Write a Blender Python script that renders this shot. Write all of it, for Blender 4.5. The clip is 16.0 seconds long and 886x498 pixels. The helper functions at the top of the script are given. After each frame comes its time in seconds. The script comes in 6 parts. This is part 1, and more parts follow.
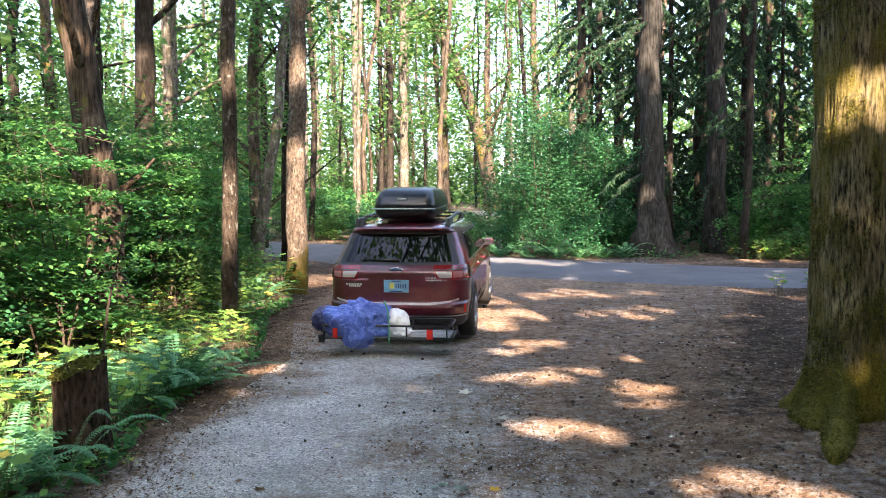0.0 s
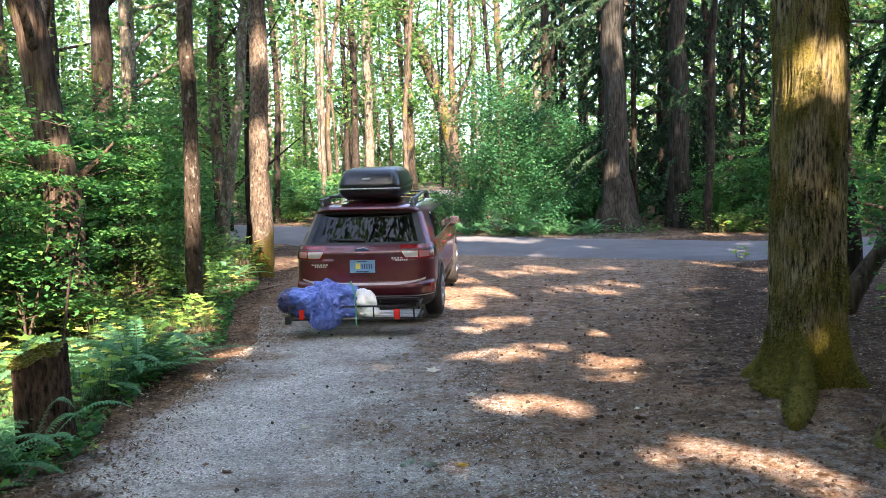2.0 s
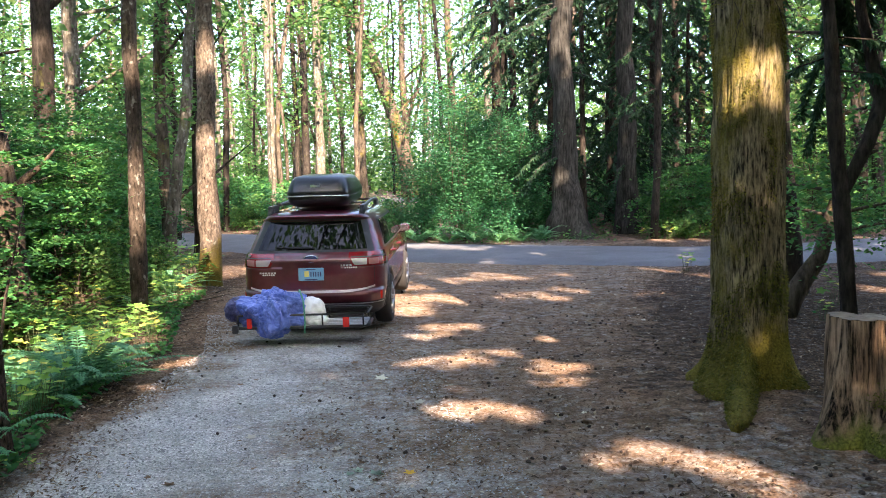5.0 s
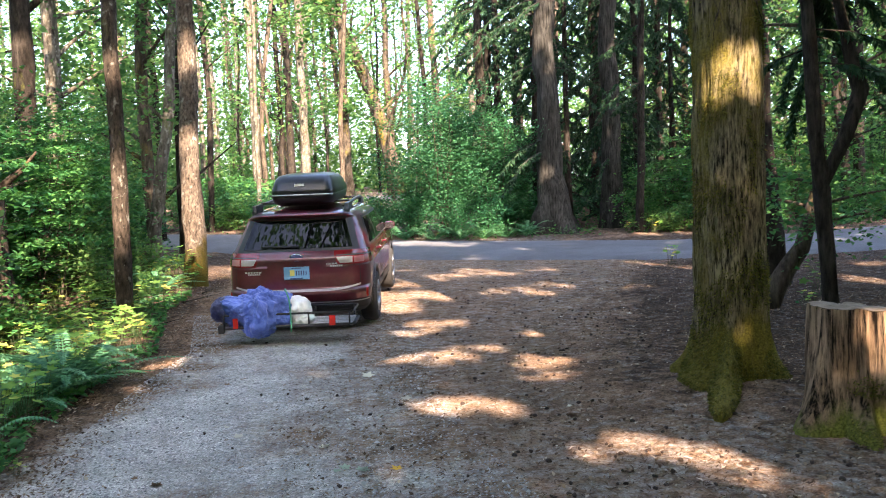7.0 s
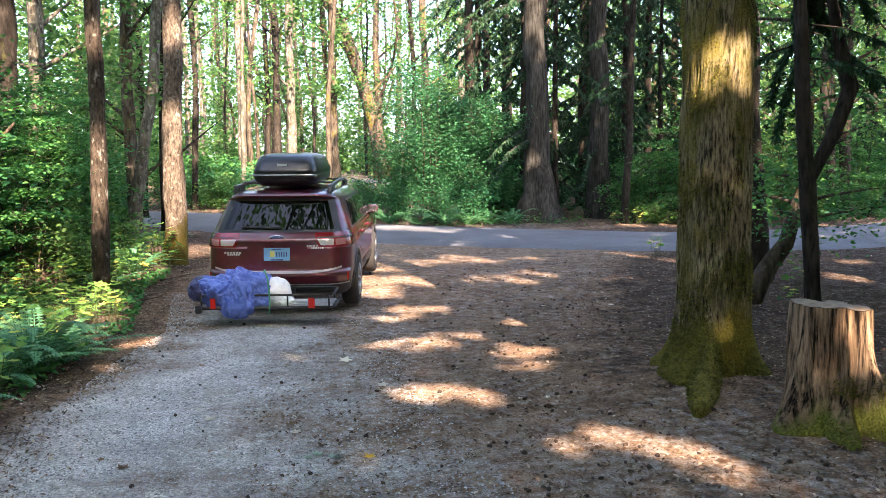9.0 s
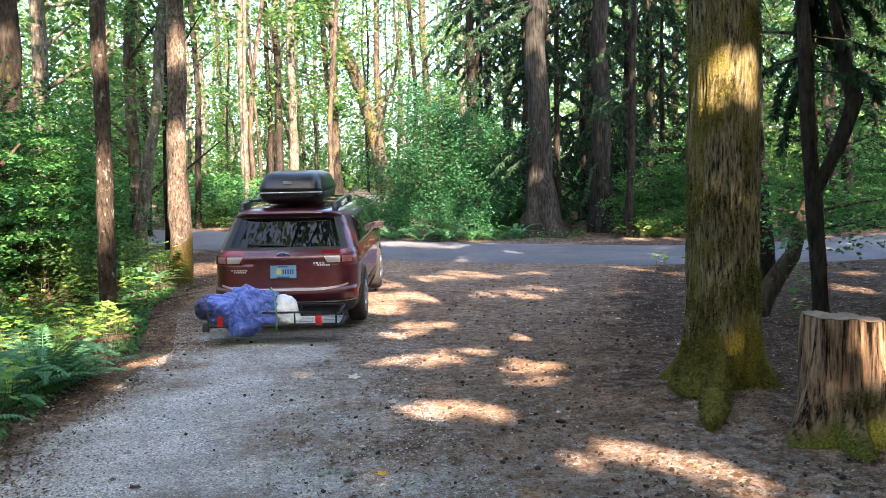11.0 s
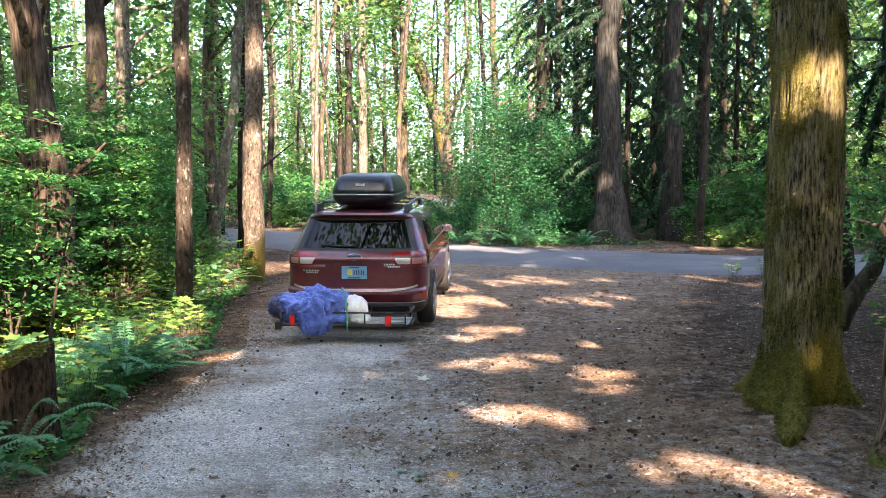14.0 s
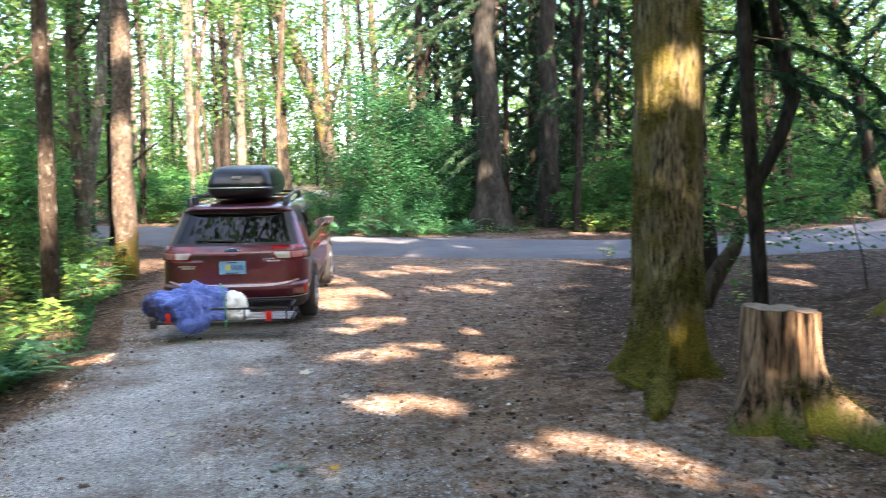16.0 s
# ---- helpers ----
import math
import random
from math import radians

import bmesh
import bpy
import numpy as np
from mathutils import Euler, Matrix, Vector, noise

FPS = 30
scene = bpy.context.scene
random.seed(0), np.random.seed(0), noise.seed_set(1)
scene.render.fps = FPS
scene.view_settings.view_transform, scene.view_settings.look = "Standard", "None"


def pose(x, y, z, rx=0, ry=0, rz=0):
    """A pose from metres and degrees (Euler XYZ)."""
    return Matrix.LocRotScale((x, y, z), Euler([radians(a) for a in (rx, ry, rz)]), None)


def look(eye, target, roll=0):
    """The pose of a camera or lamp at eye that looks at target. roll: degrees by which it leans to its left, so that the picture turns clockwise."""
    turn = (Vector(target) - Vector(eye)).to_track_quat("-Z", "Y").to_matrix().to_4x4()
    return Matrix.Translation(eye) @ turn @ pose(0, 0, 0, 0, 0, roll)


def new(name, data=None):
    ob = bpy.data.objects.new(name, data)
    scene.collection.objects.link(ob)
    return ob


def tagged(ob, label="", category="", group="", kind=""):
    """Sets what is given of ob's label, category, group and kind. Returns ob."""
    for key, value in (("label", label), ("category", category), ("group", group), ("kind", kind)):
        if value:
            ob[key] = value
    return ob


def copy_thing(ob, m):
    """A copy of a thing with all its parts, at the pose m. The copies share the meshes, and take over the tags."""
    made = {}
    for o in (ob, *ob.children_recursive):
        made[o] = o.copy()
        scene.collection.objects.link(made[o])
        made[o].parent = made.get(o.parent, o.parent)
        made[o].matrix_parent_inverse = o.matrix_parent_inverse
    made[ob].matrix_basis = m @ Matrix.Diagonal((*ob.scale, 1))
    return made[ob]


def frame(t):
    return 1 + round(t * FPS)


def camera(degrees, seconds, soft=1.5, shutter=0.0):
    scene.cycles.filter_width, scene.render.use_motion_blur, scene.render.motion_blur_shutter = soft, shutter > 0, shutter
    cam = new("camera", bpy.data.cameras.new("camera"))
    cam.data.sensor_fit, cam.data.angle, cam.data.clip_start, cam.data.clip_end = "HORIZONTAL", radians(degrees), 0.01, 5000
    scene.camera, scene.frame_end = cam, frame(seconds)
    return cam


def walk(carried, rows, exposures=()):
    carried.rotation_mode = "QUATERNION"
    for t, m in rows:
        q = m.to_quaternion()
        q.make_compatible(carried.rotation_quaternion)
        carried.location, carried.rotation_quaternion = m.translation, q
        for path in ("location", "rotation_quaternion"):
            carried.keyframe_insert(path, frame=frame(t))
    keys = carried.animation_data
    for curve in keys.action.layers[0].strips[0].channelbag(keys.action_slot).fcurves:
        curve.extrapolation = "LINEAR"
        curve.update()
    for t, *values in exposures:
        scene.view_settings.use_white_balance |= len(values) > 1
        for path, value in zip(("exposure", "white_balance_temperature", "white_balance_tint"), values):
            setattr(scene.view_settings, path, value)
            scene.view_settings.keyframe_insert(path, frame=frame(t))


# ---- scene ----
cam = camera(55.0, 16.0, soft=0.9, shutter=0.5)
PATH = [
    (0, (0.032, -0.316, 1.777), (0.019, 1.683, 1.696), -0.2),
    (0.5, (0.046, -0.298, 1.767), (0.067, 1.699, 1.665), -0.3),
    (1, (0.064, -0.297, 1.764), (0.113, 1.699, 1.652), -0.9),
    (1.5, (0.064, -0.315, 1.767), (0.126, 1.681, 1.651), -1.1),
    (2, (0.064, -0.305, 1.762), (0.125, 1.69, 1.633), -1.3),
    (2.5, (0.05, -0.297, 1.752), (0.109, 1.699, 1.639), -0.5),
    (3, (0.041, -0.314, 1.755), (0.092, 1.683, 1.663), 0.5),
    (3.5, (0.045, -0.311, 1.749), (0.116, 1.685, 1.647), 0.8),
    (4, (0.063, -0.311, 1.75), (0.163, 1.684, 1.638), 0.1),
    (4.5, (0.077, -0.322, 1.753), (0.213, 1.67, 1.637), -0.5),
    (4.7, (0.094, -0.303, 1.756), (0.246, 1.688, 1.641), -0.9),
    (6.8, (0.129, -0.325, 1.751), (0.342, 1.661, 1.638), -2.2),
    (7, (0.131, -0.334, 1.751), (0.333, 1.652, 1.629), -2.3),
    (7.5, (0.153, -0.294, 1.746), (0.295, 1.695, 1.594), -1.9),
    (8, (0.194, -0.241, 1.738), (0.312, 1.748, 1.56), -1.1),
    (8.5, (0.204, -0.245, 1.747), (0.381, 1.74, 1.575), -1.1),
    (9, (0.173, -0.224, 1.746), (0.409, 1.756, 1.589), -0.5),
    (11.5, (0.112, -0.217, 1.746), (0.348, 1.766, 1.63), -1.3),
    (12, (0.104, -0.234, 1.75), (0.354, 1.747, 1.636), -1.3),
    (12.5, (0.092, -0.234, 1.744), (0.339, 1.747, 1.628), -1.0),
    (13, (0.071, -0.25, 1.744), (0.281, 1.736, 1.632), -0.6),
    (13.5, (0.065, -0.255, 1.742), (0.203, 1.737, 1.628), 0.0),
    (14, (0.037, -0.244, 1.748), (0.12, 1.752, 1.639), -0.0),
    (14.5, (0.115, -0.27, 1.757), (0.394, 1.708, 1.66), -1.2),
    (15, (0.157, -0.288, 1.761), (0.595, 1.66, 1.647), -2.2),
    (15.5, (0.139, -0.265, 1.755), (0.608, 1.675, 1.62), -1.7),
    (16, (0.097, -0.272, 1.752), (0.446, 1.692, 1.618), -1.1),
]
walk(cam, [(t, look(e, g, r)) for t, e, g, r in PATH], exposures=[(0, 3.64, 6600, 18), (3.5, 3.66, 6600, 18), (12.5, 3.76, 6600, 18), (13.5, 3.76, 6600, 18), (14.1, 3.78, 6600, 18), (14.5, 3.60, 6600, 18), (15.3, 3.88, 6600, 18), (16, 3.94, 6600, 18)])

# ---- daylight ----
SUN_AZ, SUN_EL = 13.0, 36.0          # degrees: right of straight behind, above the horizon
to_sun = Vector((math.sin(radians(SUN_AZ)) * math.cos(radians(SUN_EL)),
                 -math.cos(radians(SUN_AZ)) * math.cos(radians(SUN_EL)), math.sin(radians(SUN_EL))))
world = bpy.data.worlds.new("sky")
scene.world = world
world.use_nodes = True
wn = world.node_tree.nodes
sky = wn.new("ShaderNodeTexSky")
sky.sky_type = "NISHITA"
sky.sun_disc = False
sky.sun_elevation, sky.sun_rotation = radians(SUN_EL), radians(180 - SUN_AZ)
sky.air_density, sky.dust_density, sky.ozone_density = 0.8, 2.5, 0.6
world.node_tree.links.new(sky.outputs[0], wn["Background"].inputs[0])
wn["Background"].inputs[1].default_value = 0.12
sun_data = bpy.data.lights.new("sun", "SUN")
sun_data.energy, sun_data.angle, sun_data.color = 3.5, radians(0.6), (1.0, 0.79, 0.59)
sun = new("sun", sun_data)
sun.matrix_world = look(to_sun * 60, (0, 0, 0))

# ---- materials ----
def node_mat(name):
    m = bpy.data.materials.new(name)
    m.use_nodes = True
    return m, m.node_tree.nodes, m.node_tree.links, m.node_tree.nodes["Principled BSDF"]


def ramp(nodes, stops):
    r = nodes.new("ShaderNodeValToRGB")
    e = r.color_ramp.elements
    while len(e) < len(stops):
        e.new(0.5)
    for el, (p, c) in zip(e, stops):
        el.position, el.color = p, (*c, 1)
    return r


def noise_tex(nodes, links, scale, detail=4, stretch=(1, 1, 1), coords="Object", rough=0.55):
    tc = nodes.new("ShaderNodeTexCoord")
    mp = nodes.new("ShaderNodeMapping")
    mp.inputs["Scale"].default_value = stretch
    n = nodes.new("ShaderNodeTexNoise")
    n.inputs["Scale"].default_value, n.inputs["Detail"].default_value = scale, detail
    n.inputs["Roughness"].default_value = rough
    links.new(tc.outputs[coords], mp.inputs[0])
    links.new(mp.outputs[0], n.inputs["Vector"])
    return n


def mix_col(nodes, links, fac, a, b, blend="MIX"):
    m = nodes.new("ShaderNodeMix")
    m.data_type, m.blend_type = "RGBA", blend
    for sock, v in ((m.inputs[0], fac), (m.inputs[6], a), (m.inputs[7], b)):
        if isinstance(v, (int, float)):
            sock.default_value = v
        elif isinstance(v, tuple):
            sock.default_value = (*v, 1)
        else:
            links.new(v, sock)
    return m.outputs[2]


def bump_on(nodes, links, bsdf, height, strength, dist=0.02):
    b = nodes.new("ShaderNodeBump")
    b.inputs["Strength"].default_value, b.inputs["Distance"].default_value = strength, dist
    links.new(height, b.inputs["Height"])
    links.new(b.outputs[0], bsdf.inputs["Normal"])
    return b


def surf(name, dark, light, scale, rough=0.85, bump=0.4, stretch=(1, 1, 1), big=(0.75, 1.15), metal=0.0, dist=0.02, spec=0.4, bigscale=0.12):
    """Grain between two colours, a slow change over it, and relief."""
    m, n, l, b = node_mat(name)
    fine = noise_tex(n, l, scale, 6, stretch)
    r = ramp(n, [(0.3, dark), (0.7, light)])
    l.new(fine.outputs[0], r.inputs[0])
    slow = noise_tex(n, l, scale * bigscale, 3)
    r2 = ramp(n, [(0.3, (big[0],) * 3), (0.7, (big[1],) * 3)])
    l.new(slow.outputs[0], r2.inputs[0])
    l.new(mix_col(n, l, 1.0, r.outputs[0], r2.outputs[0], "MULTIPLY"), b.inputs["Base Color"])
    b.inputs["Roughness"].default_value, b.inputs["Metallic"].default_value = rough, metal
    b.inputs["Specular IOR Level"].default_value = spec
    if bump:
        bump_on(n, l, b, fine.outputs[0], bump, dist)
    return m


def plain(name, col, rough=0.5, metal=0.0, coat=0.0, spec=0.5, vary=0.12):
    m, n, l, b = node_mat(name)
    t = noise_tex(n, l, 6, 4)
    r = ramp(n, [(0.3, tuple(c * (1 - vary) for c in col)), (0.7, tuple(min(1, c * (1 + vary)) for c in col))])
    l.new(t.outputs[0], r.inputs[0])
    l.new(r.outputs[0], b.inputs["Base Color"])
    b.inputs["Roughness"].default_value, b.inputs["Metallic"].default_value = rough, metal
    b.inputs["Coat Weight"].default_value, b.inputs["Specular IOR Level"].default_value = coat, spec
    return m


def leaf_mat(name, stops, through_light=0.4, rough=0.6, spec=0.13):
    """Leaves, each with its own shade, that let some light through."""
    m, n, l, b = node_mat(name)
    geo = n.new("ShaderNodeNewGeometry")
    oi = n.new("ShaderNodeObjectInfo")
    r = ramp(n, stops)
    l.new(geo.outputs["Random Per Island"], r.inputs[0])
    hsv = n.new("ShaderNodeHueSaturation")
    l.new(r.outputs[0], hsv.inputs["Color"])
    mr = n.new("ShaderNodeMapRange")
    mr.inputs[3].default_value, mr.inputs[4].default_value = 0.8, 1.2
    l.new(oi.outputs["Random"], mr.inputs[0])
    l.new(mr.outputs[0], hsv.inputs["Value"])
    l.new(hsv.outputs[0], b.inputs["Base Color"])
    b.inputs["Roughness"].default_value, b.inputs["Specular IOR Level"].default_value = rough, spec
    tr = n.new("ShaderNodeBsdfTranslucent")
    warm = mix_col(n, l, 1.0, hsv.outputs[0], (1.25, 1.4, 1.05), "MULTIPLY")
    l.new(warm, tr.inputs[0])
    mx = n.new("ShaderNodeMixShader")
    mx.inputs[0].default_value = through_light
    l.new(b.outputs[0], mx.inputs[1])
    l.new(tr.outputs[0], mx.inputs[2])
    l.new(mx.outputs[0], n["Material Output"].inputs[0])
    return m


def bark_mat(name, dark, light, moss=(0.10, 0.11, 0.02), moss_amount=0.5, furrow=14, lichen=0.0, moss_low=0.0, along=0.22, sharp=0.17):
    """Furrowed bark with moss patches and pale lichen."""
    m, n, l, b = node_mat(name)
    fur = noise_tex(n, l, furrow, 7, (1, 1, along), rough=0.68)
    r = ramp(n, [(0.49 - sharp, dark), (0.49 + sharp, light)])
    l.new(fur.outputs[0], r.inputs[0])
    col = r.outputs[0]
    if lichen:
        li = noise_tex(n, l, 11.0, 6, (1, 1, 0.7))
        lr = ramp(n, [(0.62 - 0.15 * lichen, (0, 0, 0)), (0.72 - 0.15 * lichen, (1, 1, 1))])
        l.new(li.outputs[0], lr.inputs[0])
        col = mix_col(n, l, lr.outputs[0], col, (0.20, 0.20, 0.175))
    ms = noise_tex(n, l, 1.6, 6, (1, 1, 0.5), rough=0.65)
    mv = ms.outputs[0]
    if moss_low:
        tc = n.new("ShaderNodeTexCoord")
        sx = n.new("ShaderNodeSeparateXYZ")
        l.new(tc.outputs["Object"], sx.inputs[0])
        mr = n.new("ShaderNodeMapRange")
        mr.inputs[1].default_value, mr.inputs[2].default_value = 0.0, moss_low
        mr.inputs[3].default_value, mr.inputs[4].default_value = 0.35, 0.0
        l.new(sx.outputs[2], mr.inputs[0])
        ad = n.new("ShaderNodeMath")
        l.new(mv, ad.inputs[0])
        l.new(mr.outputs[0], ad.inputs[1])
        mv = ad.outputs[0]
    mrp = ramp(n, [(0.72 - 0.4 * moss_amount, (0, 0, 0)), (0.86 - 0.4 * moss_amount, (1, 1, 1))])
    l.new(mv, mrp.inputs[0])
    mg = noise_tex(n, l, 60, 3)
    mc = ramp(n, [(0.3, tuple(c * 0.45 for c in moss)), (0.7, tuple(c * 1.5 for c in moss))])
    l.new(mg.outputs[0], mc.inputs[0])
    blot = noise_tex(n, l, 3.5, 5, (1, 1, 0.6))
    br_ = ramp(n, [(0.32, (0.5, 0.48, 0.46)), (0.68, (1.35, 1.35, 1.35))])
    l.new(blot.outputs[0], br_.inputs[0])
    col = mix_col(n, l, 1.0, col, br_.outputs[0], "MULTIPLY")
    l.new(mix_col(n, l, mrp.outputs[0], col, mc.outputs[0]), b.inputs["Base Color"])
    b.inputs["Roughness"].default_value, b.inputs["Specular IOR Level"].default_value = 0.9, 0.08
    bump_on(n, l, b, fur.outputs[0], 0.9, 0.03)
    return m


M = {}
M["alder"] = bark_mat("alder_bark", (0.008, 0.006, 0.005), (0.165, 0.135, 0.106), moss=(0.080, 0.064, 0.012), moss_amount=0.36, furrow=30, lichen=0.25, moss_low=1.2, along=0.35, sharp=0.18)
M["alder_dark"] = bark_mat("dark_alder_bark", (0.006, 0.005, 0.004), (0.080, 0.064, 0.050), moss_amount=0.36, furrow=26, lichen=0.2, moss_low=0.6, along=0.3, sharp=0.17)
M["alder_pale"] = bark_mat("pale_bark", (0.03, 0.026, 0.02), (0.15, 0.14, 0.112), moss_amount=0.34, furrow=12, lichen=0.45)
M["maple"] = bark_mat("mossy_maple_bark", (0.014, 0.011, 0.009), (0.105, 0.088, 0.066), (0.115, 0.095, 0.018), 0.46, 18)
M["cedar"] = bark_mat("cedar_bark", (0.010, 0.010, 0.009), (0.045, 0.045, 0.041), moss_amount=0.16, furrow=22, along=0.07, sharp=0.12)
M["dark"] = bark_mat("dark_bark", (0.007, 0.006, 0.005), (0.042, 0.036, 0.030), moss_amount=0.34, furrow=20)
M["big"] = bark_mat("old_maple_bark", (0.014, 0.011, 0.007), (0.21, 0.178, 0.105), (0.115, 0.098, 0.018), 0.64, 46, moss_low=0.5, along=0.16, sharp=0.10)
M["snag"] = bark_mat("stringy_bark", (0.006, 0.005, 0.004), (0.085, 0.066, 0.050), moss_amount=0.34, furrow=16, along=0.08, sharp=0.12)
M["stump_old"] = bark_mat("old_stump_wood", (0.005, 0.004, 0.003), (0.090, 0.062, 0.048), (0.08, 0.085, 0.018), 0.25, 40, along=0.28, sharp=0.13)
M["stump_new"] = bark_mat("weathered_stump_wood", (0.010, 0.007, 0.005), (0.28, 0.195, 0.125), (0.09, 0.10, 0.02), 0.22, 26, moss_low=0.3, along=0.07, sharp=0.10)
M["cut"] = surf("cut_wood", (0.10, 0.075, 0.05), (0.26, 0.20, 0.14), 12, 0.9, 0.4)
M["moss"] = leaf_mat("moss", [(0, (0.035, 0.04, 0.008)), (0.6, (0.085, 0.085, 0.015)), (1, (0.17, 0.15, 0.03))], 0.25)
M["moss_bed"] = surf("moss_bed", (0.035, 0.042, 0.010), (0.15, 0.15, 0.03), 60, 0.95, 0.9, dist=0.03)
M["stalk"] = surf("green_stalks", (0.03, 0.05, 0.02), (0.10, 0.13, 0.05), 30, 0.8, 0.2)
M["twig"] = surf("twig_bark", (0.02, 0.016, 0.011), (0.075, 0.055, 0.04), 30, 0.9, 0.3)
M["leaf"] = leaf_mat("broad_leaves", [(0, (0.026, 0.105, 0.035)), (0.5, (0.044, 0.148, 0.046)), (1, (0.095, 0.215, 0.054))], 0.36)
M["leaf_blue"] = leaf_mat("shrub_leaves", [(0, (0.020, 0.088, 0.044)), (0.5, (0.032, 0.130, 0.058)), (1, (0.060, 0.180, 0.070))], 0.36)
M["leaf_sun"] = leaf_mat("canopy_leaves", [(0, (0.035, 0.092, 0.031)), (0.5, (0.058, 0.135, 0.042)), (1, (0.115, 0.195, 0.056))], 0.5)
M["leaf_big"] = leaf_mat("berry_leaves", [(0, (0.07, 0.18, 0.045)), (0.75, (0.16, 0.29, 0.065)), (0.9, (0.38, 0.40, 0.09)), (1, (0.50, 0.44, 0.11))], 0.42)
M["fern"] = leaf_mat("fern_fronds", [(0, (0.035, 0.125, 0.065)), (1, (0.11, 0.26, 0.12))], 0.25)
M["dry_fern"] = leaf_mat("dry_fern", [(0, (0.16, 0.10, 0.03)), (1, (0.36, 0.27, 0.09))], 0.3)
M["needle"] = leaf_mat("conifer_sprays", [(0, (0.010, 0.034, 0.019)), (0.7, (0.019, 0.053, 0.026)), (1, (0.040, 0.082, 0.032))], 0.2)
M["litter"] = leaf_mat("dry_litter", [(0, (0.05, 0.032, 0.022)), (0.55, (0.16, 0.10, 0.068)), (0.9, (0.25, 0.165, 0.11)), (1, (0.42, 0.33, 0.25))], 0.1, 0.85, 0.08)
M["leaf_bits"] = leaf_mat("dry_leaf_bits", [(0, (0.045, 0.028, 0.018)), (0.6, (0.14, 0.09, 0.058)), (0.88, (0.26, 0.18, 0.12)), (1, (0.52, 0.44, 0.34))], 0.1, 0.85, 0.08)
M["pale_leaf"] = leaf_mat("pale_fallen_leaf", [(0, (0.45, 0.40, 0.32)), (1, (0.62, 0.58, 0.48))], 0.1, 0.7)
M["yellow_leaf"] = leaf_mat("yellow_fallen_leaf", [(0, (0.55, 0.38, 0.06)), (1, (0.65, 0.45, 0.08))], 0.15, 0.7)
M["grey_leaf"] = leaf_mat("grey_green_fallen_leaf", [(0, (0.24, 0.31, 0.24)), (1, (0.34, 0.42, 0.33))], 0.1, 0.7)
M["cone"] = surf("cone_scales", (0.018, 0.011, 0.008), (0.06, 0.038, 0.026), 60, 0.9, 0.5)
M["pebble"] = leaf_mat("pebbles", [(0, (0.20, 0.195, 0.19)), (0.6, (0.36, 0.355, 0.35)), (1, (0.54, 0.53, 0.515))], 0.0, 0.9)
M["asphalt"] = surf("asphalt", (0.055, 0.058, 0.066), (0.115, 0.12, 0.13), 90, 0.85, 0.25, big=(0.75, 1.25), dist=0.01, bigscale=0.012)


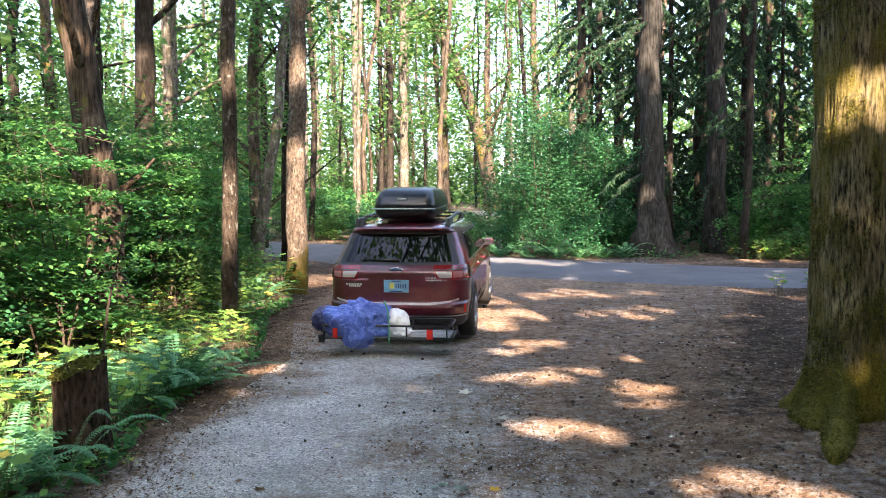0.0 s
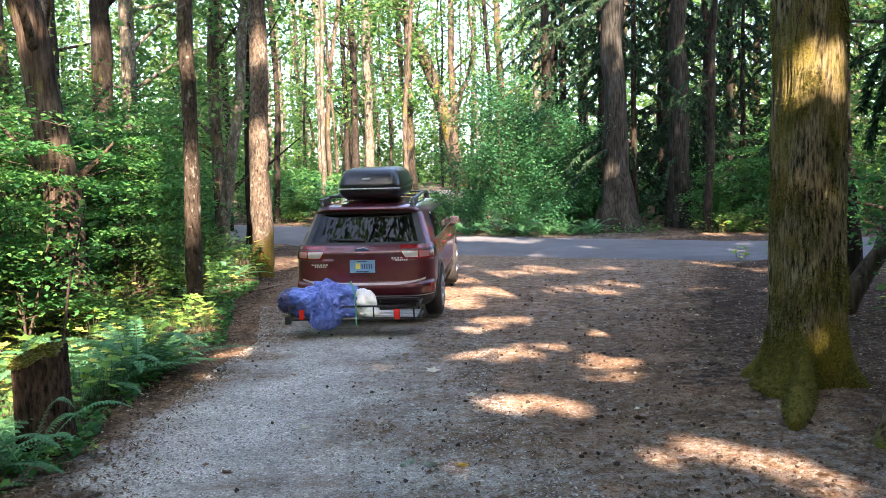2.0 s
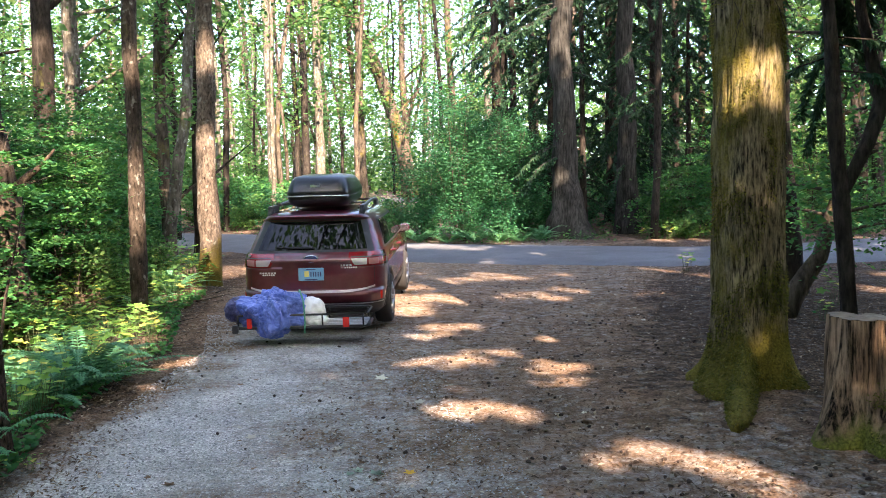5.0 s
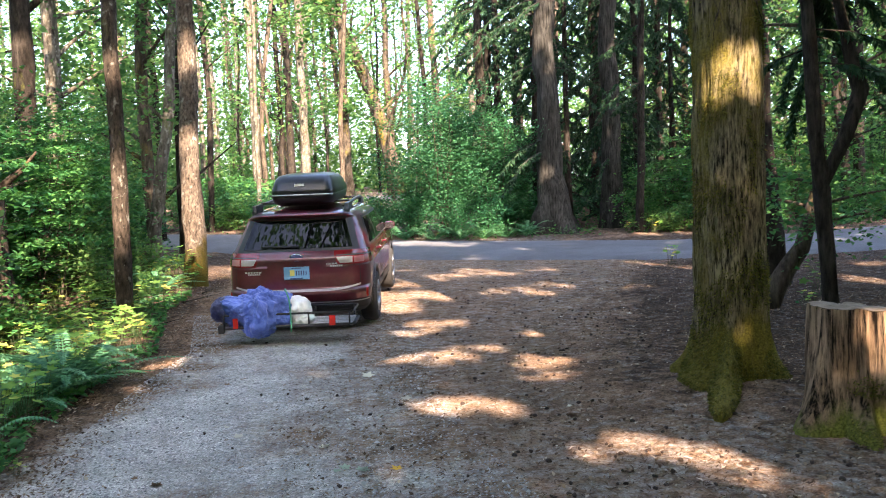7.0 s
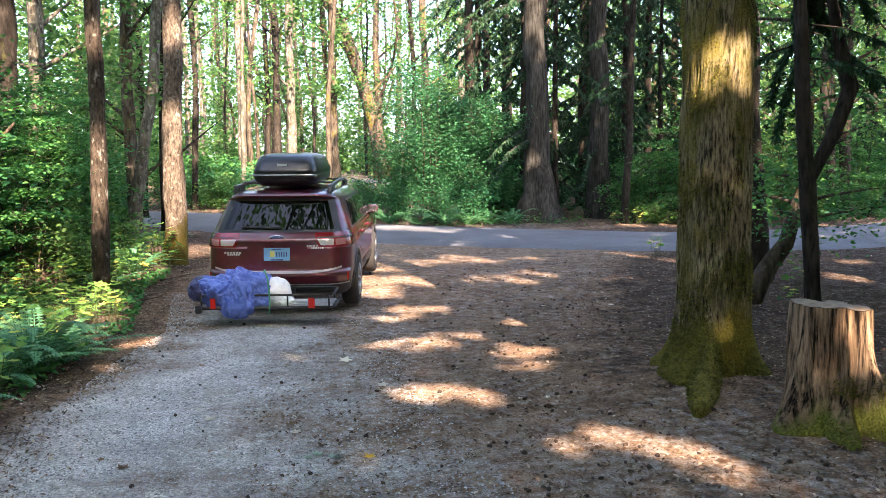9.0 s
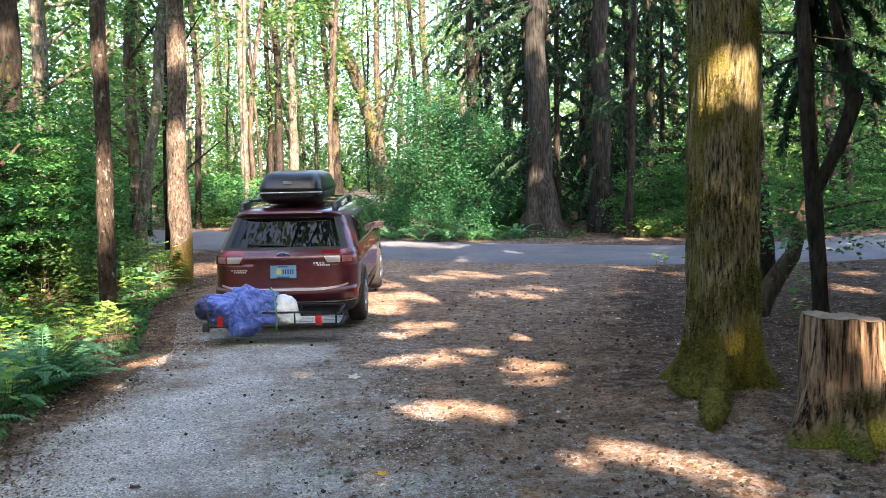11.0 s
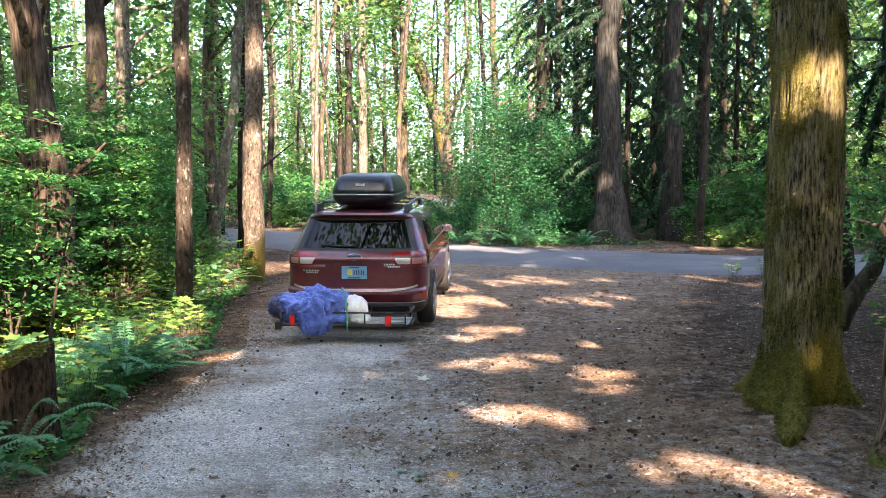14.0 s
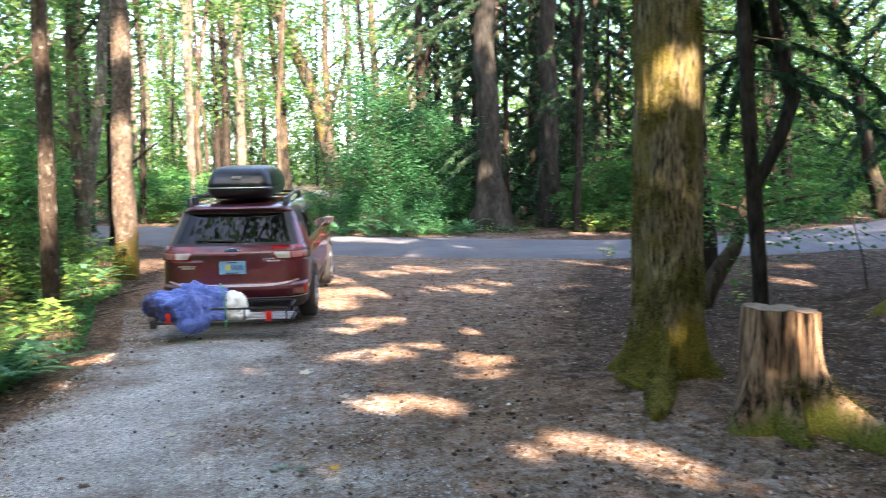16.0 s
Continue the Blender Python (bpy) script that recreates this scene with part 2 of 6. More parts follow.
def ground_mat():
    """Grey compacted gravel, reddish needle litter and dark forest soil, by where each lies."""
    m, n, l, b = node_mat("forest_ground")
    def attr(name):
        a = n.new("ShaderNodeAttribute")
        a.attribute_name = name
        return a.outputs["Fac"]
    g1 = noise_tex(n, l, 70, 6, rough=0.7)
    gr = ramp(n, [(0.30, (0.25, 0.246, 0.235)), (0.52, (0.53, 0.525, 0.505)), (0.72, (0.78, 0.775, 0.75))])
    l.new(g1.outputs[0], gr.inputs[0])
    g2 = noise_tex(n, l, 1.3, 5)
    gv = ramp(n, [(0.3, (0.76, 0.74, 0.72)), (0.7, (1.22, 1.22, 1.22))])
    l.new(g2.outputs[0], gv.inputs[0])
    gravel = mix_col(n, l, 1.0, gr.outputs[0], gv.outputs[0], "MULTIPLY")
    tc = n.new("ShaderNodeTexCoord")
    stones = n.new("ShaderNodeTexVoronoi")
    stones.inputs["Scale"].default_value = 62
    l.new(tc.outputs["Object"], stones.inputs["Vector"])
    tone = n.new("ShaderNodeSeparateColor")
    l.new(stones.outputs["Color"], tone.inputs[0])
    sv = ramp(n, [(0.0, (0.68, 0.67, 0.66)), (0.55, (1.0, 1.0, 1.0)), (0.9, (1.18, 1.18, 1.17)), (1.0, (1.6, 1.59, 1.57))])
    l.new(tone.outputs[0], sv.inputs[0])
    gravel = mix_col(n, l, 1.0, gravel, sv.outputs[0], "MULTIPLY")
    d1 = noise_tex(n, l, 45, 6, rough=0.7)
    dr = ramp(n, [(0.28, (0.050, 0.033, 0.021)), (0.5, (0.182, 0.122, 0.080)), (0.75, (0.34, 0.24, 0.165))])
    l.new(d1.outputs[0], dr.inputs[0])
    s1 = noise_tex(n, l, 30, 6, rough=0.7)
    sr = ramp(n, [(0.3, (0.020, 0.014, 0.010)), (0.55, (0.078, 0.055, 0.040)), (0.78, (0.21, 0.15, 0.105))])
    l.new(s1.outputs[0], sr.inputs[0])
    def grainy(v, scale, amount, soft=0.15):
        t = noise_tex(n, l, scale, 5, rough=0.7)
        mr = n.new("ShaderNodeMapRange")
        mr.inputs[1].default_value, mr.inputs[2].default_value = 0.25, 0.75
        mr.inputs[3].default_value, mr.inputs[4].default_value = -amount, amount
        l.new(t.outputs[0], mr.inputs[0])
        ad = n.new("ShaderNodeMath")
        ad.use_clamp = True
        l.new(v, ad.inputs[0])
        l.new(mr.outputs[0], ad.inputs[1])
        r = ramp(n, [(0.5 - soft, (0, 0, 0)), (0.5 + soft, (1, 1, 1))])
        l.new(ad.outputs[0], r.inputs[0])
        return r.outputs[0]
    base = mix_col(n, l, grainy(attr("litter"), 6, 0.5), sr.outputs[0], dr.outputs[0])
    m1 = noise_tex(n, l, 2.2, 6, rough=0.68)
    mv = ramp(n, [(0.34, (0.55, 0.54, 0.54)), (0.5, (0.95, 0.95, 0.95)), (0.68, (1.35, 1.33, 1.30))])
    l.new(m1.outputs[0], mv.inputs[0])
    base = mix_col(n, l, 1.0, base, mv.outputs[0], "MULTIPLY")
    l.new(mix_col(n, l, grainy(attr("gravel"), 9, 0.45, 0.45), base, gravel), b.inputs["Base Color"])
    b.inputs["Roughness"].default_value, b.inputs["Specular IOR Level"].default_value = 0.95, 0.04
    hs = n.new("ShaderNodeMath")
    hs.operation = "MULTIPLY_ADD"
    hs.inputs[1].default_value = 2.2
    l.new(s1.outputs[0], hs.inputs[0])
    l.new(g1.outputs[0], hs.inputs[2])
    bump_on(n, l, b, hs.outputs[0], 0.8, 0.028)
    return m


M["ground"] = ground_mat()

# ---- building tools ----
rng = np.random.default_rng(7)


def link_mesh(name, me, mat, parent=None, label=""):
    if mat is not None:
        for mm in (mat if isinstance(mat, (list, tuple)) else [mat]):
            me.materials.append(mm)
    ob = new(name, me)
    if parent is not None:
        ob.parent = parent
    if label:
        ob["label"] = label
    return ob


def poly(name, verts, faces, mat, parent=None, label="", smooth=True):
    me = bpy.data.meshes.new(name)
    me.from_pydata([tuple(map(float, v)) for v in verts], [], [tuple(map(int, f)) for f in faces])
    if smooth:
        me.shade_smooth()
    me.update()
    return link_mesh(name, me, mat, parent, label)


def quad_mesh(name, quads):
    """A mesh of loose faces, from an array (n, corners, 3)."""
    q = np.ascontiguousarray(quads, dtype=np.float32)
    n, k = q.shape[:2]
    me = bpy.data.meshes.new(name)
    me.vertices.add(k * n)
    me.vertices.foreach_set("co", q.ravel())
    me.loops.add(k * n)
    me.loops.foreach_set("vertex_index", np.arange(k * n, dtype=np.int32))
    me.polygons.add(n)
    me.polygons.foreach_set("loop_start", np.arange(0, k * n, k, dtype=np.int32))
    me.update(calc_edges=True)
    return me


def bm_obj(name, bm, mat, parent=None, label="", smooth=False):
    me = bpy.data.meshes.new(name)
    bm.to_mesh(me)
    bm.free()
    if smooth:
        me.shade_smooth()
    return link_mesh(name, me, mat, parent, label)


def empty(name, m, label="", category="", group="", kind=""):
    ob = new(name)
    ob.empty_display_size = 0.2
    ob.matrix_world = m
    return tagged(ob, label, category, group, kind)


def unit(v):
    return v / np.maximum(np.linalg.norm(v, axis=-1, keepdims=True), 1e-9)


def leaf_quads(c, length, width, up=0.7, droop=0.2, r=None, fold=0.12, face=(0, 0, 1.0), six=False):
    """Leaves at the points c: pointed, folded, mostly lying flat by up (0 to 1)."""
    r = r or rng
    n = len(c)
    a = r.uniform(0, 2 * np.pi, n)
    d = np.stack([np.cos(a), np.sin(a), r.normal(-droop, 0.35, n)], -1)
    nn = unit(r.normal(0, 1, (n, 3)) * (1 - up) + np.array(face) * up)
    if face[2] < 0.99:
        d = d - nn * np.sum(d * nn, 1)[:, None]
    d = unit(d)
    s = unit(np.cross(nn, d))
    nn = np.cross(d, s)
    L = (length * r.uniform(0.6, 1.3, n))[:, None]
    W = L * width
    if six:
        return np.stack([c - d * L * 0.5, c - d * L * 0.18 + s * W * 0.5 + nn * L * fold, c + d * L * 0.12 + s * W * 0.42 + nn * L * fold, c + d * L * 0.5,
                         c + d * L * 0.12 - s * W * 0.42 + nn * L * fold, c - d * L * 0.18 - s * W * 0.5 + nn * L * fold], 1)
    return np.stack([c - d * L * 0.5, c + s * W * 0.5 + nn * L * fold - d * L * 0.05, c + d * L * 0.5, c - s * W * 0.5 + nn * L * fold - d * L * 0.05], 1)


def tube(points, radii, sides=10, wob=0.0, seed=0, cap=True, flute=None):
    """Rings along a line, as vertices and faces."""
    pts = [Vector(p) for p in points]
    V, F = [], []
    for i, p in enumerate(pts):
        t = (pts[min(i + 1, len(pts) - 1)] - pts[max(i - 1, 0)]).normalized()
        ref = Vector((1, 0, 0)) if abs(t.x) < 0.8 else Vector((0, 1, 0))
        u = t.cross(ref).normalized()
        v = t.cross(u)
        for k in range(sides):
            a = 2 * math.pi * k / sides
            rr = radii[i]
            if wob:
                rr *= 1 + wob * noise.noise(Vector((math.cos(a) * 1.6 + seed, math.sin(a) * 1.6, p.z * 1.5 + seed * 3)))
            if flute:
                rr *= flute(a, i / (len(pts) - 1), p)
            V.append(p + (u * math.cos(a) + v * math.sin(a)) * rr)
    for i in range(len(pts) - 1):
        for k in range(sides):
            a, b = i * sides + k, i * sides + (k + 1) % sides
            F.append((a, b, b + sides, a + sides))
    if cap:
        F.append(tuple(range(sides - 1, -1, -1)))
        F.append(tuple((len(pts) - 1) * sides + k for k in range(sides)))
    return V, F


def join(parts):
    V, F = [], []
    for v, f in parts:
        o = len(V)
        V += list(v)
        F += [tuple(i + o for i in ff) for ff in f]
    return V, F


def box(cx, cy, cz, sx, sy, sz, bevel=0.0):
    """A box, its edges rounded, as a bmesh."""
    bm = bmesh.new()
    bmesh.ops.create_cube(bm, size=1)
    bmesh.ops.transform(bm, matrix=Matrix.Translation((cx, cy, cz)) @ Matrix.Diagonal((sx, sy, sz, 1)), verts=bm.verts)
    if bevel:
        bmesh.ops.bevel(bm, geom=bm.edges[:], offset=bevel, segments=2, affect="EDGES", profile=0.7)
    return bm


PY = (-60, 0, 8, 11.5, 14.4, 16.5, 18.8, 24.3, 28, 40, 55, 80, 300)
PZ = (0, 0, 0, 0.01, 0.17, 0.18, 0.18, 0.36, 0.45, 1.0, 2.0, 3.0, 6.0)
py_f = np.linspace(-60, 300, 3601)
pz_f = np.interp(py_f, PY, PZ)
pz_f = np.convolve(np.pad(pz_f, 8, mode="edge"), np.ones(17) / 17, "valid")
EDGE_Y, EDGE_X = (-20, 3, 5, 6.7, 8.3, 10, 13.3, 15.7, 19, 23), (-1.6, -1.75, -1.98, -2.22, -2.22, -2.05, -2.6, -2.5, -2.5, -2.7)
RIGHT_Y, RIGHT_X = (-20, 3, 5, 6.5, 8, 10, 13, 16, 18), (2.7, 2.6, 2.5, 2.3, 2.4, 3.2, 4.6, 6.0, 7.0)


def sstep(v, a, b):
    v = np.clip((v - a) / (b - a), 0, 1)
    return v * v * (3 - 2 * v)


def ground_z(x, y):
    """Height of the ground: the drive, the bank down on its left, the rise to the woods."""
    x, y = np.asarray(x, float), np.asarray(y, float)
    z = np.interp(y, py_f, pz_f)
    d = np.interp(y, EDGE_Y, EDGE_X) - x
    near = 1 - sstep(y, 13, 17)
    z = z - 0.45 * sstep(d, 0.15, 3.0) * near * (1 - sstep(d, 6, 30))
    z = z + 0.20 * sstep(d, 0.0, 1.2) * sstep(y, 14.5, 16.5) * (1 - sstep(y, 19, 24)) * (1 - sstep(d, 4, 20))
    r2 = (x - 3.5) ** 2 + (y - 6.8) ** 2
    z = z + 0.10 * np.exp(-r2 / 1.0)
    z = z + 0.5 * np.exp(-((x - 9.0) ** 2 + (y - 9.5) ** 2) / 2.5)
    return z


def gz(x, y):
    return float(ground_z(x, y))


def roughness(x, y):
    """Small unevenness of the ground: slow waves and lumps, stronger off the drive."""
    x, y = np.asarray(x, float), np.asarray(y, float)
    flat = list(zip(x.ravel(), y.ravel()))
    rough = np.array([noise.fractal(Vector((a * 1.3, b * 1.3, 0)), 1.0, 2.0, 3) for a, b in flat]).reshape(x.shape)
    lump = np.array([noise.noise(Vector((a * 4.1, b * 4.1, 5))) for a, b in flat]).reshape(x.shape)
    off = np.maximum(sstep(np.interp(y, EDGE_Y, EDGE_X) - x, -0.2, 0.8), sstep(x - np.interp(y, RIGHT_Y, RIGHT_X), -0.3, 1.0))
    return rough, rough * (0.010 + 0.022 * off) + lump * (0.003 + 0.005 * off)


def top_z(x, y):
    return ground_z(x, y) + roughness(x, y)[1]

# ---- ground and road ----
def spread(lo, hi, step, far_lo, far_hi):
    mid = list(np.arange(lo, hi, step))
    s, v = step, hi
    up = []
    while v < far_hi:
        up.append(v)
        s = min(s * 1.12, 25)
        v += s
    s, v = step, lo
    down = []
    while v > far_lo:
        s = min(s * 1.14, 25)
        v -= s
        down.append(v)
    return np.array(down[::-1] + mid + up)


def build_ground():
    xs, ys = spread(-6, 8, 0.10, -400, 400), spread(3.5, 18, 0.10, -150, 600)
    X, Y = np.meshgrid(xs, ys)
    Z = ground_z(X, Y)
    rough, extra = roughness(X, Y)
    Z = Z + extra
    left = X - np.interp(Y, EDGE_Y, EDGE_X)
    right = np.interp(Y, RIGHT_Y, RIGHT_X) - X
    wob = rough * 0.5
    lo = -0.32 + 0.52 * sstep(Y, 5.4, 8.0)
    gravel = sstep(left + wob * 0.9, lo, lo + 0.4 + 0.5 * sstep(Y, 6.0, 9.0)) * (0.13 + 0.87 * (1 - sstep(X + wob * 2.2, -1.7, 1.0)) * (1 - sstep(Y, 10, 14)))
    gravel = gravel * sstep(right + wob, -0.2, 1.2)
    gravel = np.maximum(gravel, 0.20 * (1 - sstep(Y + wob, 5.0, 6.6)) * (1 - sstep(X + wob, 2.8, 3.6)) * sstep(left + wob * 0.5, -0.32, 0.08))
    litter = 0.10 + 0.34 * sstep(X, 0, 2) * (1 - 0.8 * sstep(X, 3.2, 4.6)) + 0.72 * sstep(right + wob, -0.6, 1.0) * sstep(left + wob, -0.7, 0.3)
    litter = np.maximum(litter, 0.58 * sstep(X, 1.5, 2.6) * (1 - sstep(Y, 6.5, 8.5)) * (1 - sstep(X, 3.3, 4.6)))
    litter = np.where(Y > 23.5, 0.6 * sstep(rough, -0.2, 0.4), litter)
    ny, nx = X.shape
    me = bpy.data.meshes.new("ground")
    me.vertices.add(nx * ny)
    me.vertices.foreach_set("co", np.stack([X, Y, Z], -1).astype(np.float32).ravel())
    i = (np.arange(ny - 1)[:, None] * nx + np.arange(nx - 1)[None]).ravel()
    f = np.stack([i, i + 1, i + nx + 1, i + nx], -1).astype(np.int32)
    me.loops.add(f.size)
    me.loops.foreach_set("vertex_index", f.ravel())
    me.polygons.add(len(f))
    me.polygons.foreach_set("loop_start", np.arange(0, f.size, 4, dtype=np.int32))
    me.update(calc_edges=True)
    me.shade_smooth()
    for nm, arr in (("gravel", gravel), ("litter", litter)):
        a = me.attributes.new(nm, "FLOAT", "POINT")
        a.data.foreach_set("value", arr.astype(np.float32).ravel())
    return tagged(link_mesh("ground", me, M["ground"]), "gravel drive and needle-littered forest floor", "ground", kind="structure")


build_ground()


def ribbon(name, centre, width, lift, mat, label):
    """A road laid along a line of points."""
    c = [Vector((*p, 0)) for p in centre]
    pts = []
    for i in range(len(c) - 1):
        p0, p1, p2, p3 = c[max(i - 1, 0)], c[i], c[i + 1], c[min(i + 2, len(c) - 1)]
        for k in range(14):
            t = k / 14
            pts.append(0.5 * ((2 * p1) + (p2 - p0) * t + (2 * p0 - 5 * p1 + 4 * p2 - p3) * t * t + (3 * p1 - p0 - 3 * p2 + p3) * t ** 3))
    pts.append(c[-1])
    V, F, cols = [], [], 13
    for i, p in enumerate(pts):
        t = (pts[min(i + 1, len(pts) - 1)] - pts[max(i - 1, 0)]).normalized()
        s = Vector((t.y, -t.x, 0))
        for k in range(cols):
            u = (k / (cols - 1) - 0.5) * (width + 0.25 * noise.noise(Vector((i * 0.6, k // 7, 3))))
            q = p + s * u
            edge = k in (0, cols - 1)
            V.append((q.x, q.y, gz(q.x, q.y) + (lift - 0.10 if edge else lift + 0.03 * (1 - (2 * u / width) ** 2))))
    for i in range(len(pts) - 1):
        for k in range(cols - 1):
            a = i * cols + k
            F.append((a, a + 1, a + cols + 1, a + cols))
    return tagged(poly(name, V, F, mat), label, "road", kind="structure")


ribbon("road", [(44, 42), (30, 31.3), (21.2, 24.3), (16, 21.3), (12, 20.0), (8.5, 19.9), (5.2, 21.3), (2, 23.0), (-1.2, 25.6), (-4.6, 29.3), (-9.5, 31.8), (-16, 33), (-30, 35)], 5.0, 0.05, M["asphalt"], "narrow grey asphalt road through the woods")
ribbon("road_far", [(-9, 47), (-3, 50.5), (2, 52), (7, 53), (16, 58)], 4.5, 0.05, M["asphalt"], "far stretch of pale road in sun")

# ---- trees ----
def fallen_light(p):
    """Where the sun's ray through p meets level ground."""
    return p[0] - to_sun.x / to_sun.z * p[2], p[1] - to_sun.y / to_sun.z * p[2]


def trunk_geo(base, top, r0, height_frac=1.0, bow=0.15, sides=16, seed=0, flare=1.5, rings=36, taper=0.55):
    """A tapering trunk from base to top, wandering a little, flared at the foot."""
    b, t = Vector(base), Vector(top)
    pts, rad = [], []
    for i in range(rings):
        u = (i / (rings - 1)) ** 1.4
        w = Vector((noise.noise(Vector((u * 3, seed, 0))), noise.noise(Vector((u * 3, seed, 9))), 0)) * bow * math.sin(math.pi * min(u, 1))
        hz = (t - b).length * u
        w += Vector((noise.noise(Vector((hz * 0.55, seed, 21))), noise.noise(Vector((hz * 0.55, seed, 33))), 0)) * r0 * 0.45 * min(1, hz)
        pts.append(b.lerp(t, u) + w)
        h = (pts[-1] - b).length
        rad.append(r0 * (1 - taper * u) * (1 + (flare - 1) * math.exp(-h / (r0 * 2.2))))
    lobes = 3 + seed % 3
    def flute(a, u, p):
        h = max(0.0, p.z - b.z)
        knob = noise.noise(Vector((math.cos(a) * 1.1 + seed, math.sin(a) * 1.1, p.z * 2.6))) * 0.14 + noise.noise(Vector((math.cos(a) * 2.6, math.sin(a) * 2.6 + seed, p.z * 6.0))) * 0.07
        return 1 + knob + 0.22 * math.exp(-h / (r0 * 1.8)) * math.sin(lobes * a + seed) * (flare - 1)
    return tube(pts, rad, sides, 0.16, seed, True, flute), pts, rad


def limb(start, direction, length, r, seed, droop=0.0, n=7, sides=6):
    pts, rad = [], []
    p, d = Vector(start), Vector(direction).normalized()
    for i in range(n):
        pts.append(p.copy())
        rad.append(r * (1 - 0.85 * i / (n - 1)))
        d = (d + Vector((noise.noise(Vector((i * 0.9, seed, 1))), noise.noise(Vector((i * 0.9, seed, 4))), 0.6 * noise.noise(Vector((i, seed, 7))) - droop)) * 0.45).normalized()
        p = p + d * length / (n - 1)
    return tube(pts, rad, sides, 0.1, seed, sides > 3), pts


def leafy_tree(name, base, top, r0, bark, label, leaves=0, crown_from=0.45, spread_r=3.0, leaf=0.3, seed=1, flare=1.5, limbs=8, group="", leafmat="leaf_sun", first_limb=0.35, bow=0.15):
    """A broadleaf tree: trunk with its limbs, and a crown of leaf clumps along them."""
    r = np.random.default_rng(seed)
    org = Vector(base)
    if not group and org.y < 30:
        leaves, leaf = int(leaves * 2.0), leaf * 0.62
    (V, F), pts, rad = trunk_geo((0, 0, -0.25), Vector(top) - org, r0, seed=seed, flare=flare, bow=bow, rings=20 if group else 36, sides=10 if group else 16)
    parts, cl = [(V, F)], []
    for k in range(limbs):
        u = r.uniform(first_limb, 0.97)
        i = int(u * (len(pts) - 1))
        a = r.uniform(0, 2 * math.pi)
        g, lp = limb(pts[i], (math.cos(a), math.sin(a), r.uniform(0.25, 1.0)), r.uniform(0.5, 1.0) * spread_r, max(0.02, rad[i] * 0.4), seed * 31 + k)
        parts.append(g)
        if u >= crown_from - 0.1:
            cl += lp[2:]
    ob = empty(name, Matrix.Translation(org), label, "tree", group)
    if group:
        V, F = join(parts)
        poly("trunk", V, F, bark, ob)
    else:
        poly("trunk", *parts[0], bark, ob)
        for g in parts[1:]:
            poly("limb", *g, bark, ob)
    if leaves:
        if not cl:
            cl = [pts[-1]]
        cc = np.array([list(p) for p in cl])
        pick = cc[r.integers(0, len(cc), leaves)]
        off = r.normal(0, 1, (leaves, 3)) * np.array([0.34, 0.34, 0.20]) * spread_r * 0.55
        link_mesh("crown", quad_mesh("crown", leaf_quads(pick + off, leaf, 0.62, 0.5, 0.15, r)), M[leafmat], ob)
    return ob


def cedar_tree(name, base, top, r0, bark, label, first=2.6, reach=2.6, branches=46, sprays=46, seed=3, flare=1.7, side_bias=None, group="", spray=0.15, limb_r=0.024):
    """A conifer with drooping limbs, hung with flat dark sprays."""
    r = np.random.default_rng(seed)
    org = Vector(base)
    tp = Vector(top) - org
    (V, F), pts, rad = trunk_geo((0, 0, -0.25), tp, r0, seed=seed, flare=flare, taper=0.7, sides=18, bow=0.08)
    parts, q = [(V, F)], []
    zs = np.array([p.z for p in pts])
    for k in range(branches):
        z = first + (tp.z - first - 0.3) * r.uniform(0, 1) ** 0.9
        i = int(np.clip(np.searchsorted(zs, z), 1, len(pts) - 1))
        u = (z - zs[i - 1]) / max(1e-6, zs[i] - zs[i - 1])
        st = pts[i - 1].lerp(pts[i], float(np.clip(u, 0, 1)))
        a = r.uniform(0, 2 * math.pi) if side_bias is None else r.normal(side_bias[k % len(side_bias)], 0.45)
        ln = reach * r.uniform(0.5, 1.1) * (1 - 0.5 * z / max(tp.z, 1))
        g, lp = limb(st, (math.cos(a), math.sin(a), 0.05), ln, limb_r, seed * 17 + k, droop=0.5, n=6)
        parts.append(g)
        lp = np.array([list(p) for p in lp])
        m = int(sprays * 4.4)
        t = r.uniform(0.15, 1.0, m) * (len(lp) - 1)
        j = np.minimum(t.astype(int), len(lp) - 2)
        c = lp[j] + (lp[j + 1] - lp[j]) * (t - j)[:, None]
        d = unit(np.stack([r.normal(0, 0.55, m) + math.cos(a) * 0.5, r.normal(0, 0.55, m) + math.sin(a) * 0.5, r.uniform(-1.6, -0.3, m)], -1))
        s = unit(np.cross(d, r.normal(0, 1, (m, 3))))
        L = (spray * r.uniform(0.5, 1.3, m))[:, None]
        W = L * 0.15
        q.append(np.stack([c, c + d * L * 0.45 + s * W, c + d * L, c + d * L * 0.45 - s * W], 1))
    V, F = join(parts)
    ob = empty(name, Matrix.Translation(org), label, "tree", group)
    poly("trunk", V, F, bark, ob)
    link_mesh("crown", quad_mesh("crown", np.concatenate(q)), M["needle"], ob, "drooping dark green sprays")
    return ob


def G(x, y, dz=-0.02):
    return (x, y, gz(x, y) + dz)


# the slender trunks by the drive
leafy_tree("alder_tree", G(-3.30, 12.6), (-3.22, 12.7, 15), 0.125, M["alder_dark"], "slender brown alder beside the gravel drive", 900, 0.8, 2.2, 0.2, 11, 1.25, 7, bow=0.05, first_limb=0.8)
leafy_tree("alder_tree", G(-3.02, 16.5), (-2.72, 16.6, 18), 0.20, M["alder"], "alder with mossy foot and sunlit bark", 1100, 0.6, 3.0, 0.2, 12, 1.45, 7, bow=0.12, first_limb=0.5)
